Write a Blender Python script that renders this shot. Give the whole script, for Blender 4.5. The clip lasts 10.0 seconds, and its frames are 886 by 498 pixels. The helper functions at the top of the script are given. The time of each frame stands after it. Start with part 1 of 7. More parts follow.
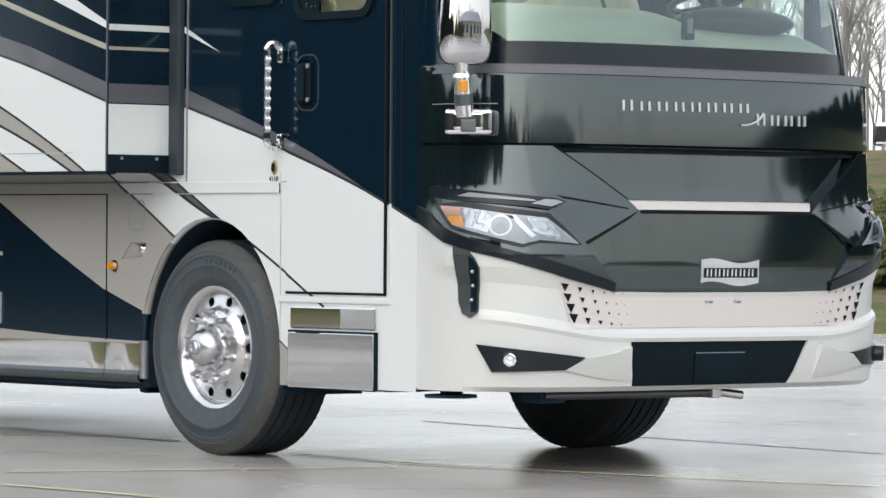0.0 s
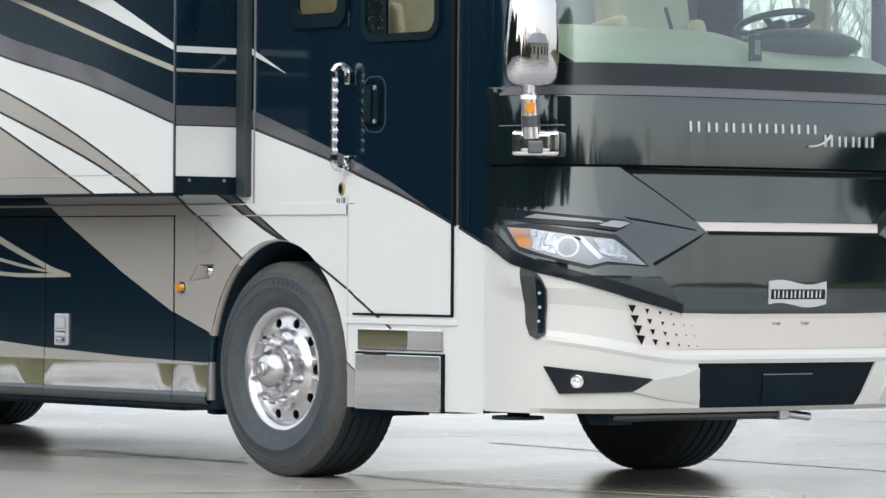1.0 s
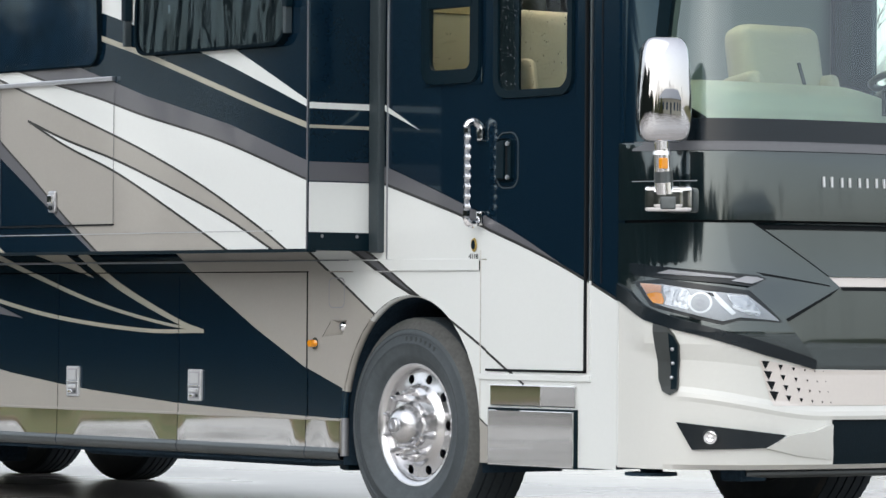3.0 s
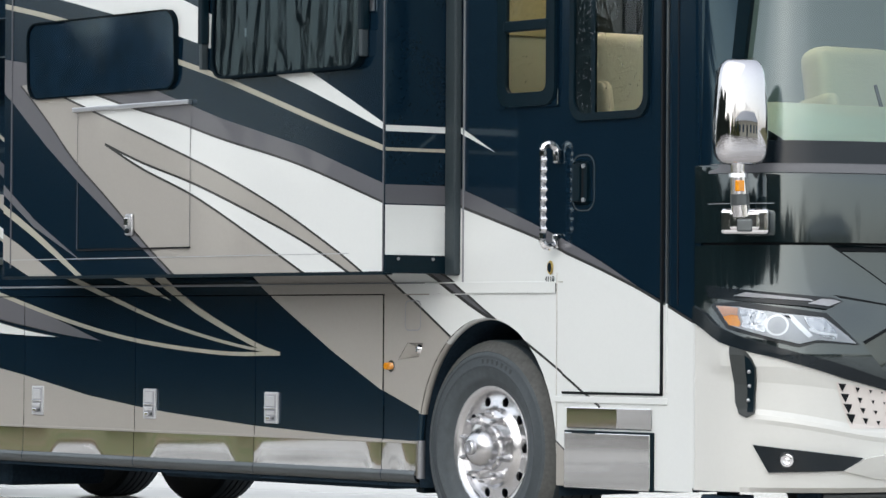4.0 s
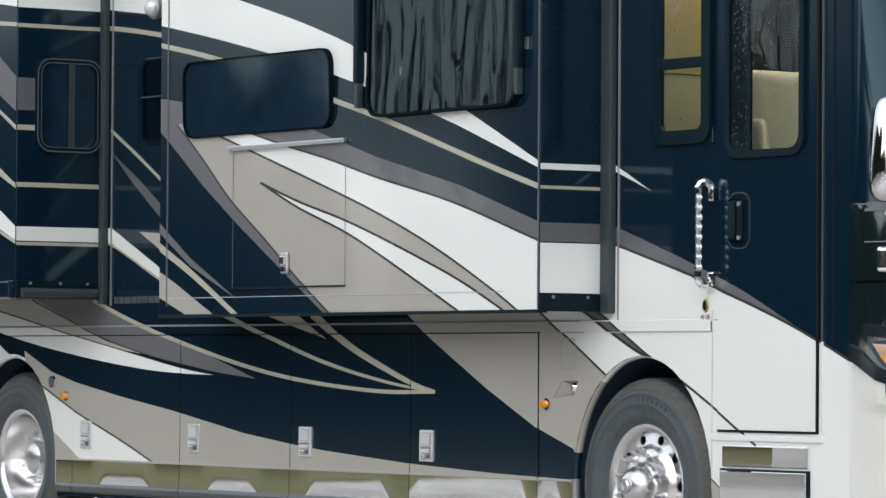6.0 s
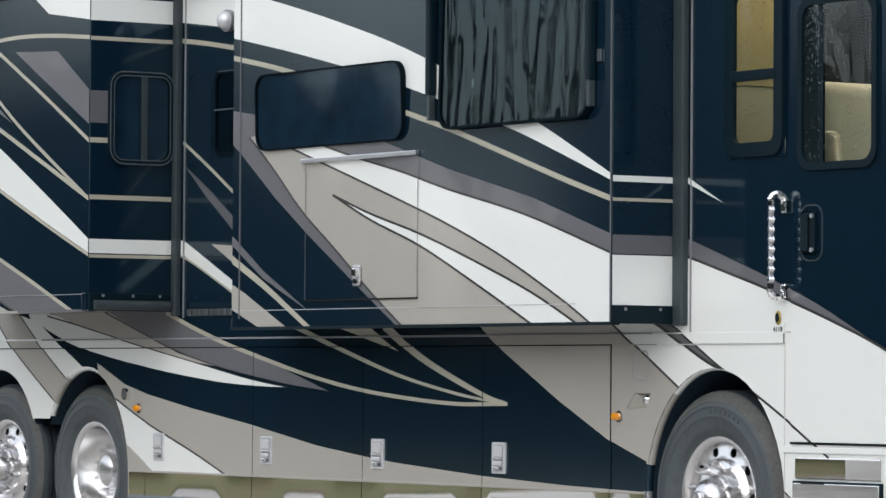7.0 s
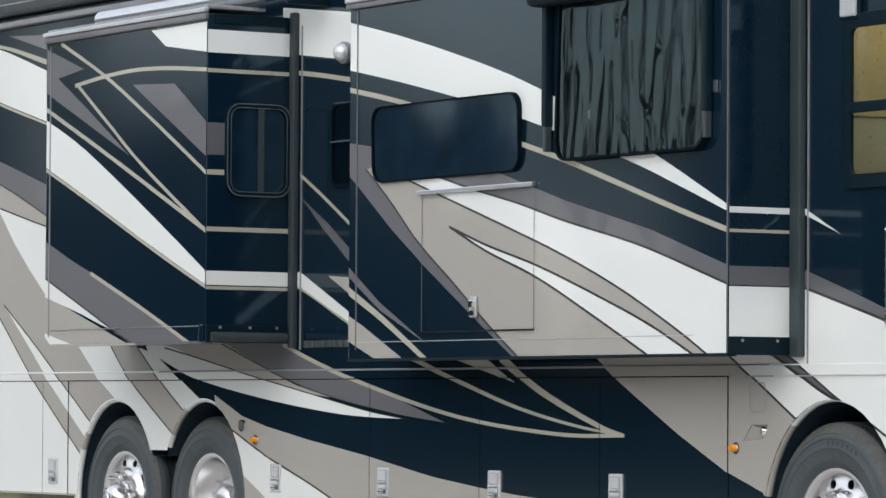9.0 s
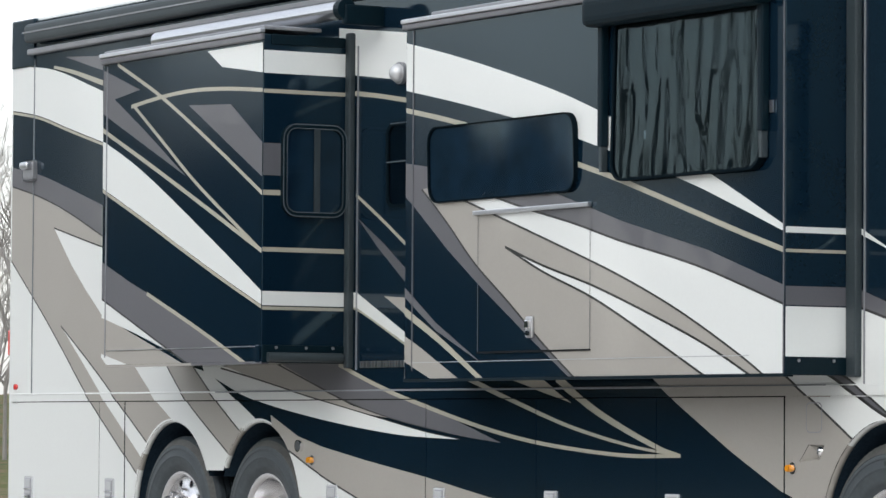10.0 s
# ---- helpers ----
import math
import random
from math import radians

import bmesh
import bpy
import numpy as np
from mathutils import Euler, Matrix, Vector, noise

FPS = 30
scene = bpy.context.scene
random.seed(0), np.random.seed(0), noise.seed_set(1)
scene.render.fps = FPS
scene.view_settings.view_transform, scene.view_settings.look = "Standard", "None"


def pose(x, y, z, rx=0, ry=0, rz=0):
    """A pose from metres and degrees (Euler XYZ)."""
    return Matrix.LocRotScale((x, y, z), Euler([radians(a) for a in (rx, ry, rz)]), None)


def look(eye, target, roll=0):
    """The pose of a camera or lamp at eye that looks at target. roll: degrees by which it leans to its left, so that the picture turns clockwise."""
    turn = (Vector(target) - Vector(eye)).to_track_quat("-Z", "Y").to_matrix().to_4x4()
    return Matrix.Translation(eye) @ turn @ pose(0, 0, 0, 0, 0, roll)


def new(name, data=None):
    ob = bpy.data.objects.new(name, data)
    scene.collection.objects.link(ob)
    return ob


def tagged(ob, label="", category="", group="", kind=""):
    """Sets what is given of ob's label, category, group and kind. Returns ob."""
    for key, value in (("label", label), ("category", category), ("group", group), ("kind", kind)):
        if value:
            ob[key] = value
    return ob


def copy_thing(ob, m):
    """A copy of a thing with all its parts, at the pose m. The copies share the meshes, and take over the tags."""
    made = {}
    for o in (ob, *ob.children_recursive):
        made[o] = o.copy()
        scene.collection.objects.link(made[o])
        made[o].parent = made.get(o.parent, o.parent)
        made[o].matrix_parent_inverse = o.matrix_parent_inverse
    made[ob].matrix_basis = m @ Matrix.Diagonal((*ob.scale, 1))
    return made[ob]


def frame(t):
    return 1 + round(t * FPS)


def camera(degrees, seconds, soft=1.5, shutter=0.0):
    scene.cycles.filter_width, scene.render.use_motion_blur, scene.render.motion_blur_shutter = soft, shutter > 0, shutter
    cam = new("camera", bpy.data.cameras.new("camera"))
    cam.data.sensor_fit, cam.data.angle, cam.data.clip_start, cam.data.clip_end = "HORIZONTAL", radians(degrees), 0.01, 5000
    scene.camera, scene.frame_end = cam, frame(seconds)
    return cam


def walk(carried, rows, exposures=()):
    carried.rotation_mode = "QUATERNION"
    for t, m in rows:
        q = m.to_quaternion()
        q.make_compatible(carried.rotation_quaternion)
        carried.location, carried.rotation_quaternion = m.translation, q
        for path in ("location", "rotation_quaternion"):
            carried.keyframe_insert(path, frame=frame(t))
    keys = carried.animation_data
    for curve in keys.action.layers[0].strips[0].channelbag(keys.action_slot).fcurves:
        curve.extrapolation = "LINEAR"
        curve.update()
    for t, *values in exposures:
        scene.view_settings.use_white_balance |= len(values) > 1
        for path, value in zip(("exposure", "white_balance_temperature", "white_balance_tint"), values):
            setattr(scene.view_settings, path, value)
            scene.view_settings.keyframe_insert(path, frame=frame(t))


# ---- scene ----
# ---------------------------------------------------------------- camera: stands still and pans left and up
cam = camera(12.063, 10.0)
EYE = (16.33, -12.26, 1.065)
ROWS = [
    (0.0, 49.846, -0.183, -0.419),
    (0.5, 50.308, -0.045, -0.403),
    (1.0, 50.763, 0.105, -0.390),
    (1.5, 51.210, 0.282, -0.403),
    (2.0, 51.648, 0.477, -0.386),
    (2.5, 52.100, 0.677, -0.392),
    (4.0, 53.617, 1.159, -0.379),
    (4.5, 54.167, 1.300, -0.387),
    (5.0, 54.665, 1.447, -0.394),
    (5.5, 55.202, 1.569, -0.389),
    (7.0, 56.722, 1.826, -0.386),
    (7.5, 57.172, 1.912, -0.383),
    (8.0, 57.584, 2.007, -0.364),
    (8.5, 57.960, 2.119, -0.362),
    (9.0, 58.314, 2.246, -0.372),
    (9.5, 58.694, 2.373, -0.385),
    (10.0, 59.080, 2.518, -0.368),
]
walk(cam, [(t, pose(*EYE, 90 + pitch, roll, yaw)) for t, yaw, pitch, roll in ROWS])


# ---------------------------------------------------------------- sky, light, exposure: wet overcast day
SUN_AZIMUTH, SUN_HEIGHT = 60.0, 36.0
world = bpy.data.worlds.new("overcast_sky")
scene.world = world
world.use_nodes = True
wt = world.node_tree
sky = wt.nodes.new("ShaderNodeTexSky")
sky.sky_type, sky.sun_disc = "NISHITA", False
sky.sun_elevation, sky.sun_rotation = radians(SUN_HEIGHT), radians(90 + SUN_AZIMUTH)
sky.air_density, sky.dust_density, sky.ozone_density = 1.0, 2.2, 1.0
pale = wt.nodes.new("ShaderNodeHueSaturation")
pale.inputs["Saturation"].default_value = 0.58
wt.links.new(sky.outputs["Color"], pale.inputs["Color"])
cloud = wt.nodes.new("ShaderNodeGamma")      # cloud evens the sky out
cloud.inputs["Gamma"].default_value = 0.45
wt.links.new(pale.outputs["Color"], cloud.inputs["Color"])
wt.links.new(cloud.outputs["Color"], wt.nodes["Background"].inputs["Color"])
wt.nodes["Background"].inputs["Strength"].default_value = 0.15
sun = new("sun", bpy.data.lights.new("sun", "SUN"))
sun.data.energy, sun.data.angle, sun.data.color = 0.12, radians(80), (0.985, 0.985, 0.985)
az, el = radians(SUN_AZIMUTH), radians(SUN_HEIGHT)
sun.matrix_basis = look((math.cos(az) * math.cos(el) * 50, -math.sin(az) * math.cos(el) * 50, math.sin(el) * 50), (0, 0, 0))
scene.view_settings.exposure = 2.30


# ---------------------------------------------------------------- materials
def material(name, colour, rough=0.5, metal=0.0, coat=0.0, vary=0.06, scale=3.0, fine=60.0, bump=0.0, bump_scale=80.0, spec=0.5, rough_vary=0.0, coat_ior=1.5, coat_rough=0.02, ior=1.5, tint=(1, 1, 1)):
    m = bpy.data.materials.new(name)
    m.use_nodes = True
    nt = m.node_tree
    b = nt.nodes["Principled BSDF"]
    b.inputs["Metallic"].default_value = metal
    b.inputs["Roughness"].default_value = rough
    b.inputs["Coat Weight"].default_value = coat
    b.inputs["Coat Roughness"].default_value = coat_rough
    b.inputs["Coat IOR"].default_value = coat_ior
    b.inputs["Specular IOR Level"].default_value = spec
    b.inputs["IOR"].default_value = ior
    b.inputs["Specular Tint"].default_value = (*tint, 1)
    tc = nt.nodes.new("ShaderNodeTexCoord")
    n1 = nt.nodes.new("ShaderNodeTexNoise")
    n1.inputs["Scale"].default_value, n1.inputs["Detail"].default_value = scale, 5.0
    n2 = nt.nodes.new("ShaderNodeTexNoise")
    n2.inputs["Scale"].default_value, n2.inputs["Detail"].default_value = fine, 3.0
    for n in (n1, n2):
        nt.links.new(tc.outputs["Object"], n.inputs["Vector"])
    mix = nt.nodes.new("ShaderNodeMath")
    mix.operation = "ADD"
    nt.links.new(n1.outputs["Fac"], mix.inputs[0])
    nt.links.new(n2.outputs["Fac"], mix.inputs[1])
    ramp = nt.nodes.new("ShaderNodeMapRange")
    ramp.inputs["From Min"].default_value, ramp.inputs["From Max"].default_value = 0.6, 1.4
    ramp.inputs["To Min"].default_value, ramp.inputs["To Max"].default_value = 1 - vary, 1 + vary
    nt.links.new(mix.outputs[0], ramp.inputs["Value"])
    mul = nt.nodes.new("ShaderNodeVectorMath")
    mul.operation = "SCALE"
    mul.inputs[0].default_value = colour
    nt.links.new(ramp.outputs["Result"], mul.inputs["Scale"])
    nt.links.new(mul.outputs["Vector"], b.inputs["Base Color"])
    if rough_vary:
        r2 = nt.nodes.new("ShaderNodeMapRange")
        r2.inputs["From Min"].default_value, r2.inputs["From Max"].default_value = 0.35, 0.65
        r2.inputs["To Min"].default_value, r2.inputs["To Max"].default_value = max(0.0, rough - rough_vary), rough + rough_vary
        nt.links.new(n1.outputs["Fac"], r2.inputs["Value"])
        nt.links.new(r2.outputs["Result"], b.inputs["Roughness"])
    if bump:
        n3 = nt.nodes.new("ShaderNodeTexNoise")
        n3.inputs["Scale"].default_value, n3.inputs["Detail"].default_value = bump_scale, 4.0
        nt.links.new(tc.outputs["Object"], n3.inputs["Vector"])
        bp = nt.nodes.new("ShaderNodeBump")
        bp.inputs["Strength"].default_value, bp.inputs["Distance"].default_value = 1.0, bump
        nt.links.new(n3.outputs["Fac"], bp.inputs["Height"])
        nt.links.new(bp.outputs["Normal"], b.inputs["Normal"])
        if coat:
            nt.links.new(bp.outputs["Normal"], b.inputs["Coat Normal"])
    return m


def glass(name, tint, gloss_rough=0.0, ripple=0.0, ripple_scale=6.0, stretch=0.35, gloss=(0.86, 0.95, 1.0), ior=1.5):
    m = bpy.data.materials.new(name)
    m.use_nodes = True
    nt = m.node_tree
    nt.nodes.remove(nt.nodes["Principled BSDF"])
    tr = nt.nodes.new("ShaderNodeBsdfTransparent")
    tr.inputs["Color"].default_value = (*tint, 1)
    gl = nt.nodes.new("ShaderNodeBsdfGlossy")
    gl.inputs["Roughness"].default_value = gloss_rough
    gl.inputs["Color"].default_value = (*gloss, 1)
    fr = nt.nodes.new("ShaderNodeFresnel")
    fr.inputs["IOR"].default_value = ior
    mx = nt.nodes.new("ShaderNodeMixShader")
    nt.links.new(fr.outputs[0], mx.inputs["Fac"])
    nt.links.new(tr.outputs[0], mx.inputs[1])
    nt.links.new(gl.outputs[0], mx.inputs[2])
    nt.links.new(mx.outputs[0], nt.nodes["Material Output"].inputs["Surface"])
    if ripple:
        tc = nt.nodes.new("ShaderNodeTexCoord")
        mp = nt.nodes.new("ShaderNodeMapping")
        mp.inputs["Scale"].default_value = (1.0, 1.0, stretch)
        n = nt.nodes.new("ShaderNodeTexNoise")
        n.inputs["Scale"].default_value, n.inputs["Detail"].default_value = ripple_scale, 1.0
        bp = nt.nodes.new("ShaderNodeBump")
        bp.inputs["Strength"].default_value, bp.inputs["Distance"].default_value = 1.0, ripple
        nt.links.new(tc.outputs["Object"], mp.inputs["Vector"])
        nt.links.new(mp.outputs["Vector"], n.inputs["Vector"])
        nt.links.new(n.outputs["Fac"], bp.inputs["Height"])
        nt.links.new(bp.outputs["Normal"], gl.inputs["Normal"])
        nt.links.new(bp.outputs["Normal"], fr.inputs["Normal"])
    return m


WHITE = material("white_paint", (0.725, 0.755, 0.745), 0.35, coat=0.6, vary=0.015, scale=1.2, bump=0.0002, bump_scale=5.0)
CREAM = material("pearl_white_paint", (0.69, 0.65, 0.615), 0.35, coat=0.5, vary=0.02)
TAUPE = material("taupe_paint", (0.352, 0.338, 0.308), 0.4, coat=0.5, vary=0.03)
GREY = material("grey_paint", (0.104, 0.106, 0.119), 0.4, coat=0.5, vary=0.04)
LINE = material("champagne_line_paint", (0.385, 0.37, 0.305), 0.4, coat=0.4, vary=0.03)
BLACK = material("black_paint", (0.0034, 0.0126, 0.0245), 0.09, vary=0.1, bump=0.00012, bump_scale=3.0, tint=(0.65, 0.92, 1.0))
FRONT_BLACK = material("metallic_black_paint", (0.0045, 0.0105, 0.0130), 0.08, vary=0.1, bump=0.0002, bump_scale=4.0, ior=2.0, tint=(0.88, 0.97, 0.97))
KEYLINE = material("dark_key_line_paint", (0.012, 0.014, 0.014), 0.4, coat=0.4)
TRIM = material("black_rubber_trim", (0.002, 0.0105, 0.0165), 0.45, vary=0.2, bump=0.0006, spec=0.12)
SEAM = material("dark_joint_sealant", (0.010, 0.012, 0.014), 0.75, spec=0.1)
DARK = material("dark_underbody", (0.022, 0.040, 0.060), 0.85, vary=0.4, bump=0.004, bump_scale=20, spec=0.08)
PLASTIC = material("black_moulded_plastic", (0.005, 0.010, 0.014), 0.2, vary=0.2, spec=0.4)
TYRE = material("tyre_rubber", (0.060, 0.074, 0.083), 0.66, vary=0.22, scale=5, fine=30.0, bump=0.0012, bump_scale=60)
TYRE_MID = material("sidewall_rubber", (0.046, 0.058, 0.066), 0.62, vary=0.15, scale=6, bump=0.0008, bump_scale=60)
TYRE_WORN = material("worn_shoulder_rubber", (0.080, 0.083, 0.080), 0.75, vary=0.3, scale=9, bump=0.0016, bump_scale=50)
# wet tread, with the wheel wells' shade put into its colour too
TYRE_TREAD_SHADE = material("shaded_tread_rubber", (0.020, 0.030, 0.038), 0.7, vary=0.25, scale=9, bump=0.0016, bump_scale=50)
TYRE_DARK = material("dark_moulded_rubber", (0.030, 0.036, 0.040), 0.6, vary=0.2, scale=8)
MESH_BLACK = material("fine_black_mesh", (0.0020, 0.0085, 0.0135), 0.6, vary=0.15, bump=0.0015, bump_scale=120, spec=0.15)
MIRROR_CHROME = material("smooth_mirror_chrome", (0.60, 0.60, 0.62), 0.03, 1.0, vary=0.02)
CHROME = material("polished_chrome", (0.86, 0.86, 0.87), 0.07, 1.0, vary=0.03, bump=0.0004, bump_scale=9)
SKIRT = material("mirror_stainless", (0.88, 0.88, 0.87), 0.03, 1.0, vary=0.02, bump=0.00005, bump_scale=2.0)
LATCH = material("silver_latch", (0.62, 0.64, 0.66), 0.25, 0.3, vary=0.08)
RAIL = material("satin_rail", (0.13, 0.145, 0.15), 0.3, 0.8, vary=0.1)
BELT_LIP = material("grey_belt_lip", (0.22, 0.24, 0.26), 0.35, vary=0.06)
WINDOW_RIM = material("grey_window_rim", (0.085, 0.105, 0.12), 0.35, vary=0.1)
LIP = material("pale_moulding_lip", (0.42, 0.44, 0.46), 0.3, vary=0.06)
SEAL = material("weathered_seal_rubber", (0.030, 0.043, 0.050), 0.5, vary=0.15)
RIM_ALU = material("polished_wheel_aluminium", (0.72, 0.72, 0.73), 0.24, 1.0, vary=0.04)
NUT_ALU = material("polished_nut_cover", (0.66, 0.66, 0.67), 0.26, 1.0, vary=0.03)
ALU = material("brushed_aluminium", (0.62, 0.63, 0.66), 0.3, 1.0, vary=0.06, bump=0.0003, bump_scale=150)
SATIN = material("satin_reflector", (0.66, 0.67, 0.69), 0.42, 1.0, vary=0.05)
FACETED = material("faceted_reflector", (0.40, 0.41, 0.43), 0.16, 1.0, vary=0.04, bump=0.006, bump_scale=45)
SMOKE = material("grey_lamp_housing", (0.34, 0.35, 0.37), 0.38, 0.5, vary=0.06)
RAIN = material("rain_water", (0.15, 0.17, 0.185), 0.08, 0.9, vary=0.05)
DARK_CABIN = material("dark_cabin_wall", (0.075, 0.088, 0.085), 0.7, vary=0.2)
BINNACLE = material("dark_grey_vinyl", (0.040, 0.047, 0.047), 0.5, vary=0.1)
STEEL = material("grey_lacquered_steel", (0.30, 0.31, 0.33), 0.45, 0.6, vary=0.1)
AMBER = material("amber_lens", (0.80, 0.30, 0.01), 0.15, coat=0.8, vary=0.08)
RED = material("red_lens", (0.65, 0.03, 0.03), 0.15, coat=0.8, vary=0.08)
GOLD = material("gold_emblem", (0.55, 0.40, 0.12), 0.35, 0.8, vary=0.1)
GASKET = material("matt_black_gasket", (0.0025, 0.0075, 0.0115), 0.8, vary=0.2, spec=0.04)
DARK_GLASS = glass("black_tinted_glass", (0.46, 0.62, 0.72), 0.04, ripple=0.0006, ripple_scale=3.0, gloss=(0.7, 0.92, 1.0))
# flat tones with an unlit room's dimness put into the colour
DIM_NAVY = material("painted_dim_navy", (0.028, 0.062, 0.100), 0.9, vary=0.35, scale=2.5, fine=5.0)
DIM_SLATE = material("painted_dim_slate", (0.020, 0.034, 0.044), 0.9, vary=0.35, scale=2.5, fine=5.0, spec=0.1)
SALMON = material("pale_orange_lens", (0.62, 0.36, 0.25), 0.2, coat=0.6, vary=0.1)
NOSE_WHITE = material("white_nose_gelcoat", (0.67, 0.68, 0.65), 0.35, coat=0.5, vary=0.015)
WAVY_GLASS = glass("wavy_black_tinted_glass", (0.34, 0.40, 0.44), 0.02, ripple=0.020, ripple_scale=6.8, stretch=0.19, gloss=(0.50, 0.66, 0.70))
DULL_GLASS = glass("dull_black_tinted_glass", (0.16, 0.24, 0.34), 0.10, gloss=(0.40, 0.62, 0.80))
DOOR_GLASS = glass("lightly_tinted_glass", (0.78, 0.82, 0.78))
SCREEN = glass("green_tinted_windscreen", (0.68, 0.86, 0.80), ior=1.95)
LENS = glass("clear_lamp_lens", (0.9, 0.93, 0.95))
DASH = material("pale_sage_vinyl", (0.66, 0.68, 0.60), 0.55, vary=0.05, bump=0.0008, bump_scale=200)
LEATHER = material("beige_leather", (0.60, 0.56, 0.46), 0.5, vary=0.08, bump=0.002, bump_scale=60)
PANEL_BEIGE = material("beige_panel", (0.42, 0.41, 0.31), 0.6, vary=0.08)
WOOD = material("honey_wood_veneer", (0.37, 0.305, 0.15), 0.35, vary=0.18, scale=2)
WALLPAPER = material("beige_wall_vinyl", (0.62, 0.58, 0.46), 0.7, vary=0.06)
CARPET = material("grey_carpet", (0.14, 0.13, 0.12), 0.95, vary=0.2, bump=0.004)
# translucent sheet, added so that daylight reaches into the cab
LIGHT_SHEET = bpy.data.materials.new("translucent_light_sheet")
LIGHT_SHEET.use_nodes = True
BARK = material("grey_bark", (0.075, 0.066, 0.058), 0.9, vary=0.3, bump=0.02, bump_scale=12)
NEEDLE = material("conifer_needles", (0.055, 0.072, 0.055), 0.8, vary=0.35, scale=1.5)
BROWN_TWIG = material("bare_twigs", (0.27, 0.255, 0.245), 0.9, vary=0.25)
YELLOW = material("faded_yellow_road_paint", (0.70, 0.66, 0.40), 0.55, vary=0.3, scale=6, bump=0.002, bump_scale=60)
WARM_LAMP = bpy.data.materials.new("warm_ceiling_lamp")
WARM_LAMP.use_nodes = True
WARM_LAMP.node_tree.nodes["Principled BSDF"].inputs["Emission Color"].default_value = (1.0, 0.86, 0.66, 1)
WARM_LAMP.node_tree.nodes["Principled BSDF"].inputs["Emission Strength"].default_value = 3.2
HEDGE = material("olive_hedge_leaves", (0.10, 0.105, 0.03), 0.8, vary=0.4, scale=2.0)
SATIN_GREY = material("satin_grey_cowl", (0.12, 0.125, 0.135), 0.45, vary=0.08)
PALE_LINE = material("pale_joint_sealant", (0.62, 0.61, 0.58), 0.5, vary=0.2)


def wet_concrete():
    m = material("wet_concrete", (0.40, 0.375, 0.345), 0.3, vary=0.12, scale=0.35, fine=3.0, bump=0.0007, bump_scale=22)
    nt = m.node_tree
    b = nt.nodes["Principled BSDF"]
    tc = nt.nodes.new("ShaderNodeTexCoord")
    n = nt.nodes.new("ShaderNodeTexNoise")
    n.inputs["Scale"].default_value, n.inputs["Detail"].default_value = 0.22, 4.0
    r = nt.nodes.new("ShaderNodeMapRange")
    r.inputs["From Min"].default_value, r.inputs["From Max"].default_value = 0.35, 0.65
    r.inputs["To Min"].default_value, r.inputs["To Max"].default_value = 0.16, 0.34
    nt.links.new(tc.outputs["Object"], n.inputs["Vector"])
    nt.links.new(n.outputs["Fac"], r.inputs["Value"])
    nt.links.new(r.outputs["Result"], b.inputs["Roughness"])
    return m


def patchy_grass():
    m = material("winter_grass", (0.1, 0.1, 0.04), 0.95, vary=0.5, scale=0.5, fine=9.0, bump=0.03, bump_scale=30)
    nt = m.node_tree
    b = nt.nodes["Principled BSDF"]
    tc = nt.nodes.new("ShaderNodeTexCoord")
    n = nt.nodes.new("ShaderNodeTexNoise")
    n.inputs["Scale"].default_value, n.inputs["Detail"].default_value = 0.9, 6.0
    r = nt.nodes.new("ShaderNodeValToRGB")
    r.color_ramp.elements[0].position, r.color_ramp.elements[0].color = 0.38, (0.066, 0.094, 0.020, 1)
    r.color_ramp.elements[1].position, r.color_ramp.elements[1].color = 0.62, (0.180, 0.125, 0.070, 1)
    mid = r.color_ramp.elements.new(0.5)
    mid.color = (0.115, 0.112, 0.034, 1)
    nt.links.new(tc.outputs["Object"], n.inputs["Vector"])
    nt.links.new(n.outputs["Fac"], r.inputs["Fac"])
    nt.links.new(r.outputs["Color"], b.inputs["Base Color"])
    return m


GRASS = patchy_grass()
CONCRETE = wet_concrete()
nt = LIGHT_SHEET.node_tree
nt.nodes.remove(nt.nodes["Principled BSDF"])
tl = nt.nodes.new("ShaderNodeBsdfTranslucent")
tl.inputs["Color"].default_value = (0.36, 0.385, 0.365, 1)
weave = nt.nodes.new("ShaderNodeTexNoise")
weave.inputs["Scale"].default_value = 300
wb = nt.nodes.new("ShaderNodeBump")
wb.inputs["Distance"].default_value = 0.001
nt.links.new(weave.outputs["Fac"], wb.inputs["Height"])
nt.links.new(wb.outputs["Normal"], tl.inputs["Normal"])
nt.links.new(tl.outputs[0], nt.nodes["Material Output"].inputs["Surface"])
PAINTS = {"white": WHITE, "taupe": TAUPE, "grey": GREY, "line": LINE, "black": BLACK, "key": KEYLINE, "cream": CREAM}


# ---------------------------------------------------------------- mesh helpers
def thing(name, label, category, at=(0, 0, 0), group="", kind=""):
    ob = new(name)
    ob.empty_display_size = 0.2
    ob.matrix_basis = Matrix.Translation(at)
    return tagged(ob, label, category, group, kind)


def part(name, bm, mat, parent=None, label="", smooth=False):
    """Links a bmesh (or a mesh) as one object under parent, in the parent's own coordinates."""
    if isinstance(bm, bpy.types.Mesh):
        me = bm
    else:
        me = bpy.data.meshes.new(name)
        bm.to_mesh(me)
        bm.free()
    if not me.materials:
        for mm in mat if isinstance(mat, (list, tuple)) else [mat]:
            me.materials.append(mm)
    if smooth:
        for p in me.polygons:
            p.use_smooth = True
    ob = new(name, me)
    if parent is not None:
        ob.parent = parent
    if label:
        ob["label"] = label
    return ob


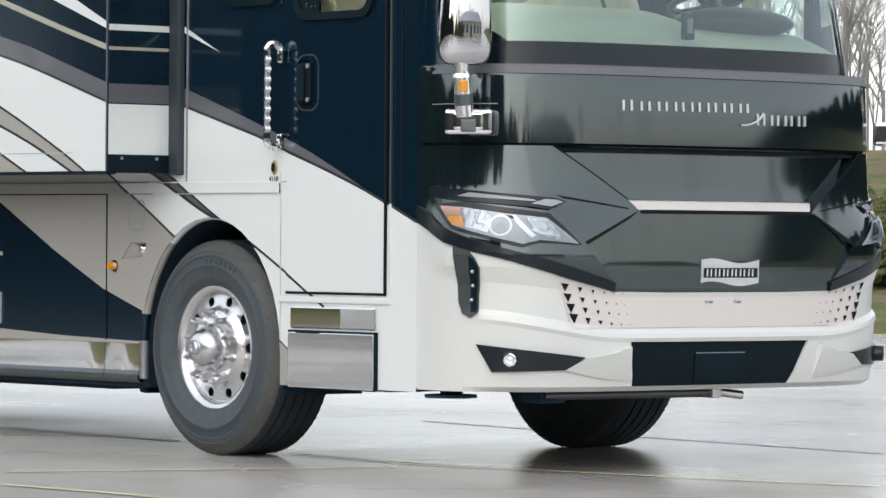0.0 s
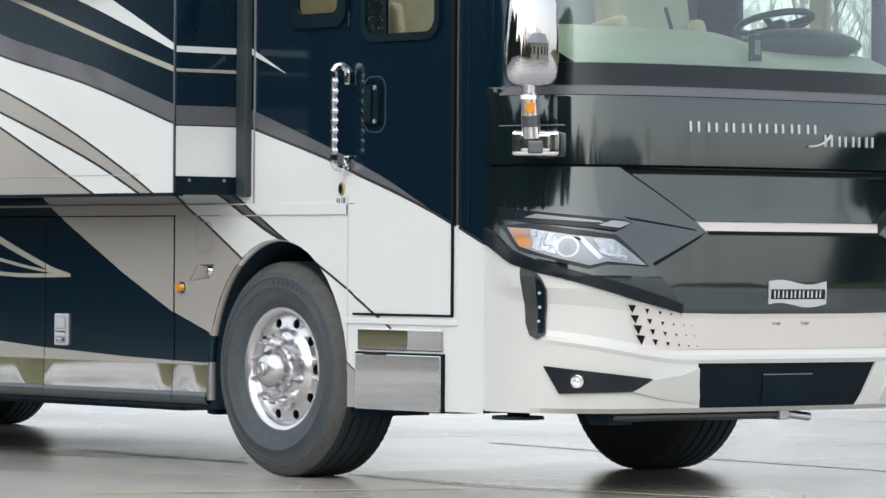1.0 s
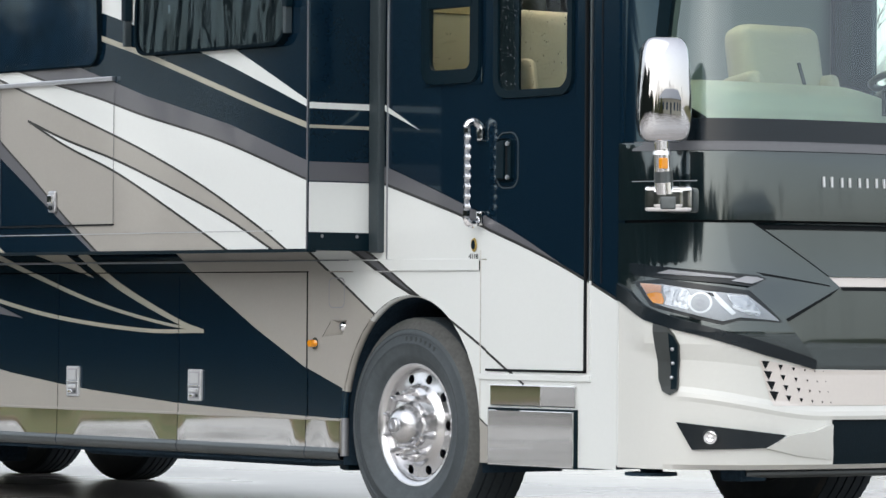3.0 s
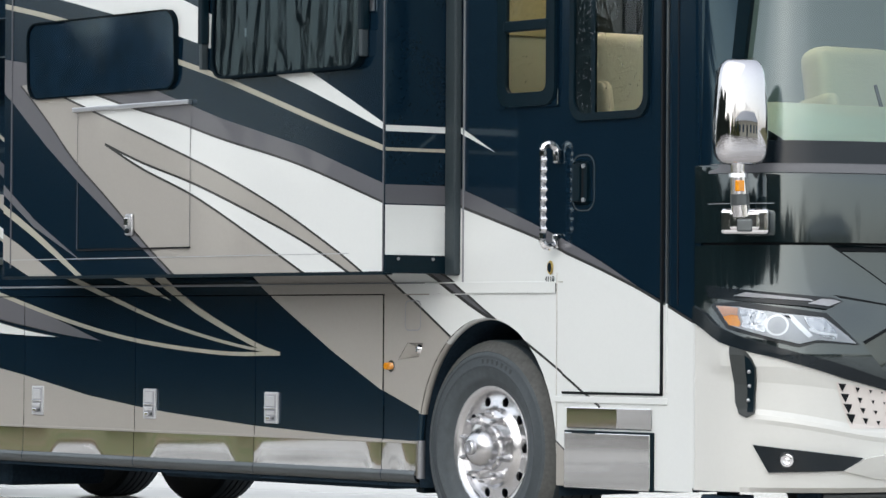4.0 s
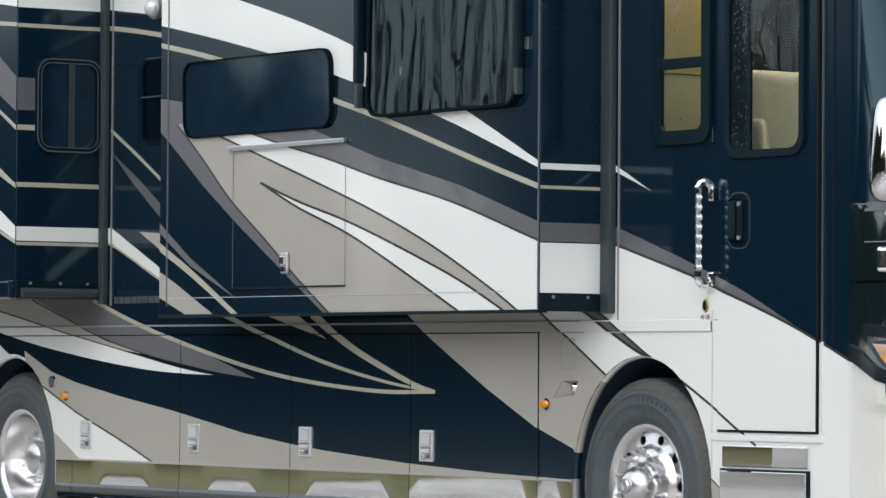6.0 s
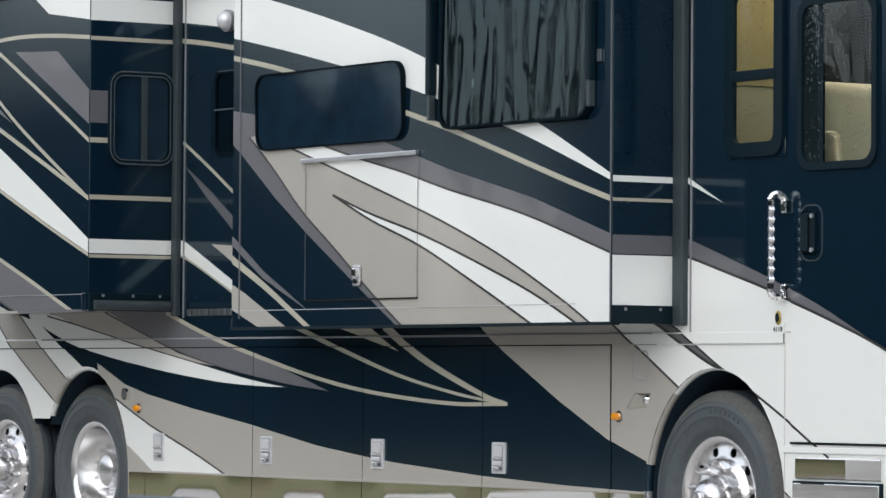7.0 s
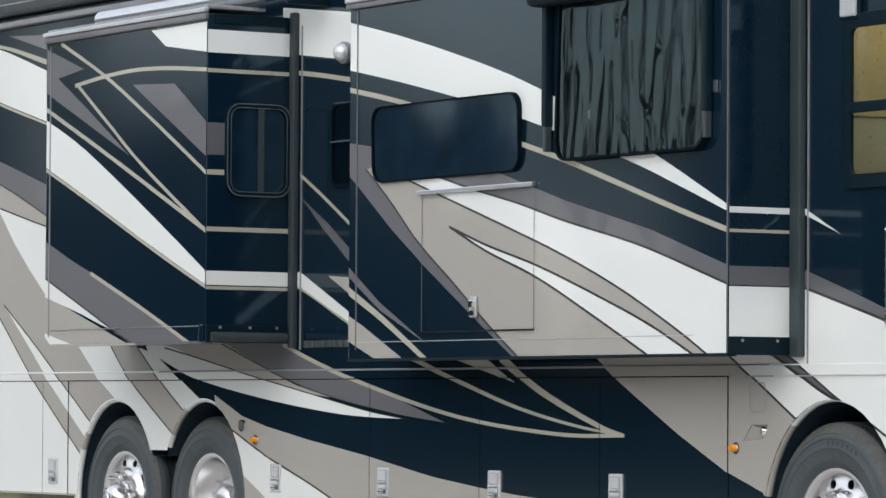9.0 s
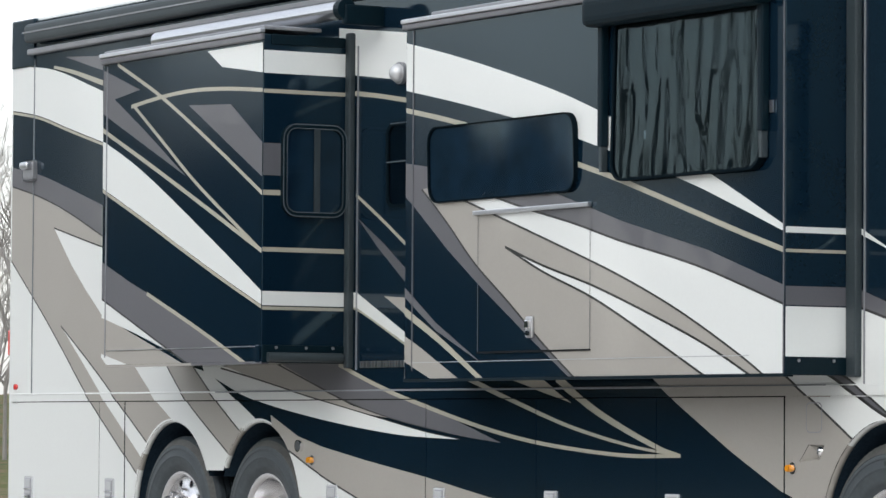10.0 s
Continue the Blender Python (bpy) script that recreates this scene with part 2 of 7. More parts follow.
def box_bm(lo, hi, bevel=0.0, segments=2, bm=None):
    own = bm is None
    bm = bm or bmesh.new()
    made = bmesh.ops.create_cube(bm, size=1)["verts"]
    for v in made:
        v.co = Vector([(lo[i] + hi[i]) / 2 + v.co[i] * (hi[i] - lo[i]) for i in range(3)])
    if bevel:
        edges = list({e for v in made for e in v.link_edges})
        bmesh.ops.bevel(bm, geom=edges, offset=bevel, segments=segments, profile=0.6, affect="EDGES")
    return bm


def rod_bm(a, b, r, segs=12, r2=None, bm=None):
    bm = bm or bmesh.new()
    a, b = Vector(a), Vector(b)
    m = Matrix.Translation((a + b) / 2) @ (b - a).to_track_quat("Z", "Y").to_matrix().to_4x4()
    bmesh.ops.create_cone(bm, cap_ends=True, segments=segs, radius1=r, radius2=r if r2 is None else r2, depth=(b - a).length, matrix=m)
    return bm


def lathe_bm(profile, segs=64, axis="y", bm=None, closed=False):
    """Turns (radius, height) pairs about the axis."""
    bm = bm or bmesh.new()
    rings = []
    for r, h in profile:
        ring = []
        for k in range(segs):
            a = 2 * math.pi * k / segs
            co = (r * math.cos(a), h, r * math.sin(a)) if axis == "y" else (r * math.cos(a), r * math.sin(a), h)
            ring.append(bm.verts.new(co))
        rings.append(ring)
    pairs = list(zip(rings, rings[1:])) + ([(rings[-1], rings[0])] if closed else [])
    for p, q in pairs:
        for k in range(segs):
            j = (k + 1) % segs
            bm.faces.new((p[k], p[j], q[j], q[k]))
    return bm


def round_rect(x0, z0, x1, z1, r, n=5):
    pts = []
    for cx, cz, a0 in ((x1 - r, z1 - r, 0), (x0 + r, z1 - r, 90), (x0 + r, z0 + r, 180), (x1 - r, z0 + r, 270)):
        for k in range(n + 1):
            a = radians(a0 + 90 * k / n)
            pts.append((cx + r * math.cos(a), cz + r * math.sin(a)))
    return pts


def spline(points, n=6):
    """A smooth curve through the points (Catmull-Rom)."""
    p = [Vector(q) for q in points]
    if len(p) < 3:
        return [tuple(q) for q in p]
    e = [2 * p[0] - p[1]] + p + [2 * p[-1] - p[-2]]
    out = []
    for i in range(1, len(e) - 2):
        a, b, c, d = e[i - 1:i + 3]
        for k in range(n):
            t = k / n
            out.append(tuple(0.5 * (2 * b + (c - a) * t + (2 * a - 5 * b + 4 * c - d) * t * t + (3 * b - a - 3 * c + d) * t ** 3)))
    out.append(tuple(p[-1]))
    return out


def half(poly, a, b, c):
    """The part of a convex polygon where a*x + b*z <= c."""
    out = []
    for i, p in enumerate(poly):
        q = poly[(i + 1) % len(poly)]
        dp, dq = a * p[0] + b * p[1] - c, a * q[0] + b * q[1] - c
        if dp <= 0:
            out.append(p)
        if dp * dq < 0:
            t = dp / (dp - dq)
            out.append((p[0] + (q[0] - p[0]) * t, p[1] + (q[1] - p[1]) * t))
    return out if len(out) > 2 else []


def area(poly):
    return 0.5 * sum(p[0] * q[1] - q[0] * p[1] for p, q in zip(poly, poly[1:] + poly[:1]))


def sides(convex):
    """The half planes inside a convex polygon."""
    c = convex if area(convex) > 0 else convex[::-1]
    res = []
    for p, q in zip(c, c[1:] + c[:1]):
        a, b = q[1] - p[1], p[0] - q[0]
        res.append((a, b, a * p[0] + b * p[1]))
    return res


def triangles(poly, holes=()):
    from mathutils.geometry import tessellate_polygon
    loops = [[Vector((x, z, 0)) for x, z in loop] for loop in (poly, *holes)]
    flat = [v for loop in loops for v in loop]
    return [[(flat[i].x, flat[i].y) for i in t] for t in tessellate_polygon(loops)]


def cut(polys, windows=None, holes=()):
    """Convex pieces of the polygons that lie in one of the convex windows and in none of the convex holes."""
    if windows:
        got = []
        for w in windows:
            s = sides(w)
            for p in polys:
                for a, b, c in s:
                    p = half(p, a, b, c) if p else p
                if p:
                    got.append(p)
        polys = got
    for h in holes:
        s = sides(h)
        got = []
        for p in polys:
            inner = p
            for a, b, c in s:
                inner = half(inner, a, b, c) if inner else inner
            if not inner or abs(area(inner)) < 1e-7:
                got.append(p)
                continue
            rest = p
            for a, b, c in s:
                if not rest:
                    break
                outside = half(rest, -a, -b, -c)
                if outside:
                    got.append(outside)
                rest = half(rest, a, b, c)
        polys = got
    return [p for p in polys if abs(area(p)) > 1e-7]


def seam_points(poly, pts):
    """The polygon with every other corner that lies on one of its edges, so that neighbours share their seams."""
    out = []
    p = [(round(x, 4), round(z, 4)) for x, z in poly]
    for a, b in zip(p, p[1:] + p[:1]):
        out.append(a)
        d = np.array(b) - a
        n = float(d @ d)
        if n < 1e-8:
            continue
        lo, hi = min(a[0], b[0]) - 2e-4, max(a[0], b[0]) + 2e-4
        near = pts[np.searchsorted(pts[:, 0], lo):np.searchsorted(pts[:, 0], hi)]
        r = near - a
        t = r @ d / n
        off = np.abs(r[:, 0] * d[1] - r[:, 1] * d[0]) / n ** 0.5
        on = (off < 1.6e-4) & (t > 1e-3) & (t < 1 - 1e-3)
        out += [tuple(q) for _, q in sorted(zip(t[on].tolist(), near[on].tolist()))]
    return out


def islands(bm):
    """The separate pieces of a bmesh, each as a bmesh of its own."""
    left, res = set(bm.faces), []
    while left:
        seed = left.pop()
        group, todo = [seed], [seed]
        while todo:
            for e in todo.pop().edges:
                for f in e.link_faces:
                    if f in left:
                        left.discard(f)
                        group.append(f)
                        todo.append(f)
        one, seen = bmesh.new(), {}
        for f in group:
            vs = []
            for v in f.verts:
                if v not in seen:
                    seen[v] = one.verts.new(v.co)
                vs.append(seen[v])
            one.faces.new(vs)
        res.append(one)
    bm.free()
    return res


def sheet_bm(polys, place, thick=0.0):
    """Flat pieces (x, z) set into space by place(x, z, depth)."""
    bm = bmesh.new()
    cache = {}

    def vert(x, z):
        key = (round(x, 4), round(z, 4))
        if key not in cache:
            cache[key] = bm.verts.new(place(x, z, 0.0))
        return cache[key]
    pts = np.array(sorted({(round(x, 4), round(z, 4)) for p in polys for x, z in p}))
    for p in polys:
        p = p if area(p) > 0 else p[::-1]
        vs = []
        for x, z in seam_points(p, pts):
            v = vert(x, z)
            if v not in vs:
                vs.append(v)
        if len(vs) > 2 and bm.faces.get(vs) is None:
            bm.faces.new(vs)
    if thick:
        bm.normal_update()
        border = [e for e in bm.edges if len(e.link_faces) == 1]
        deep = {}
        inv = {v: k for k, v in cache.items()}
        for e in border:
            for v in e.verts:
                if v not in deep:
                    deep[v] = bm.verts.new(place(*inv[v], thick))
        for e in border:
            f = e.link_faces[0]
            loop = next(l for l in f.loops if l.edge == e)
            a, b = loop.vert, loop.link_loop_next.vert
            bm.faces.new((b, a, deep[a], deep[b]))
    return bm


def rect(x0, z0, x1, z1):
    return [(x0, z0), (x1, z0), (x1, z1), (x0, z1)]


def band(upper, lower):
    """A painted shape between two curves that run the same way."""
    return spline(upper) + spline(lower)[::-1]


def ribbon(points, w0, w1=None):
    """A painted line of width w0 to w1 along a curve."""
    c = [Vector(p) for p in spline(points)]
    w1 = w0 if w1 is None else w1
    left, right = [], []
    for i, p in enumerate(c):
        d = (c[min(i + 1, len(c) - 1)] - c[max(i - 1, 0)]).normalized()
        n = Vector((-d.y, d.x)) * (w0 + (w1 - w0) * i / (len(c) - 1)) / 2
        left.append(tuple(p + n))
        right.append(tuple(p - n))
    return left + right[::-1]


def strips(poly):
    """Quads along a ribbon or band whose two sides have as many points."""
    n = len(poly) // 2
    l, r = poly[:n], poly[n:][::-1]
    return [[l[i], l[i + 1], r[i + 1], r[i]] for i in range(n - 1)]


# ---------------------------------------------------------------- ground
LOT = -0.012                       # height of the lot under the flattened tyres
ground = part("ground", sheet_bm([rect(-420, -420, 420, 420)], lambda x, y, d: (x, y, LOT)), CONCRETE)
tagged(ground, "wet grey concrete lot with soft reflections", "ground", kind="structure")


def flat_strip(name, points, w, mat, z, label):
    ob = part(name, sheet_bm(strips(ribbon(points, w)), lambda x, y, d: (x, y, LOT + z)), mat)
    return tagged(ob, label, "line", kind="structure")


flat_strip("painted_line_1", [(0.694, -1.636), (1.013, -0.791), (1.326, 0.115)], 0.045, YELLOW, 0.004, "faded yellow painted line on wet concrete")
flat_strip("painted_line_2", [(0.189, 0.409), (1.316, 0.363), (2.061, 0.512), (2.952, 0.716), (3.658, 0.924)], 0.045, YELLOW, 0.005, "faded yellow painted line on wet concrete")
flat_strip("painted_line_3", [(1.494, -2.179), (2.098, -2.150), (2.696, -2.134)], 0.045, YELLOW, 0.006, "faded yellow painted line on wet concrete")
flat_strip("joint_line_1", [(-2.310, 3.325), (-0.397, 3.121), (1.702, 2.960)], 0.05, PALE_LINE, 0.004, "pale sealed joint in the wet concrete")
flat_strip("joint_line_2", [(-2.866, 0.779), (-1.130, 0.704)], 0.05, PALE_LINE, 0.004, "pale sealed joint in the wet concrete")

# ---------------------------------------------------------------- motorhome: plan
YS, YR = -0.405, -0.592            # faces of the front and the rear slide-out
BX0, BX1, BZ0, BZ1 = -3.89, -0.247, 1.363, 3.36
CX0, CX1, CZ0, CZ1 = -7.33, -5.224, 1.475, 3.40
WIDTH, REAR, SEAM_X, ROOF = 2.55, -9.93, 1.62, 3.86
coach = thing("motorhome", "black, white and taupe motorhome with extended slide-outs on wet concrete", "motorhome", (-3.5, 1.275, 0))
SHIFT = Matrix.Translation((3.5, -1.275, 0))


def cpart(name, bm, mat, label="", smooth=False, parent=None):
    """A part of the coach, built in world coordinates."""
    ob = part(name, bm, mat, parent or coach, label, smooth)
    if parent is None:
        ob.matrix_parent_inverse = SHIFT
    return ob


def arch(cx, a, b, cz=0.5, n=20):
    return [(cx - a, -0.2), (cx + a, -0.2)] + [(cx + a * math.cos(math.pi * k / n), cz + b * math.sin(math.pi * k / n)) for k in range(n + 1)]


ARCH_F, ARCH_D, ARCH_T = arch(0.05, 0.56, 0.645), arch(-6.33, 0.545, 0.635), arch(-7.49, 0.545, 0.635)
BETWEEN = rect(-7.1, -0.2, -6.7, 0.825)
ARCHES = [ARCH_F, ARCH_D, ARCH_T, BETWEEN]
DOOR = (0.655, 0.785, 1.405, 3.0)
SIDE_WIN = (0.15, 2.16, 0.60, 3.0)
GAP_WIN = (-4.77, 2.372, -4.30, 2.868)
DOCK = [(-0.678, 0.934), (-0.502, 0.948), (-0.468, 1.020), (-0.600, 1.020)]
OPENINGS = [rect(*DOOR), rect(BX0 + 0.04, BZ0 + 0.02, BX1, BZ1), rect(CX0 + 0.04, CZ0 + 0.02, CX1, CZ1), rect(*SIDE_WIN), rect(*GAP_WIN), DOCK]

# panels of the near side: rectangle, how far it stands proud
UPPER = (rect(REAR, 1.317, SEAM_X, ROOF), 0.0)
BELT = (rect(REAR + 0.04, 1.263, 0.605, 1.313), 0.008)
DOOR_X = [(-9.762, -8.536), (-8.53, -8.168), (-5.559, -4.32), (-4.314, -3.14), (-3.134, -1.961), (-1.955, -0.807)]
LOCKERS = [(rect(a, 0.525, b, 1.257), 0.004) for a, b in DOOR_X]
FIXED = [(rect(REAR, 0.36, -9.768, 1.257), 0.0), (rect(-8.162, 0.36, -5.565, 1.257), 0.0), (rect(-0.801, 0.36, 0.61, 1.257), 0.0), (rect(0.612, 0.35, SEAM_X, 1.313), 0.0)]
ENTRY = (rect(DOOR[0] + 0.006, DOOR[1] + 0.006, DOOR[2] - 0.006, DOOR[3] - 0.006), 0.006)
SIDE = [UPPER, BELT, *LOCKERS, *FIXED]


def on_side(off):
    return lambda x, z, d: (x, -off + d, z)


for (r, off), name in [(UPPER, "side_wall"), (BELT, "belt_rail")] + [(f, "lower_side_panel") for f in FIXED]:
    bm = sheet_bm(cut([r], None, OPENINGS + ARCHES), on_side(off), 0.035)
    cpart(name, bm, BLACK)
lockers = []
for r, off in LOCKERS:
    lockers.append(cpart("compartment_door", sheet_bm([r], on_side(off), 0.03), BLACK, "painted luggage compartment door with a chrome latch"))
entry = cpart("entry_door", sheet_bm(cut([ENTRY[0]], None, [rect(0.725, 2.085, 1.295, 2.88)]), on_side(ENTRY[1]), 0.045), BLACK, "black over white entry door with a tall window")
# closed body behind the joints
cpart("inner_shell", box_bm((REAR + 0.02, 0.05, 1.16), (-0.75, 0.06, 1.36)), SEAM)
cpart("locker_liner", box_bm((-5.6, 0.04, 0.42), (-0.72, 0.05, 1.30)), SEAM)
cpart("rear_locker_liner", box_bm((REAR + 0.02, 0.04, 0.42), (-8.1, 0.05, 1.30)), SEAM)
# the opening behind the cab is added to let daylight in
cpart("far_side_wall", sheet_bm(cut([rect(REAR, 0.36, SEAM_X, ROOF)], None, [rect(0.62, 2.05, 1.58, 3.0), rect(-1.6, 2.0, 0.3, 3.2), *ARCHES]), lambda x, z, d: (x, WIDTH - d, z), 0.035), BLACK)
# belt lip in pale strips, its highlight from the sky put into the colour
for a, b, m in ((REAR + 0.04, -6.9, WHITE), (-6.9, -0.45, BELT_LIP), (-0.45, 0.605, WHITE)):
    cpart("belt_lip_highlight", box_bm((a, -0.0125, 1.308), (b, -0.001, 1.319), 0.004), m, "pale lip of the belt moulding with its highlight in the colour")
cpart("rear_wall", box_bm((REAR - 0.03, 0.0, 0.40), (REAR + 0.03, WIDTH, ROOF), 0.02), WHITE)
# added sheet over that opening: passes daylight, stands in for a pale wall
cpart("far_side_light_sheet", box_bm((-1.64, WIDTH - 0.075, 1.98), (0.35, WIDTH - 0.07, 3.22)), LIGHT_SHEET, "pale translucent sheet added to light the cab from the far side")
cpart("roof", box_bm((REAR, 0.02, ROOF - 0.03), (1.45, WIDTH - 0.02, ROOF + 0.03), 0.02), WHITE)
# deep floor of the coach, seen from below
cpart("underbody", box_bm((REAR + 0.2, 0.35, 0.55), (1.9, 2.2, 0.95)), DARK)


def liner(points, depth, name="wheel_housing"):
    """The dark inside of a wheel arch."""
    bm = bmesh.new()
    rows = [(bm.verts.new((x, 0.012, z)), bm.verts.new((x, depth, z))) for x, z in points]
    for p, q in zip(rows, rows[1:]):
        bm.faces.new((p[0], q[0], q[1], p[1]))
    return cpart(name, bm, DARK)


liner([(0.61, 0.3)] + ARCH_F[2:] + [(-0.51, 0.3)], 0.5)
liner([(-5.785, 0.3)] + ARCH_D[2:-3] + ARCH_T[5:] + [(-8.035, 0.3)], 0.75)
cpart("wheel_housing_back", box_bm((-0.6, 0.48, 0.4), (0.7, 0.50, 1.2)), DARK)
cpart("wheel_housing_back", box_bm((-8.1, 0.73, 0.4), (-5.75, 0.75, 1.2)), DARK)


def rolled_edge(points, stops, depth=1.0, plain_from=9.0):
    """The fender's edge, rolled into the wheel well, in the colours of the paint that it carries; stops: (lowest z, material), white ahead of plain_from."""
    c = [Vector(p) for p in points]
    bm = bmesh.new()
    rows = []
    for i, p in enumerate(c):
        d = (c[min(i + 1, len(c) - 1)] - c[max(i - 1, 0)]).normalized()
        n = Vector((d.y, -d.x))
        rows.append([bm.verts.new((p.x + n.x * o, y * depth if y > 0 else y, p.y + n.y * o)) for o, y in ((0.014, -0.0035), (0.004, -0.002), (-0.004, 0.006), (-0.009, 0.022), (-0.011, 0.050), (-0.011, 0.082), (0.03, 0.084))])
    for a, b in zip(rows, rows[1:]):
        z = (a[0].co.z + b[0].co.z) / 2
        which = len(stops) - 1 if a[0].co.x > plain_from else next(k for k, (low, _) in enumerate(stops) if z >= low)
        for k in range(6):
            bm.faces.new((a[k], b[k], b[k + 1], a[k + 1])).material_index = which if k < 5 else len(stops)
    return cpart("wheel_arch_edge", bm, [m for _, m in stops] + [DARK], "rolled fender edge painted like the panel beside it", smooth=True)


near_arc = [(0.05 + 0.56 * math.cos(math.pi * k / 60), 0.5 + 0.645 * math.sin(math.pi * k / 60)) for k in range(24, 61)]
rolled_edge(near_arc + [(-0.51, z) for z in (0.47, 0.44, 0.41, 0.38, 0.345)], ((1.035, WHITE), (0.685, TAUPE), (0.530, BLACK), (0.0, STEEL)), 0.42)
drive_arc = [(-6.33 + 0.545 * math.cos(math.pi * k / 60), 0.5 + 0.635 * math.sin(math.pi * k / 60)) for k in range(0, 50)]
rolled_edge([(-5.785, 0.38), (-5.785, 0.44)] + drive_arc, ((1.095, WHITE), (0.935, TAUPE), (0.0, WHITE)), 0.36, -6.35)
tag_arc = [(-7.49 + 0.545 * math.cos(math.pi * k / 60), 0.5 + 0.635 * math.sin(math.pi * k / 60)) for k in range(10, 61)]
rolled_edge(tag_arc + [(-8.035, 0.44), (-8.035, 0.38)], ((0.925, WHITE), (0.83, TAUPE), (0.0, WHITE)), 0.36, -7.5)

LAYER = [0]


def paint(name, polys, colour, panels, holes, place, parent=None, label=""):
    """A painted shape, laid over the panels that it crosses."""
    LAYER[0] += 1
    tris = []
    for p in polys:
        tris += [p] if len(p) == 4 else triangles(p)
    words = {"white": "white painted swoosh", "taupe": "taupe painted swoosh", "grey": "dark grey painted swoosh", "line": "thin champagne painted line", "key": "black painted key line", "black": "black painted area", "cream": "pearl white swoosh"}
    made = []
    for r, off in panels:
        got = cut(tris, [r], holes)
        if got:
            for m in islands(sheet_bm(got, place(off + 0.0006 + 0.00012 * LAYER[0]))):
                made.append(cpart(name, m, PAINTS[colour], label or words[colour], parent=parent))
    return made


def side_paint(polys, colour, panels=SIDE, extra=()):
    return paint("stripe", polys, colour, panels, OPENINGS + ARCHES + list(extra), on_side)


# ---- rear quarter
REAR_CUT = [(-9.972, 2.260), (-9.467, 1.887), (-9.109, 1.606), (-8.758, 1.320), (-8.332, 1.023), (-7.959, 0.769)]
side_paint([[(REAR, 0.34), (REAR, 2.72)] + [(-9.921, 2.746), (-9.486, 2.656), (-9.044, 2.533), (-8.546, 2.359)] + [(-7.2, 2.2), (-6.9, 1.5)] + [(-7.262, 1.481), (-6.977, 1.428), (-6.689, 1.292), (-6.354, 1.135)] + [(-6.33, 1.0), (-6.33, 0.34)]], "white")
side_paint([band([(-9.924, 2.874), (-9.490, 2.802), (-9.048, 2.693), (-8.516, 2.552)], [(-9.957, 2.747), (-9.486, 2.656), (-9.044, 2.533), (-8.512, 2.351)])], "grey")
side_paint([[(REAR, 2.74)] + [(-9.921, 2.738), (-9.486, 2.648), (-9.044, 2.526), (-8.512, 2.343)] + [(-8.493, 1.523), (-8.055, 1.500), (-7.728, 1.261), (-7.488, 1.134), (-7.290, 0.938), (-7.959, 0.769)] + REAR_CUT[::-1][1:] + [(REAR, 2.27)]], "taupe")
side_paint([[(-9.260, 2.432), (-8.510, 2.276), (-8.500, 1.814), (-8.774, 2.007), (-8.993, 2.179)]], "white")
side_paint([[(-9.139, 1.770), (-8.635, 1.480), (-8.313, 1.281), (-7.826, 0.978), (-7.680, 0.827), (-7.823, 0.825), (-8.479, 1.271), (-8.762, 1.489)]], "white")
side_paint([[(-7.614, 1.513), (-7.262, 1.509), (-6.898, 1.258), (-6.573, 1.065), (-6.457, 0.770), (-6.719, 0.924), (-7.296, 1.252)]], "taupe")
for pts in (REAR_CUT, [(-9.260, 2.432), (-8.868, 2.349), (-8.510, 2.276)], [(-9.139, 1.770), (-8.635, 1.480), (-8.313, 1.281), (-7.826, 0.978)], [(-9.921, 2.742), (-9.486, 2.652), (-9.044, 2.530), (-8.512, 2.347)], [(-7.614, 1.513), (-7.296, 1.259), (-6.719, 0.924)], [(-7.262, 1.509), (-6.898, 1.258), (-6.573, 1.065)]):
    side_paint(strips(ribbon(pts, 0.011)), "key")
side_paint([band([(-9.960, 3.572), (-9.508, 3.535), (-9.153, 3.475), (-8.533, 3.308)], [(-9.953, 3.270), (-9.500, 3.203), (-9.058, 3.096), (-8.526, 2.971)])], "white")
side_paint(strips(ribbon([(-9.952, 3.254), (-9.499, 3.188), (-9.057, 3.081), (-8.525, 2.956)], 0.018)), "line")
side_paint(strips(ribbon([(-9.286, 3.523), (-8.980, 3.467), (-8.535, 3.364)], 0.02, 0.035)), "line")
side_paint([[(-9.112, 3.579), (-8.539, 3.544), (-8.536, 3.447)]], "grey")
# ---- wall between the two slide-outs
side_paint([[(-5.368, 3.474), (-4.557, 3.384), (-4.554, 3.105), (-5.366, 3.201)]], "white")
side_paint(strips(ribbon([(-5.364, 3.090), (-4.960, 3.047), (-4.552, 2.990)], 0.028)), "line")
side_paint(strips(ribbon([(-5.153, 2.470), (-4.851, 2.314), (-4.542, 2.144)], 0.022)), "line")
side_paint([[(-5.138, 2.335), (-4.816, 2.167), (-4.540, 2.000), (-4.539, 1.918), (-4.881, 2.143)]], "grey")
side_paint([[(-4.812, 1.862), (-4.538, 1.846), (-4.536, 1.738)]], "taupe")
side_paint([[(-5.348, 1.899), (-5.131, 1.890), (-4.535, 1.633), (-4.534, 1.574), (-5.130, 1.800), (-5.346, 1.812)]], "white")
side_paint(strips(ribbon([(-5.346, 1.802), (-5.130, 1.790), (-4.534, 1.565)], 0.012)), "line")
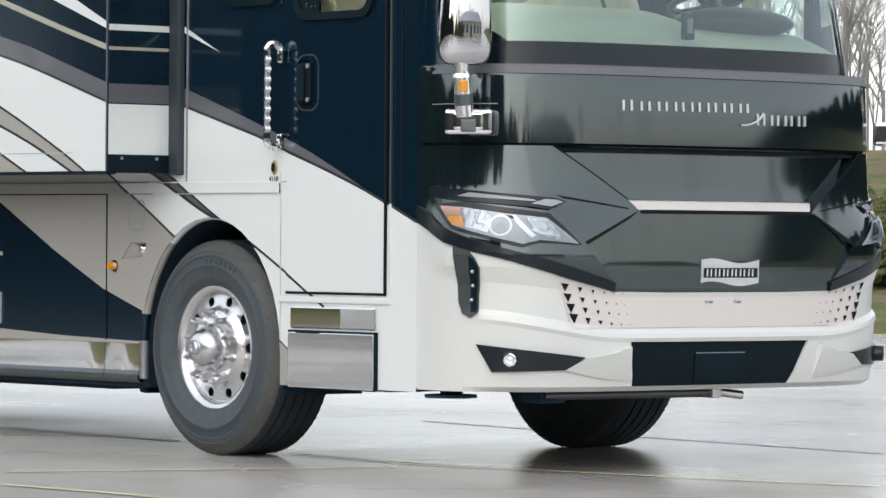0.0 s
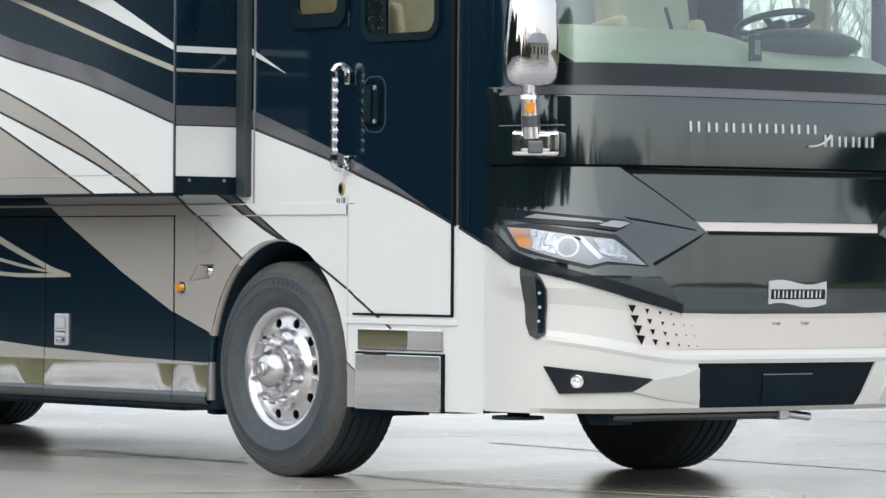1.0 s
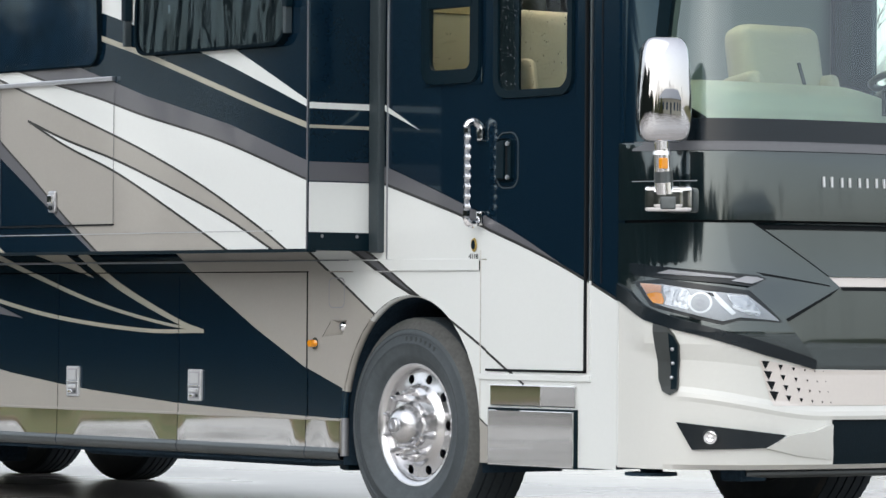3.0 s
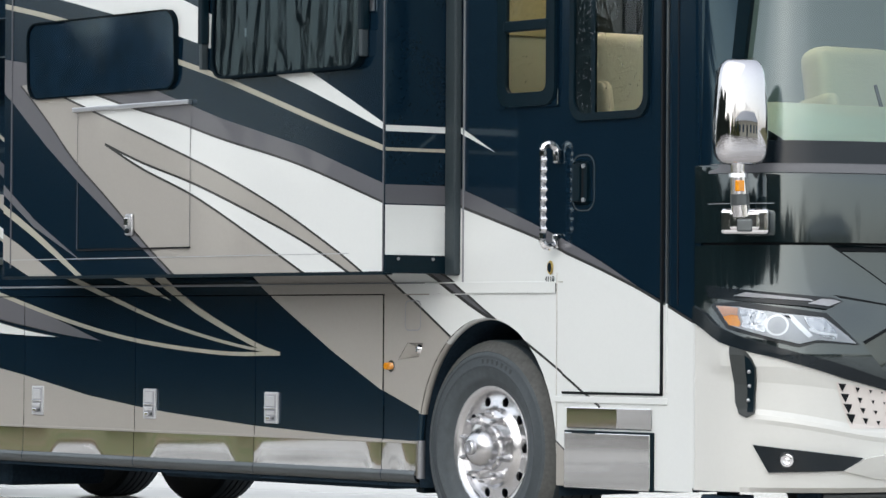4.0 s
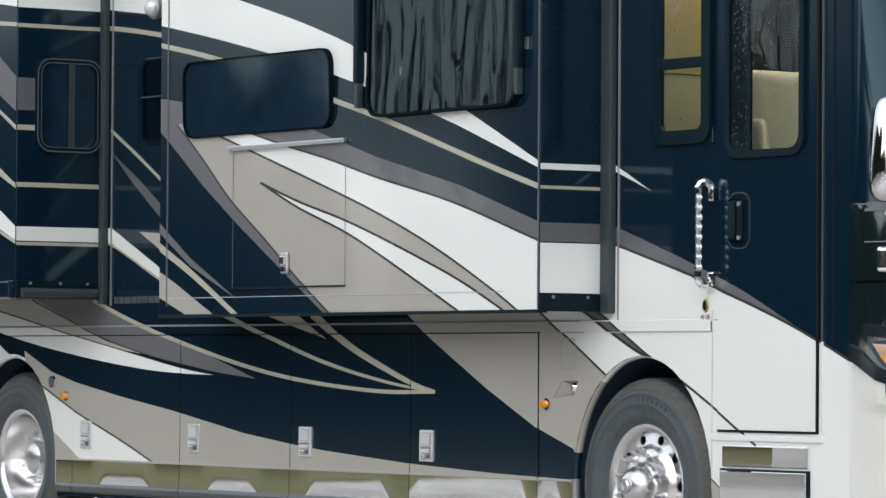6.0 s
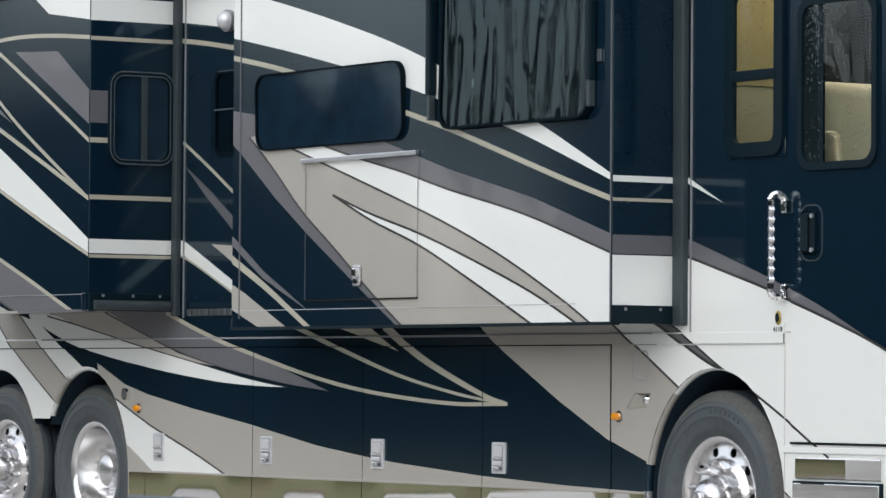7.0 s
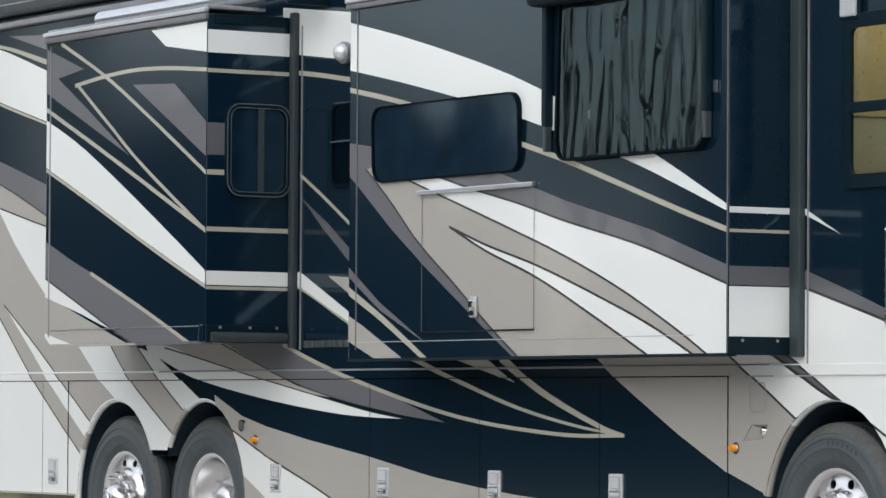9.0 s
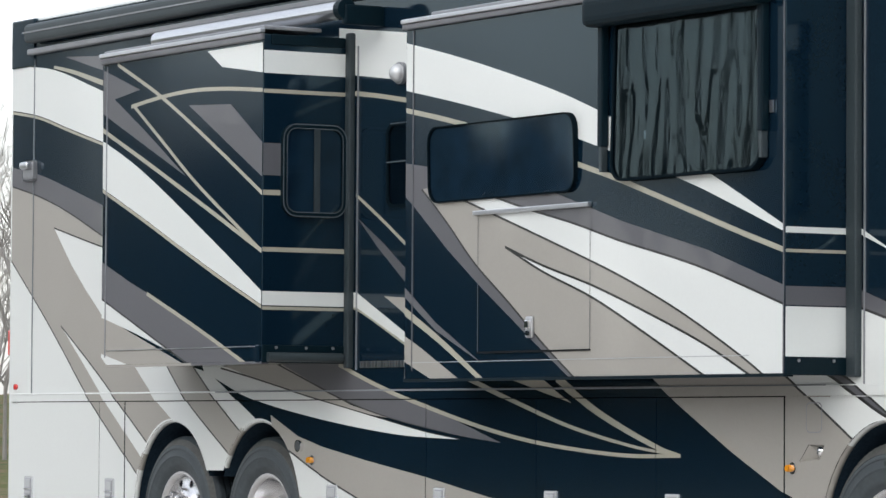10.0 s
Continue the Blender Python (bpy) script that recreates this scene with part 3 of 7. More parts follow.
# ---- long swooshes under the slide-outs
side_paint([[(-6.839, 1.487), (-6.013, 1.495), (-5.490, 1.310), (-5.185, 1.229), (-4.756, 1.152), (-5.018, 1.178), (-5.695, 1.281), (-6.400, 1.396)]], "taupe")
side_paint([band([(-7.098, 1.490), (-6.765, 1.469), (-6.400, 1.396), (-5.695, 1.281), (-5.018, 1.178), (-4.370, 1.080), (-3.944, 1.033)], [(-7.059, 1.444), (-6.542, 1.296), (-6.041, 1.208), (-5.351, 1.122), (-4.689, 1.060), (-4.243, 1.039), (-3.944, 1.033)])], "white")
side_paint([band([(-5.341, 1.486), (-4.936, 1.356), (-4.478, 1.248), (-4.035, 1.151), (-3.498, 1.014)], [(-6.109, 1.495), (-5.269, 1.258), (-4.670, 1.144), (-4.034, 1.062), (-3.498, 1.014)])], "grey")
for pts in ([(-6.838, 1.463), (-6.400, 1.396), (-5.695, 1.281), (-5.018, 1.178), (-4.370, 1.080), (-3.944, 1.033)], [(-6.108, 1.482), (-5.269, 1.258), (-4.670, 1.144), (-4.034, 1.062)]):
    side_paint(strips(ribbon(pts, 0.011, 0.004)), "key")
side_paint(strips(ribbon([(-5.341, 1.469), (-4.936, 1.356), (-4.478, 1.251), (-3.727, 1.104), (-3.075, 1.013), (-2.291, 0.956), (-1.725, 0.956)], 0.026, 0.02)), "line")
side_paint(strips(ribbon([(-3.883, 1.380), (-3.428, 1.261), (-2.790, 1.106), (-2.183, 1.004), (-1.725, 0.956)], 0.03, 0.012)), "line")
side_paint(strips(ribbon([(-2.934, 1.373), (-2.511, 1.182), (-1.970, 1.006), (-1.725, 0.956)], 0.05, 0.016)), "line")
side_paint([[(-3.400, 1.364), (-3.066, 1.361), (-2.779, 1.234)]], "line")
side_paint([[(-6.181, 1.171), (-5.827, 1.041), (-5.550, 0.985), (-5.012, 0.905), (-4.364, 0.822), (-3.622, 0.711)] + [(-3.113, 0.658)] + [(-2.791, 0.630), (-1.985, 0.579), (-1.216, 0.547), (-0.438, 0.528)] + [(-0.5, 0.34), (-6.0, 0.34)]], "taupe")
side_paint([[(-6.106, 1.017), (-5.929, 0.949), (-5.546, 0.811), (-5.006, 0.651), (-4.573, 0.509), (-5.401, 0.493), (-5.817, 0.690)]], "white")
side_paint(strips(ribbon([(-5.950, 0.956), (-5.546, 0.811), (-5.006, 0.651), (-4.573, 0.509)], 0.012)), "key")
side_paint([[(-2.024, 1.378), (-0.811, 1.370), (-0.534, 1.219), (-0.216, 1.037)] + [(-0.208, 0.863), (-0.464, 0.670), (-0.826, 0.785)] + [(-1.255, 0.975), (-1.761, 1.227)]], "taupe")
# ---- front quarter: white under a dark swoosh
TOP_EDGE = [(-0.312, 1.727), (-0.172, 1.691), (0.150, 1.607), (0.443, 1.529), (0.642, 1.465), (0.988, 1.360), (1.282, 1.261), (1.610, 1.130), (1.683, 1.102)]


def front_paint(polys, colour):
    hs = [h for h in OPENINGS if h != OPENINGS[0]] + ARCHES
    p = paint("stripe", polys, colour, SIDE, hs + [OPENINGS[0]], on_side)
    LAYER[0] -= 1
    q = paint("stripe", polys, colour, [ENTRY], [rect(0.725, 2.085, 1.295, 2.88)], on_side)
    return p, q


front_paint([[(-0.811, 1.370), (-0.534, 1.219), (-0.216, 1.037)] + [(0.0, 0.9), (-0.30, 0.9), (-0.49, 0.55), (0.0, 0.3), (SEAM_X + 0.02, 0.3)] + TOP_EDGE[::-1] + [(-0.3, 1.363)]], "white")
front_paint([band([(-0.313, 1.816), (-0.173, 1.779), (0.150, 1.682), (0.442, 1.589), (0.859, 1.446), (1.303, 1.255)], [(-0.312, 1.727), (-0.172, 1.691), (0.150, 1.607), (0.443, 1.529), (0.859, 1.401), (1.303, 1.255)])], "grey")
front_paint(strips(ribbon(TOP_EDGE, 0.014)), "key")
front_paint([band([(-0.450, 1.393), (-0.285, 1.350), (-0.074, 1.240), (0.055, 1.171), (0.174, 1.114)], [(-0.522, 1.394), (-0.398, 1.351), (-0.204, 1.263), (-0.018, 1.180), (0.174, 1.114)])], "grey")
for pts, w in (([(-0.450, 1.393), (-0.285, 1.350), (-0.074, 1.240), (0.055, 1.171), (0.174, 1.114)], 0.012), ([(-0.522, 1.394), (-0.398, 1.351), (-0.204, 1.263), (-0.018, 1.180), (0.174, 1.114)], 0.016), ([(0.156, 1.122), (0.382, 1.019), (0.648, 0.886), (0.943, 0.725)], 0.013), ([(0.566, 0.584), (0.693, 0.506), (0.789, 0.445)], 0.012), ([(-0.811, 1.370), (-0.534, 1.219), (-0.216, 1.037)], 0.013)):
    front_paint(strips(ribbon(pts, w)), "key")
front_paint([[(0.548, 0.589), (0.693, 0.506), (0.709, 0.304), (0.574, 0.299)]], "taupe")
front_paint([[(-0.316, 2.097), (-0.176, 2.084), (0.124, 1.943), (-0.176, 2.051), (-0.316, 2.061)]], "white")

# ---- joints that show as dark lines
cpart("rear_corner_joint", box_bm((-9.585, -0.0085, 1.32), (-9.58, 0.01, 3.60)), BELT_LIP)
cpart("rear_gutter_strip", box_bm((-9.62, -0.05, 3.625), (1.2, 0.0, 3.665), 0.01), STEEL, "grey gutter strip")
cpart("awning_case", box_bm((-9.58, -0.10, 3.70), (1.2, 0.0, 3.83), 0.04, 4), SEAL, "black patio awning case along the roof edge")
cpart("awning_case_rail", box_bm((-9.58, -0.106, 3.765), (1.2, -0.098, 3.775)), STEEL)
cpart("corner_cap", box_bm((REAR - 0.01, -0.012, 3.55), (-9.58, 0.02, ROOF + 0.02), 0.01), BLACK)

# ---------------------------------------------------------------- front slide-out
slide = cpart("slide_out", box_bm((BX0, YS, BZ0), (BX1, 0.6, BZ1), 0.006), BLACK, "extended front slide-out wall with swept paint")


def on_b(off):
    return lambda x, z, d: (x, YS - off + d, z)


FACE_B = [(rect(BX0 + 0.006, BZ0 + 0.004, BX1 - 0.004, BZ1 - 0.03), 0.0)]
FWIN = (-3.605, 2.335, -2.105, 2.755)


def b_paint(polys, colour):
    return paint("stripe", polys, colour, FACE_B, [], on_b, parent=slide)


LAYER[0] = 0
OUT_L = [(-3.707, 2.419), (-3.589, 2.338), (-3.393, 2.192), (-3.133, 1.987), (-2.781, 1.767), (-2.438, 1.543), (-2.111, 1.349)]
OUT_T = [(-3.560, 2.431), (-3.227, 2.331), (-2.902, 2.237), (-2.220, 2.039), (-1.680, 1.875), (-1.165, 1.692), (-0.673, 1.482), (-0.379, 1.339)]
OUT_W = [(-3.020, 2.362), (-2.580, 2.260), (-2.134, 2.167), (-1.682, 2.058), (-0.986, 1.909), (-0.226, 1.695)]
b_paint([band([(-3.955, 3.263), (-3.387, 3.145), (-2.795, 3.003), (-2.229, 2.850), (-1.688, 2.671), (-1.272, 2.516), (-0.847, 2.351), (-0.227, 2.077)], [(-3.951, 2.993), (-3.383, 2.889), (-2.908, 2.794), (-2.450, 2.696), (-1.899, 2.557), (-1.119, 2.345), (-0.676, 2.201), (-0.227, 2.047)])], "white")
b_paint(strips(ribbon([(-3.950, 2.882), (-3.382, 2.780), (-2.791, 2.650), (-2.088, 2.473), (-1.606, 2.349), (-0.675, 2.081), (-0.227, 1.959)], 0.028)), "line")
b_paint([[(-3.946, 2.582), (-3.592, 2.536), (-3.439, 2.518), (-3.438, 2.425), (-3.695, 2.415)] + OUT_L[1:] + [(-2.160, 1.350), (-2.494, 1.532), (-2.780, 1.694), (-3.073, 1.859), (-3.428, 2.075), (-3.793, 2.328), (-3.932, 2.413)]], "grey")
b_paint([OUT_L + OUT_T[::-1]], "taupe")
b_paint([OUT_T + [(BX1, BZ0)] + OUT_W[::-1]], "white")
b_paint([OUT_W + [(-0.226, 1.787), (-0.917, 1.991), (-1.683, 2.163), (-2.306, 2.332), (-2.673, 2.388)]], "grey")
b_paint([band([(-2.824, 2.069), (-2.442, 1.957), (-1.946, 1.835), (-1.419, 1.678), (-0.916, 1.513), (-0.459, 1.328)], [(-2.824, 2.069), (-2.441, 1.924), (-1.946, 1.771), (-1.418, 1.563), (-0.857, 1.330)])], "white")
for pts, w in ((OUT_L, 0.012), (OUT_T, 0.012), (OUT_W, 0.012), ([(-2.824, 2.069), (-2.442, 1.957), (-1.946, 1.835), (-1.419, 1.678), (-0.916, 1.513), (-0.459, 1.328)], 0.013), ([(-2.824, 2.069), (-2.441, 1.924), (-1.946, 1.771), (-1.418, 1.563), (-0.857, 1.330)], 0.013)):
    b_paint(strips(ribbon(pts, w)), "key")
b_paint([[(-3.946, 1.629), (-3.733, 1.550), (-3.257, 1.345), (-3.546, 1.347), (-3.906, 1.470)]], "taupe")
b_paint(strips(ribbon([(-3.948, 1.772), (-3.519, 1.584), (-3.020, 1.337)], 0.045, 0.03)), "line")
b_paint([[(-3.950, 1.918), (-3.551, 1.678), (-3.039, 1.438), (-3.550, 1.634), (-3.911, 1.837)]], "grey")


def end_paint(x, y0, y1, z0, z1, colour, parent, k=1):
    bm = sheet_bm([rect(y0, z0, y1, z1)], lambda y, z, d: (x + 0.001 * k, y, z))
    return cpart("stripe", bm, PAINTS[colour], "painted band on the end wall", parent=parent)


for (_, za), (_, zb), col in ((*[(-0.244, 1.791), (-0.244, 1.698)], "grey"), (*[(-0.244, 1.692), (-0.244, 1.447)], "white"), (*[(-0.246, 2.080), (-0.246, 2.050)], "white"), (*[(-0.245, 1.971), (-0.245, 1.955)], "line")):
    end_paint(BX1, YS + 0.004, -0.02, zb, za, col, slide)
cpart("floor_end", box_bm((BX1 - 0.03, YS + 0.002, BZ0 - 0.004), (BX1 + 0.012, -0.02, BZ0 + 0.085), 0.006), TRIM, "black slide floor end", parent=slide)
for y in (-0.33, -0.12):
    cpart("bolt", rod_bm((BX1 + 0.012, y, BZ0 + 0.066), (BX1 + 0.018, y, BZ0 + 0.066), 0.008, 8), STEEL, parent=slide)
cpart("seal_frame", box_bm((BX1 + 0.002, -0.045, BZ0 - 0.012), (BX1 + 0.085, 0.0, BZ1 + 0.1), 0.012), SEAL, "black rubber slide seal frame")
cpart("seal_frame_edge", box_bm((BX1 + 0.10, -0.008, BZ0 - 0.06), (BX1 + 0.112, 0.0, BZ1 + 0.1), 0.002), STEEL)
cpart("edge_moulding", box_bm((BX0 + 0.085, YS - 0.006, BZ0 + 0.05), (BX0 + 0.092, YS, BZ1 - 0.05)), GREY, parent=slide)
cpart("edge_moulding", box_bm((BX1 - 0.012, YS - 0.004, BZ0 + 0.0), (BX1 - 0.004, YS, BZ1 - 0.05)), GREY, parent=slide)
cpart("bottom_moulding", box_bm((BX0 + 0.05, YS - 0.004, 1.455), (BX1 - 0.3, YS, 1.459)), LIP, parent=slide)
cpart("bottom_rail", box_bm((BX0, YS - 0.006, BZ0 - 0.012), (BX1, YS + 0.05, BZ0 + 0.003)), TRIM, parent=slide)


def framed_window(rr, r, place, parent, mat, proud=0.02, bar=None, frame=TRIM, width=0.028, surround=False, dim_tone=None):
    x0, z0, x1, z1 = rr
    outer, inner = round_rect(x0, z0, x1, z1, r), round_rect(x0 + width, z0 + width, x1 - width, z1 - width, r - width * 0.6)
    bm = sheet_bm(triangles(outer, [inner]), place(proud), proud)
    cpart("window_frame", bm, frame, parent=parent)
    bm = sheet_bm(triangles(round_rect(x0 + width * 0.8, z0 + width * 0.8, x1 - width * 0.8, z1 - width * 0.8, r - width * 0.5)), place(proud * 0.5))
    pane = cpart("window_pane", bm, mat, parent=parent)
    if surround:
        cpart("window_surround", sheet_bm(triangles(rect(x0 - 0.008, z0 - 0.008, x1 + 0.008, z1 + 0.008), [round_rect(x0 + 0.01, z0 + 0.01, x1 - 0.01, z1 - 0.01, r - 0.008)]), place(0.009)), BLACK, parent=parent)
    # an opaque sheet close behind the pane carries the painted dimness
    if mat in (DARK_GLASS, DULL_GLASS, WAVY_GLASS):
        cpart("painted_dim_sheet", sheet_bm(triangles(round_rect(x0 + width * 0.8, z0 + width * 0.8, x1 - width * 0.8, z1 - width * 0.8, r - width * 0.5)), place(0.0055)), dim_tone or (DIM_NAVY if mat is DARK_GLASS else DIM_SLATE), parent=parent)
    pane.visible_shadow = False
    if bar:
        cpart("window_bar", sheet_bm([rect(bar - 0.012, z0 + width * 0.8, bar + 0.012, z1 - width * 0.8)], place(proud * 0.8), proud * 0.3), frame, parent=parent)
    return pane


framed_window(FWIN, 0.09, lambda off: (lambda x, z, d: (x, YS - off - 0.03 * (z - FWIN[1]) + d * 1.6, z)), slide, DARK_GLASS, 0.022, frame=GASKET, width=0.008)
framed_window((-1.735, 2.365, -0.395, 3.25), 0.1, lambda off: (lambda x, z, d: (x, YS - off - 0.03 * (3.25 - z) + d * 2.0, z)), slide, WAVY_GLASS, 0.02, frame=GASKET, width=0.014)
# board behind the face, dimness painted in its colour
cpart("painted_dim_board", box_bm((-3.7, YS + 0.02, 2.2), (-0.3, YS + 0.03, 3.3)), DIM_NAVY, parent=slide)
slide_awning = cpart("window_awning", box_bm((-1.90, YS - 0.13, 3.17), (-0.33, YS - 0.001, 3.33), 0.05, 4), TRIM, "black window awning with rolled fabric")
for x in (-1.85, -0.42):
    cpart("awning_arm", box_bm((x, YS - 0.05, 2.55), (x + 0.045, YS - 0.004, 3.2), 0.01), TRIM, parent=slide_awning)
    cpart("awning_arm_foot", box_bm((x + 0.01, YS - 0.045, 2.42), (x + 0.035, YS - 0.004, 2.56), 0.006), SEAL, parent=slide_awning)
cpart("tag", box_bm((-0.365, YS - 0.012, 2.64), (-0.335, YS - 0.004, 2.70)), ALU, parent=slide)

hatch = (-3.1, 1.5, -1.975, 2.262)
hb = triangles(round_rect(*hatch, 0.015), [round_rect(hatch[0] + 0.005, hatch[1] + 0.005, hatch[2] - 0.005, hatch[3] - 0.005, 0.012)])
cpart("hatch_joint", sheet_bm(hb, on_b(0.005)), GREY, parent=slide)
cpart("hatch_drip_rail", box_bm((hatch[0] - 0.02, YS - 0.03, hatch[3] - 0.012), (hatch[2] + 0.01, YS - 0.001, hatch[3] + 0.012), 0.005), ALU, "silver drip rail", parent=slide)
cpart("hatch_shadow_joint", box_bm((hatch[0], YS - 0.0095, hatch[1] + 0.001), (hatch[2], YS - 0.001, hatch[1] + 0.009)), SEAM, parent=slide)
x, z = [(-2.557, 1.635)][0]
cpart("hatch_latch_plate", box_bm((x - 0.035, YS - 0.02, z - 0.06), (x + 0.035, YS - 0.001, z + 0.055), 0.012, 3), ALU, "chrome paddle latch", parent=slide)
cpart("hatch_latch_paddle", box_bm((x - 0.02, YS - 0.035, z - 0.012), (x + 0.02, YS - 0.015, z + 0.035), 0.006), CHROME, parent=slide)
cpart("hatch_latch_lock", rod_bm((x, YS - 0.03, z - 0.035), (x, YS - 0.018, z - 0.035), 0.014, 14), PLASTIC, parent=slide)
cpart("slide_topper_rail", box_bm((BX0, YS - 0.04, 3.352), (BX1, YS - 0.001, 3.378), 0.006), ALU, "silver slide topper rail", parent=slide)
cpart("slide_topper_lip", box_bm((BX0, YS - 0.03, 3.318), (BX1, YS - 0.001, 3.351), 0.008), GREY, parent=slide)
cpart("slide_topper_fabric", box_bm((BX0 + 0.3, YS - 0.02, 3.375), (BX1, -0.02, 3.40), 0.01), STEEL, parent=slide)

# ---------------------------------------------------------------- rear slide-out
rslide = cpart("slide_out", box_bm((CX0, YR, CZ0), (CX1, 0.6, CZ1), 0.006), BLACK, "extended rear slide-out with crossed champagne lines")


def on_c(off):
    return lambda x, z, d: (x, YR - off + d, z)


FACE_C = [(rect(CX0 + 0.004, CZ0 + 0.004, CX1 - 0.002, CZ1 - 0.02), 0.0)]


def c_paint(polys, colour):
    return paint("stripe", polys, colour, FACE_C, [], on_c, parent=rslide)


LAYER[0] = 0
c_paint([[(-7.378, 1.805), (-6.118, 1.448), (-7.368, 1.452)]], "taupe")
c_paint([[(-7.382, 1.922), (-6.340, 1.532), (-6.045, 1.437), (-6.303, 1.532), (-6.832, 1.664), (-7.378, 1.787)]], "white")
c_paint([[(-7.371, 2.141), (-6.956, 1.995), (-6.687, 1.911), (-6.014, 1.680), (-5.299, 1.428), (-6.008, 1.436), (-6.378, 1.553), (-7.365, 1.907)]], "grey")
c_paint([[(-7.371, 1.558), (-6.888, 1.464), (-7.211, 1.450)]], "white")
c_paint(strips(ribbon([(-6.702, 1.911), (-6.014, 1.680), (-5.264, 1.412)], 0.024)), "line")
c_paint(strips(ribbon([(-7.365, 1.907), (-6.378, 1.553), (-6.045, 1.437)], 0.012)), "key")
c_paint([band([(-7.385, 2.907), (-6.893, 2.719), (-6.398, 2.488), (-5.665, 2.119), (-5.198, 1.876)], [(-7.381, 2.606), (-6.773, 2.383), (-6.171, 2.153), (-5.662, 1.965), (-5.197, 1.800)])], "white")
c_paint(strips(ribbon([(-7.380, 2.591), (-6.772, 2.369), (-6.170, 2.140), (-5.661, 1.951), (-5.196, 1.787)], 0.02)), "line")
c_paint([[(-7.390, 3.350), (-6.814, 3.175), (-7.169, 3.138), (-6.781, 2.936), (-6.193, 2.609), (-7.387, 3.078)]], "grey")
c_paint(strips(ribbon([(-7.386, 2.975), (-6.400, 2.595), (-5.202, 2.117)], 0.027)), "line")
c_paint(strips(ribbon([(-7.131, 3.354), (-6.519, 3.108), (-5.890, 2.804), (-5.208, 2.455)], 0.024)), "line")
c_paint(strips(ribbon([(-6.936, 3.078), (-6.519, 3.111), (-6.112, 3.123), (-5.679, 3.105), (-5.216, 3.067)], 0.024)), "line")
c_paint(strips(ribbon([(-6.905, 3.083), (-6.478, 2.819), (-6.031, 2.546), (-5.230, 2.125)], 0.024)), "line")
c_paint([[(-6.162, 3.037), (-5.621, 3.010), (-5.212, 2.753), (-5.209, 2.551)]], "grey")
c_paint([[(-5.925, 3.347), (-5.219, 3.348), (-5.217, 3.170), (-5.737, 3.239)]], "white")
for (_, za), (_, zb), col in ((*[(-5.246, 3.304), (-5.245, 3.169)], "white"), (*[(-5.244, 3.076), (-5.243, 3.053)], "line"), (*[(-5.240, 2.758), (-5.237, 2.569)], "grey"), (*[(-5.236, 2.483), (-5.236, 2.453)], "line"), (*[(-5.231, 2.148), (-5.230, 2.121)], "line"), (*[(-5.226, 1.890), (-5.224, 1.807)], "white"), (*[(-5.224, 1.800), (-5.224, 1.781)], "line")):
    end_paint(CX1, YR + 0.003, -0.02, zb, za, col, rslide)
cpart("floor_end", box_bm((CX1 - 0.03, YR + 0.002, CZ0 - 0.004), (CX1 + 0.012, -0.02, CZ0 + 0.10), 0.006), TRIM, "black slide floor end", parent=rslide)
cpart("floor_roller", rod_bm((CX1 + 0.02, YR + 0.03, CZ0 + 0.03), (CX1 + 0.02, -0.06, CZ0 + 0.03), 0.028, 14), SEAL, parent=rslide)
for y in (-0.5, -0.3, -0.12):
    cpart("bolt", rod_bm((CX1 + 0.012, y, CZ0 + 0.085), (CX1 + 0.02, y, CZ0 + 0.085), 0.009, 8), STEEL, parent=rslide)
cpart("seal_frame", box_bm((CX1 + 0.002, -0.045, CZ0 - 0.03), (CX1 + 0.055, 0.0, CZ1 + 0.03), 0.012), SEAL, "black rubber slide seal frame")
cpart("seal_frame_edge", box_bm((CX1 + 0.085, -0.008, CZ0 - 0.04), (CX1 + 0.097, 0.0, CZ1 - 0.05), 0.002), STEEL)
cpart("edge_moulding", box_bm((CX0 + 0.055, YR - 0.006, CZ0 + 0.05), (CX0 + 0.063, YR, CZ1 - 0.05)), STEEL, parent=rslide)
cpart("bottom_moulding", box_bm((CX0 + 0.1, YR - 0.006, CZ0 + 0.09), (CX1 - 0.05, YR, CZ0 + 0.095)), ALU, parent=rslide)
cpart("bottom_rail", box_bm((CX0, YR - 0.003, CZ0 - 0.012), (-6.10, YR + 0.05, CZ0 + 0.003)), TAUPE, parent=rslide)
cpart("bottom_rail", box_bm((-6.10, YR - 0.003, CZ0 - 0.012), (CX1, YR + 0.05, CZ0 + 0.003)), GREY, parent=rslide)
cpart("corner_bracket", box_bm((CX1 - 0.06, YR - 0.012, CZ0 - 0.004), (CX1 - 0.01, YR - 0.001, CZ0 + 0.10), 0.005), BLACK, "dark corner bracket", parent=rslide)


def on_end(off):
    return lambda y, z, d: (CX1 + off - d, y, z)


framed_window((-0.472, 2.33, -0.042, 2.878), 0.09, on_end, rslide, DARK_GLASS, 0.03, bar=-0.235, frame=TRIM)
for inset, width, tone in ((0.0, 0.007, WINDOW_RIM), (0.024, 0.005, WINDOW_RIM)):
    o, i = inset, inset + width
    cpart("window_rim", sheet_bm(triangles(round_rect(-0.472 + o, 2.33 + o, -0.042 - o, 2.878 - o, 0.09 - o), [round_rect(-0.472 + i, 2.33 + i, -0.042 - i, 2.878 - i, 0.09 - i)]), on_end(0.032)), tone, parent=rslide)
cpart("sash_edge", box_bm((CX1 + 0.024, -0.262, 2.36), (CX1 + 0.030, -0.222, 2.848)), SEAL, parent=rslide)
# board behind the end window, dimness painted in its colour
cpart("painted_dim_board", box_bm((CX1 - 0.03, -0.5, 2.2), (CX1 - 0.02, -0.02, 2.95)), DIM_NAVY, parent=rslide)
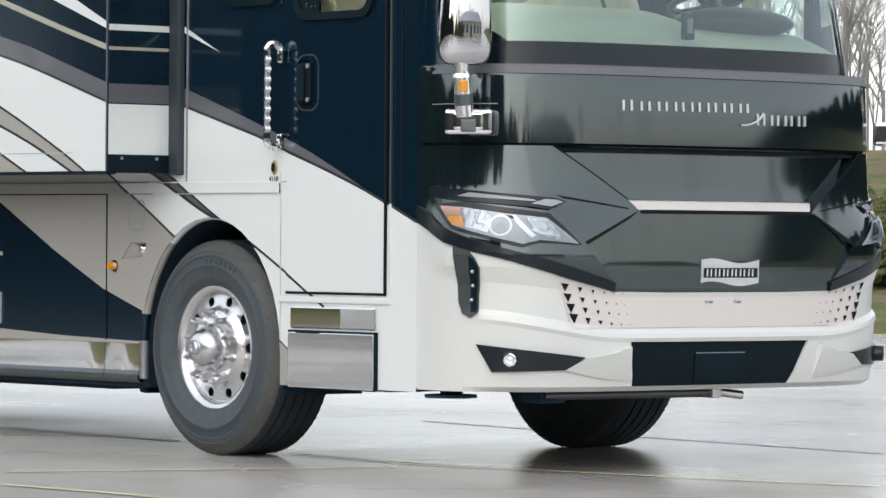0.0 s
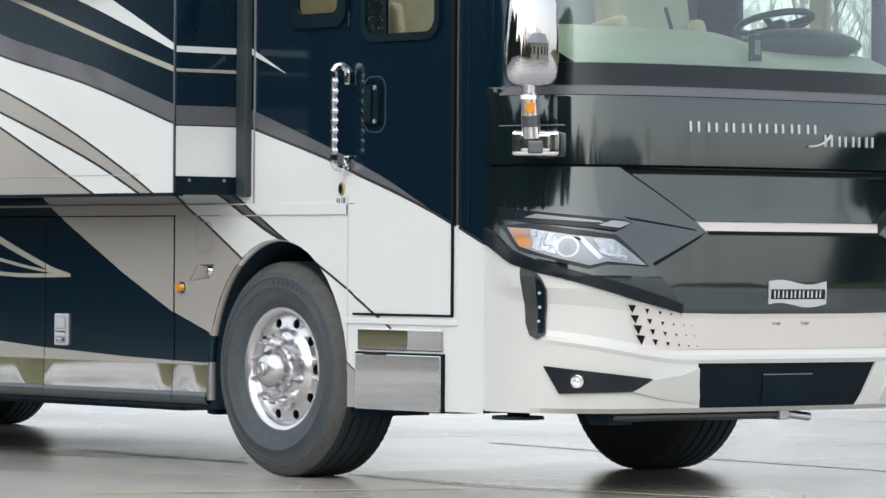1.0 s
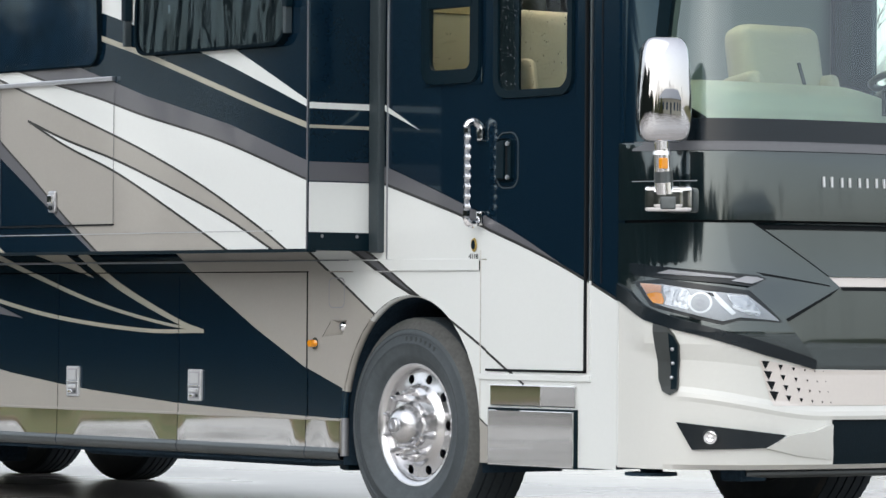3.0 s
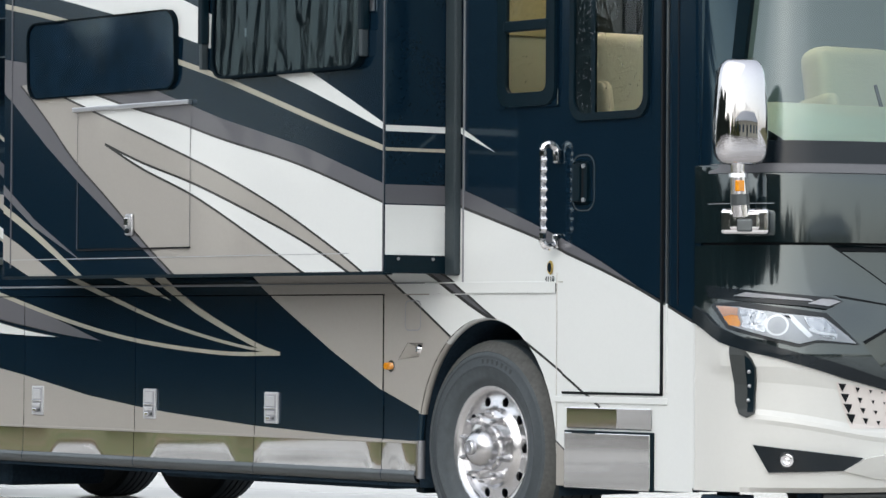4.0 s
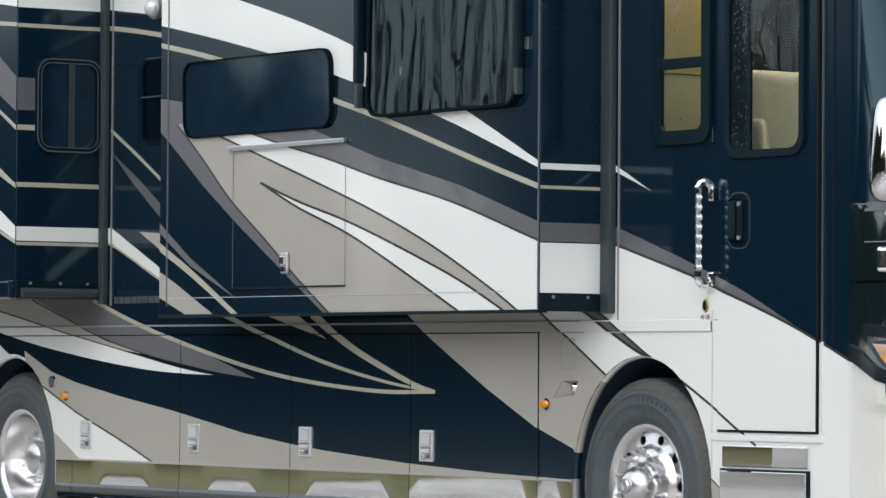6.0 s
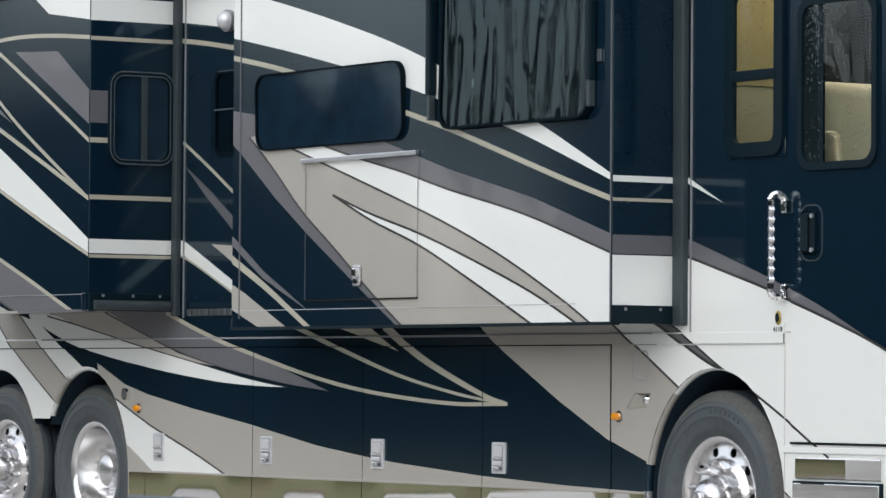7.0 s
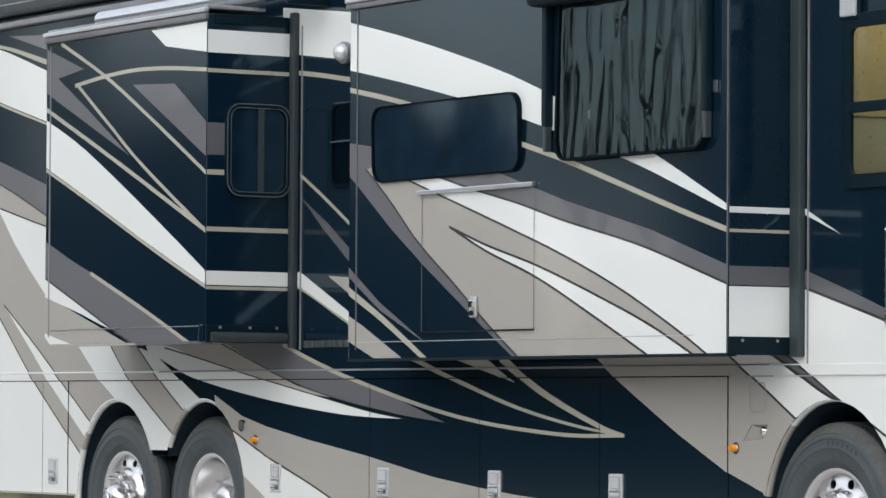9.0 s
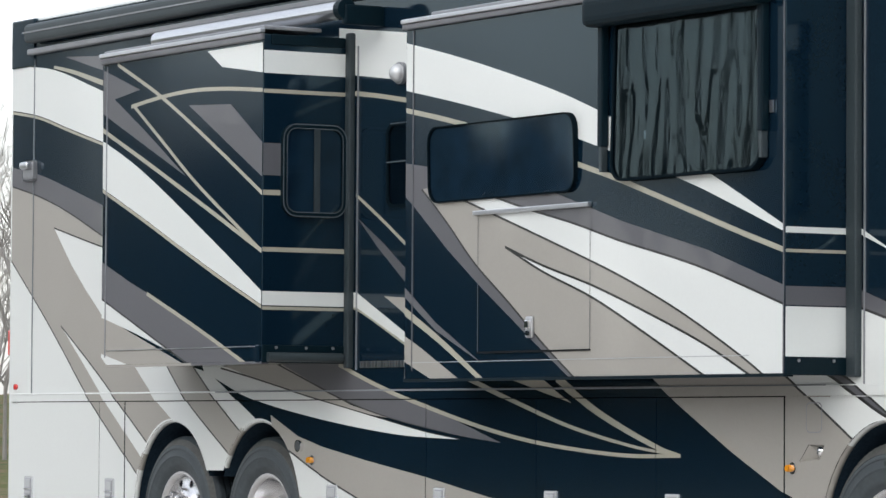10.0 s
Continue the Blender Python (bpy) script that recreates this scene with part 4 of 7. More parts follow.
cpart("slide_topper_rail", box_bm((CX0, YR - 0.035, 3.402), (CX1 + 0.02, YR - 0.001, 3.43), 0.006), ALU, "silver slide topper rail", parent=rslide)
cpart("slide_topper_lip", box_bm((CX0, YR - 0.026, 3.362), (CX1 + 0.02, YR - 0.001, 3.401), 0.008), GREY, parent=rslide)
topper = cpart("slide_topper", rod_bm((-7.25, -0.25, 3.53), (-4.90, -0.25, 3.53), 0.055, 20), ALU, "silver slide topper roller above the rear slide-out", smooth=False)
cpart("roller_end_cap", rod_bm((-4.90, -0.25, 3.53), (-4.84, -0.25, 3.53), 0.062, 20), TRIM, parent=topper)
cpart("roller_bracket", box_bm((-4.87, -0.27, 3.44), (-4.83, 0.0, 3.56), 0.015), TRIM, parent=topper)
cpart("topper_fabric", box_bm((CX0, YR, 3.425), (CX1, -0.2, 3.45), 0.008), STEEL, parent=topper)
cpart("topper_shadow_gap", box_bm((CX1 - 0.02, YR + 0.05, 3.34), (CX1 + 0.012, -0.05, 3.40), 0.004), TRIM, parent=rslide)

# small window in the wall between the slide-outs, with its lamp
framed_window(GAP_WIN, 0.07, on_side, None, DULL_GLASS, 0.02, frame=GASKET, width=0.02, surround=True, dim_tone=DIM_SLATE)
cpart("window_bar", box_bm((GAP_WIN[0] + 0.01, -0.026, 2.636), (GAP_WIN[2], -0.020, 2.643)), WINDOW_RIM)
# thin grey strip drawn for the highlight along the frame's top
cpart("window_top_highlight", box_bm((GAP_WIN[0] + 0.05, -0.0225, 2.860), (GAP_WIN[2] - 0.05, -0.0195, 2.865)), WINDOW_RIM)
x, z = [(-4.619, 3.152)][0]
bm = bmesh.new()
bmesh.ops.create_uvsphere(bm, u_segments=20, v_segments=12, radius=0.055, matrix=Matrix.Translation((x, -0.03, z)))
cpart("porch_lamp", bm, LATCH, "silver domed porch lamp", smooth=True)
cpart("porch_lamp_base", rod_bm((x, -0.03, z), (x, 0.0, z), 0.065, 20), STEEL)


# ---------------------------------------------------------------- lower side: latches, skirt, lamps
def latch(parent, x, z0=0.592, z1=0.757):
    w = 0.062
    y = -0.004
    plate = cpart("latch", box_bm((x - w, y - 0.012, z0), (x + w, y, z1), 0.011, 3), LATCH, "silver compartment latch", parent=parent)
    cpart("latch_well", box_bm((x - w * 0.76, y - 0.0135, z0 + 0.012), (x + w * 0.76, y - 0.008, z1 - 0.012), 0.004), STEEL, parent=parent)
    cpart("latch_cup", box_bm((x - w * 0.66, y - 0.017, z1 - 0.076), (x + w * 0.60, y - 0.010, z1 - 0.020), 0.005), LATCH, parent=parent)
    cpart("latch_shelf", box_bm((x - w * 0.80, y - 0.024, z1 - 0.090), (x + w * 0.80, y - 0.010, z1 - 0.081), 0.003), CHROME, parent=parent)
    cpart("latch_paddle", box_bm((x - w * 0.66, y - 0.022, z0 + 0.044), (x + w * 0.66, y - 0.010, z0 + 0.066), 0.005), LATCH, parent=parent)
    cpart("latch_button", box_bm((x - w * 0.50, y - 0.026, z0 + 0.018), (x + w * 0.10, y - 0.010, z0 + 0.038), 0.005), CHROME, parent=parent)
    cpart("latch_lock", rod_bm((x + w * 0.42, y - 0.020, z0 + 0.028), (x + w * 0.42, y - 0.008, z0 + 0.028), 0.008, 12), RAIL, parent=parent)
    return plate


for ob, x in zip(lockers, (-9.6, -8.365, -5.40, -4.157, -2.977, -1.797)):
    latch(ob, x)
    ob["label"] = "painted luggage compartment door with a chrome latch"

SKIRT_X = [(-9.762, -8.536), (-8.53, -8.05), (-5.76, -5.565), (-5.559, -4.32), (-4.314, -3.14), (-3.134, -1.961), (-1.955, -0.807), (-0.801, -0.515)]
for a, b in SKIRT_X:
    bm = bmesh.new()
    n = max(6, int((b - a) / 0.04))
    rows = []
    for k in range(n + 1):
        x = a + (b - a) * k / n
        edge = min(x - a, b - x)
        wide = 0.10 if a > -2.5 else (0.20 if a > -3.5 else 0.34)
        block = lambda e, w: max(0.0, min(1.0, (w - e) / (0.35 * w) + 0.5))
        tip = 0.0016 * max(block(b - x, wide), block(x - a, wide * 0.9 if a < -2.5 else 0.0001))
        rows.append([bm.verts.new((x, y - tip * w, z)) for y, z, w in ((0.0, 0.521, 0), (-0.010, 0.521, 0), (-0.012, 0.518, 0), (-0.012, 0.47, 0.35), (-0.012, 0.43, 0.7), (-0.012, 0.385, 1.0))])
    for p, q in zip(rows, rows[1:]):
        for j in range(5):
            bm.faces.new((p[j], p[j + 1], q[j + 1], q[j]))
    cpart("chrome_skirt", bm, SKIRT, "mirror-polished stainless skirt panel", smooth=True).data.set_sharp_from_angle(angle=radians(30))
    bm = bmesh.new()
    prof = [(-0.012, 0.385), (-0.020, 0.372), (-0.022, 0.350), (-0.012, 0.330), (0.01, 0.322), (0.06, 0.322)]
    rows = [[bm.verts.new((x, y, z)) for y, z in prof] for x in (a, b)]
    for k in range(len(prof) - 1):
        bm.faces.new((rows[0][k], rows[0][k + 1], rows[1][k + 1], rows[1][k]))
    cpart("skirt_bottom_rail", bm, RAIL, "rounded aluminium bottom rail", smooth=True)
    cpart("under_skirt", box_bm((a, 0.03, 0.303), (b, 0.05, 0.33)), DARK)
    # taupe strip drawn for the reflection along the chrome's curved top
    cpart("skirt_reflection_strip", box_bm((a, -0.016, 0.519), (b, -0.001, 0.531), 0.003), TAUPE)

for x, z, lamp in (*[(p[0], p[1], True) for p in [(-0.746, 0.902)]], *[(p[0], p[1], True) for p in [(-5.664, 0.900)]]):
    cpart("marker_lamp", rod_bm((x, -0.035, z), (x, -0.002, z), 0.017, 20, 0.022), AMBER, "amber side marker lamp")
    cpart("marker_lamp_bezel", rod_bm((x + 0.022, -0.016, z), (x + 0.022, -0.001, z), 0.030, 20), CHROME)
# recessed docking lights
for x, z in ([(-0.597, 0.977)][0], [(-5.798, 0.984)][0]):
    if x < -5:
        ringed = cpart("docking_light", rod_bm((x, -0.028, z), (x, -0.002, z), 0.036, 24), CHROME, "round docking light with a chrome ring")
        cpart("docking_light_lens", rod_bm((x, -0.032, z), (x, -0.027, z), 0.026, 20), RAIL, parent=ringed)
        continue
    scoop = bmesh.new()
    front = [scoop.verts.new((a, -0.003, b)) for a, b in DOCK]
    back = [scoop.verts.new(c) for c in ((-0.530, 0.050, 0.962), (-0.500, 0.062, 0.965), (-0.486, 0.062, 1.006), (-0.545, 0.056, 1.004))]
    for k in range(4):
        scoop.faces.new((front[k], front[(k + 1) % 4], back[(k + 1) % 4], back[k]))
    scoop.faces.new(back)
    cup = cpart("docking_light_recess", scoop, TAUPE, "taupe scooped recess of the docking light", smooth=False)
    cpart("docking_light", lathe_bm([(0.0005, -0.012), (0.020, -0.010), (0.027, -0.004), (0.030, 0.006), (0.030, 0.03)], 20), CHROME, "round chrome docking light", smooth=True, parent=cup).matrix_basis = pose(x + 0.082, 0.004, z + 0.010, 0, 0, -38)
    cpart("docking_light_lens", rod_bm((x + 0.076, -0.012, z + 0.010), (x + 0.080, -0.006, z + 0.010), 0.014, 18), RAIL, parent=cup)
# small access flap with rounded corners
fx = [(-0.615, 1.231), (-0.480, 1.079)]
(fx0, fz1), (fx1, fz0) = fx
cpart("access_flap_joint", sheet_bm(triangles(round_rect(fx0, fz0, fx1, fz1, 0.03), [round_rect(fx0 + 0.006, fz0 + 0.006, fx1 - 0.006, fz1 - 0.006, 0.026)]), on_side(0.011)), STEEL)
# grooves of the front quarter
cpart("front_groove", box_bm((0.608, -0.0085, 0.60), (0.611, 0.004, 1.36)), PALE_LINE)
cpart("door_hinge_edge", box_bm((1.425, -0.012, 1.21), (1.437, 0.0, 3.0), 0.003), RAIL)
cpart("door_hinge_edge", box_bm((1.425, -0.012, 0.80), (1.437, 0.0, 1.21), 0.003), WHITE)
cpart("nose_joint_filler", box_bm((1.612, -0.0030, 0.37), (1.628, 0.012, 1.12), 0.001, 1), WHITE)
for a, b, m in ((-0.797, -0.42, TAUPE), (-0.42, 0.605, WHITE)):
    cpart("belt_joint_filler", box_bm((a, -0.0045, 1.2545), (b, 0.006, 1.2655)), m)
cpart("corner_pillar_edge", box_bm((1.50, -0.004, 1.2), (1.506, 0.0, 3.0)), SEAM)
cpart("door_sill", box_bm((0.60, -0.014, 0.745), (1.44, 0.0, 0.775), 0.004), WHITE)
# the dark rubber in the door joints
for lo, hi in (((1.392, -0.015, 0.79), (1.404, 0.0, 2.98)), ((0.66, -0.015, 0.787), (1.404, 0.0, 0.797))):
    cpart("door_seal", box_bm(lo, hi), SEAM, parent=entry)
framed_window((0.715, 2.075, 1.305, 2.89), 0.09, on_side, entry, DOOR_GLASS, 0.024, width=0.035, surround=True)
cpart("window_sash", box_bm((0.735, -0.008, 2.10), (0.888, 0.004, 2.87)), DIM_SLATE, "dark fixed sash of the door window", parent=entry)
cpart("sash_edge", box_bm((0.889, -0.010, 2.10), (0.896, 0.004, 2.30)), LIP, parent=entry)
cpart("window_divider", box_bm((0.872, -0.014, 2.10), (0.90, 0.0, 2.87)), TRIM, parent=entry)
hx0, hz0, hx1, hz1 = 0.726, 1.648, 0.894, 1.915
cpart("handle_surround", sheet_bm(triangles(round_rect(hx0, hz0, hx1, hz1, 0.06, 8), [round_rect(hx0 + 0.006, hz0 + 0.006, hx1 - 0.006, hz1 - 0.006, 0.055, 8)]), on_side(0.0085), 0.003), SEAL, "black flush door handle", parent=entry)
cpart("handle_plate", box_bm((hx0 + 0.026, -0.024, hz0 + 0.035), (hx1 - 0.036, -0.006, hz1 - 0.032), 0.020, 4), TRIM, parent=entry)
cpart("handle_slot", box_bm((hx0 + 0.088, -0.0255, hz0 + 0.062), (hx1 - 0.062, -0.010, hz1 - 0.060), 0.006), SEAM, parent=entry)
cpart("handle_paddle", box_bm((hx0 + 0.034, -0.040, hz0 + 0.045), (hx0 + 0.088, -0.020, hz1 - 0.045), 0.010, 3), TRIM, parent=entry)
for z in (hz0 + 0.052, hz1 - 0.056):
    cpart("handle_pin", rod_bm((hx0 + 0.108, -0.032, z), (hx0 + 0.108, -0.02, z), 0.011, 12), BELT_LIP, parent=entry)
# sliding side window ahead of the seal
framed_window(SIDE_WIN, 0.08, on_side, None, DOOR_GLASS, 0.024, width=0.066, surround=True)
cpart("window_bar", box_bm((SIDE_WIN[0] + 0.05, -0.030, 2.522), (SIDE_WIN[2] - 0.05, -0.0, 2.574), 0.008), TRIM)
# chrome strips by the step
strip = bmesh.new()
cols = [[strip.verts.new((x, y, z)) for y, z in ((0.0, 0.722), (-0.013, 0.722), (-0.014, 0.719), (-0.014 + lean, 0.628), (-0.012 + lean, 0.625), (0.0, 0.625))] for x, lean in ((0.70, 0.0), (1.075, 0.0), (1.08, 0.0022), (1.33, 0.0022))]
for p, q in zip(cols, cols[1:]):
    for j in range(5):
        strip.faces.new((p[j], p[j + 1], q[j + 1], q[j]))
cpart("step_strip", strip, SKIRT, "polished stainless strip below the door")
cpart("step_cover", box_bm((0.70, -0.028, 0.345), (1.335, 0.0, 0.605), 0.004), SKIRT, "polished stainless step cover")
cpart("step_cover_seal", box_bm((0.69, -0.022, 0.34), (1.345, -0.001, 0.615), 0.004), TRIM)
cpart("step_hinge", box_bm((0.76, -0.032, 0.603), (0.93, -0.016, 0.612)), TRIM)
# grab handle: faceted clear rod between chrome posts
gx = 0.60
grab = cpart("grab_handle", rod_bm((gx, -0.085, 1.50), (gx, -0.085, 1.945), 0.013, 8), STEEL, "faceted chrome grab handle")
for k in range(8):
    z = 1.565 + k * 0.047
    bm = bmesh.new()
    for e in (-1, 1):
        bmesh.ops.create_cone(bm, cap_ends=False, segments=4, radius1=0.0215, radius2=0.010, depth=0.023, matrix=Matrix.Translation((gx, -0.085, z + e * 0.0115)) @ pose(0, 0, 0, 0 if e > 0 else 180, 0, 25))
    cpart("facet", bm, CHROME, parent=grab)


def tube_bm(points, r, segs=12, n=5):
    """A bent tube along a smooth curve."""
    c = [Vector(p) for p in spline(points, n)]
    bm = bmesh.new()
    rings = []
    for i, p in enumerate(c):
        d = (c[min(i + 1, len(c) - 1)] - c[max(i - 1, 0)]).normalized()
        q = d.to_track_quat("Z", "Y")
        rings.append([bm.verts.new(p + q @ Vector((r * math.cos(2 * math.pi * k / segs), r * math.sin(2 * math.pi * k / segs), 0))) for k in range(segs)])
    for a, b in zip(rings, rings[1:]):
        for k in range(segs):
            bm.faces.new((a[k], a[(k + 1) % segs], b[(k + 1) % segs], b[k]))
    bm.faces.new(rings[-1])
    return bm


cpart("post", tube_bm([(gx, -0.085, 1.915), (gx, -0.085, 1.948), (gx + 0.006, -0.074, 1.966), (gx + 0.014, -0.050, 1.968), (gx + 0.018, -0.024, 1.950), (gx + 0.020, -0.018, 1.925)], 0.018, 8), CHROME, parent=grab)
cpart("post", tube_bm([(gx, -0.085, 1.545), (gx, -0.085, 1.505), (gx + 0.006, -0.074, 1.486), (gx + 0.014, -0.050, 1.482), (gx + 0.018, -0.024, 1.495), (gx + 0.020, -0.018, 1.515)], 0.018, 8), CHROME, parent=grab)
for z in (1.912, 1.51):
    cpart("post_foot", box_bm((gx + 0.002, -0.034, z - 0.034), (gx + 0.040, -0.002, z + 0.034), 0.010, 3), CHROME, parent=grab)
lx0, lx1, lz0 = 0.149, 0.285, 2.983
plamp = cpart("porch_lamp", box_bm((lx0 - 0.01, -0.03, lz0 - 0.012), (lx1 + 0.01, 0.0, lz0 + 0.15), 0.012, 3), TRIM, "rectangular porch lamp beside the door")
cpart("porch_lamp_lens", box_bm((lx0 + 0.006, -0.045, lz0 + 0.004), (lx1 - 0.006, -0.025, lz0 + 0.135), 0.012, 3), LIP, parent=plamp)
# maker's oval badge and model number under it
bm = bmesh.new()
bmesh.ops.create_cone(bm, cap_ends=True, segments=24, radius1=0.034, radius2=0.030, depth=0.006, matrix=Matrix.Translation((0.561, -0.012, 1.384)) @ Matrix.Diagonal((0.62, 1, 1, 1)) @ pose(0, 0, 0, 90))
bdg = cpart("badge", bm, GOLD, "small gold oval badge")
bm = bmesh.new()
bmesh.ops.create_cone(bm, cap_ends=True, segments=24, radius1=0.024, radius2=0.022, depth=0.004, matrix=Matrix.Translation((0.561, -0.015, 1.384)) @ Matrix.Diagonal((0.62, 1, 1, 1)) @ pose(0, 0, 0, 90))
cpart("badge_centre", bm, TRIM, parent=bdg)


def lettering(body, at, size, mat, name, rot=(90, 0, 0), parent=None, label="", extrude=0.0005):
    c = bpy.data.curves.new(name, "FONT")
    c.body, c.size, c.align_x, c.align_y, c.extrude = body, size, "CENTER", "CENTER", extrude
    tmp = new(name, c)
    tmp.matrix_basis = pose(*at, *rot)
    bpy.context.view_layer.update()
    me = bpy.data.meshes.new_from_object(tmp)
    me.transform(tmp.matrix_basis)
    bpy.data.objects.remove(tmp)
    me.materials.clear()
    return cpart(name, me, mat, label, parent=parent)


lettering("4118", (0.561, -0.013, 1.328), 0.036, TRIM, "model_number", label="small dark model number 4118")
# maker's lettering low on the wall between the slide-outs, as plain bars
for k in range(8):
    (x0, z1), (x1, z0) = [(-5.085, 1.503), (-4.545, 1.451)]
    w = (x1 - x0) / 8
    cpart("letter_bar", box_bm((x0 + w * (k + 0.18), -0.014, z0 - 0.005), (x0 + w * (k + 0.4), -0.001, z0 + 0.035)), ALU, "silver letter bar")
    cpart("letter_bar", box_bm((x0 + w * (k + 0.62), -0.014, z0 - 0.005), (x0 + w * (k + 0.82), -0.001, z0 + 0.035)), ALU, "silver letter bar")
# rear side: latch, marker and tail lamp
(x, z) = [(-9.625, 2.836)][0]
cpart("rear_latch", box_bm((x - 0.09, -0.03, z - 0.07), (x + 0.09, 0.0, z + 0.07), 0.03, 3), STEEL, "grey shore power cover")
cpart("rear_latch_cap", box_bm((x - 0.06, -0.07, z + 0.01), (x + 0.06, -0.02, z + 0.06), 0.02, 3), ALU)
(x, z) = [(-9.856, 1.364)][0]
cpart("marker_lamp", rod_bm((x + 0.03, -0.018, z), (x + 0.03, 0.0, z), 0.019, 16), RED, "red side marker lamp")
cpart("tail_lamp", box_bm((REAR - 0.075, 0.01, 1.58), (REAR - 0.02, 0.14, 1.76), 0.015, 3), RED, "red tail lamp")


# ---------------------------------------------------------------- wheels
def tyre_profile(w=0.375, R=0.525, r=0.30):
    h = w / 2
    pts = [(r - 0.01, -h + 0.03), (r + 0.004, -h + 0.014), (r + 0.022, -h + 0.006), (r + 0.024, -h + 0.002), (r + 0.050, -h - 0.010), (r + 0.090, -h - 0.017), (r + 0.093, -h - 0.020), (r + 0.100, -h - 0.020), (r + 0.103, -h - 0.017), (r + 0.140, -h - 0.012), (r + 0.143, -h - 0.015), (r + 0.150, -h - 0.014), (r + 0.165, -h - 0.006), (r + 0.168, -h - 0.008), (R - 0.042, -h + 0.002), (R - 0.040, -h + 0.004), (R - 0.022, -h + 0.018), (R - 0.008, -h + 0.030), (R - 0.003, -h + 0.038)]
    n = 5
    t0, t1 = -h + 0.042, h - 0.042
    for k in range(n):
        a, b = t0 + (t1 - t0) * k / n, t0 + (t1 - t0) * (k + 1) / n
        pts += [(R, a), (R, b - 0.012), (R - 0.014, b - 0.010), (R - 0.014, b - 0.002)] if k < n - 1 else [(R, a), (R, b)]
    return pts + [(R - 0.004, h - 0.038), (R - 0.03, h - 0.02), (r + 0.1, h), (r, h - 0.02), (r - 0.01, h - 0.05)]


def ring_holes(n, r, hr, a0=0.0, squash=1.0, segs=14):
    out = []
    for k in range(n):
        a = 2 * math.pi * (k + a0) / n
        er, et = Vector((math.cos(a), math.sin(a))), Vector((-math.sin(a), math.cos(a)))
        out.append([tuple(er * r + er * (hr * math.cos(2 * math.pi * j / segs)) + et * (hr * squash * math.sin(2 * math.pi * j / segs))) for j in range(segs)])
    return out


def tyre_mesh(w):
    """A truck tyre w metres wide: sidewall rings, a worn shoulder and a grooved tread."""
    me = bpy.data.meshes.new("tyre")
    b = lathe_bm(tyre_profile(w), 144)
    shoulder = 0.0375 if w > 0.35 else 0.012
    b.verts.ensure_lookup_table()
    for i, v in enumerate(b.verts):
        rr = math.hypot(v.co.x, v.co.z)
        if (i % 144) % 2 and rr > 0.512 and abs(v.co.y) > w / 2 - 0.06:
            v.co.x, v.co.z = v.co.x * (rr - 0.003) / rr, v.co.z * (rr - 0.003) / rr
    b.to_mesh(me)
    b.free()
    for m in (TYRE, TYRE_MID, TYRE_WORN, TYRE_TREAD_SHADE):
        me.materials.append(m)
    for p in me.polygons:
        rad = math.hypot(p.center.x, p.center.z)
        # tread faces take the dark tone that holds their shade
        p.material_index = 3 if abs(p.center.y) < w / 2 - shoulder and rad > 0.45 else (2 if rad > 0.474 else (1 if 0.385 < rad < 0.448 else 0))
        p.use_smooth = True
    me.set_sharp_from_angle(angle=radians(40))
    return me


STEER_TYRE, REAR_TYRE = tyre_mesh(0.375), tyre_mesh(0.30)


def smoothed(x):
    x = min(1.0, max(0.0, x))
    return x * x * (3 - 2 * x)


def ring_cells(holes):
    """The wheel disc between the hub and the rim, in rings, with the hand holes cut out."""
    out = []
    for r0, r1 in ((0.10, 0.172), (0.172, 0.182), (0.182, 0.194), (0.194, 0.206), (0.206, 0.258)):
        for k in range(10):
            a0, a1 = 2 * math.pi * (k - 0.5) / 10, 2 * math.pi * (k + 0.5) / 10
            arc = [a0 + (a1 - a0) * j / 8 for j in range(9)]
            loop = [(r1 * math.cos(a), r1 * math.sin(a)) for a in arc] + [(r0 * math.cos(a), r0 * math.sin(a)) for a in arc[::-1]]
            out += triangles(loop, [holes[k]] if r1 > 0.25 else [])
    return out


def rim_mesh(dish):
    """dish: how deep the disc sits behind the rim's edge (metres)."""
    b = lathe_bm([(0.272, 0.16), (0.272, 0.03), (0.283, 0.012), (0.300, 0.006), (0.304, 0.0), (0.300, -0.004), (0.290, -0.003), (0.277, 0.004), (0.268, 0.012), (0.262, 0.02), (0.258, dish)], 72)
    disc = sheet_bm(ring_cells(ring_holes(10, 0.231, 0.0235)), lambda x, z, d: (x, dish - 0.026 * smoothed((0.205 - math.hypot(x, z)) / 0.03) - 0.012 * (0.258 - math.hypot(x, z)) / 0.1 + d, z), 0.018)
    me = bpy.data.meshes.new("t")
    disc.to_mesh(me)
    disc.free()
    b.from_mesh(me)
    bpy.data.meshes.remove(me)
    me = bpy.data.meshes.new("wheel_rim")
    b.to_mesh(me)
    b.free()
    for p in me.polygons:
        p.use_smooth = True
    me.set_sharp_from_angle(angle=radians(30))
    return me


RIM, DEEP_RIM = rim_mesh(0.035), rim_mesh(0.17)
RIM.materials.append(RIM_ALU)
DEEP_RIM.materials.append(RIM_ALU)


def shared(name, bm, mat, smooth=True):
    me = bpy.data.meshes.new(name)
    bm.to_mesh(me)
    bm.free()
    me.materials.append(mat)
    if smooth:
        for p in me.polygons:
            p.use_smooth = True
        me.set_sharp_from_angle(angle=radians(35))
    return me


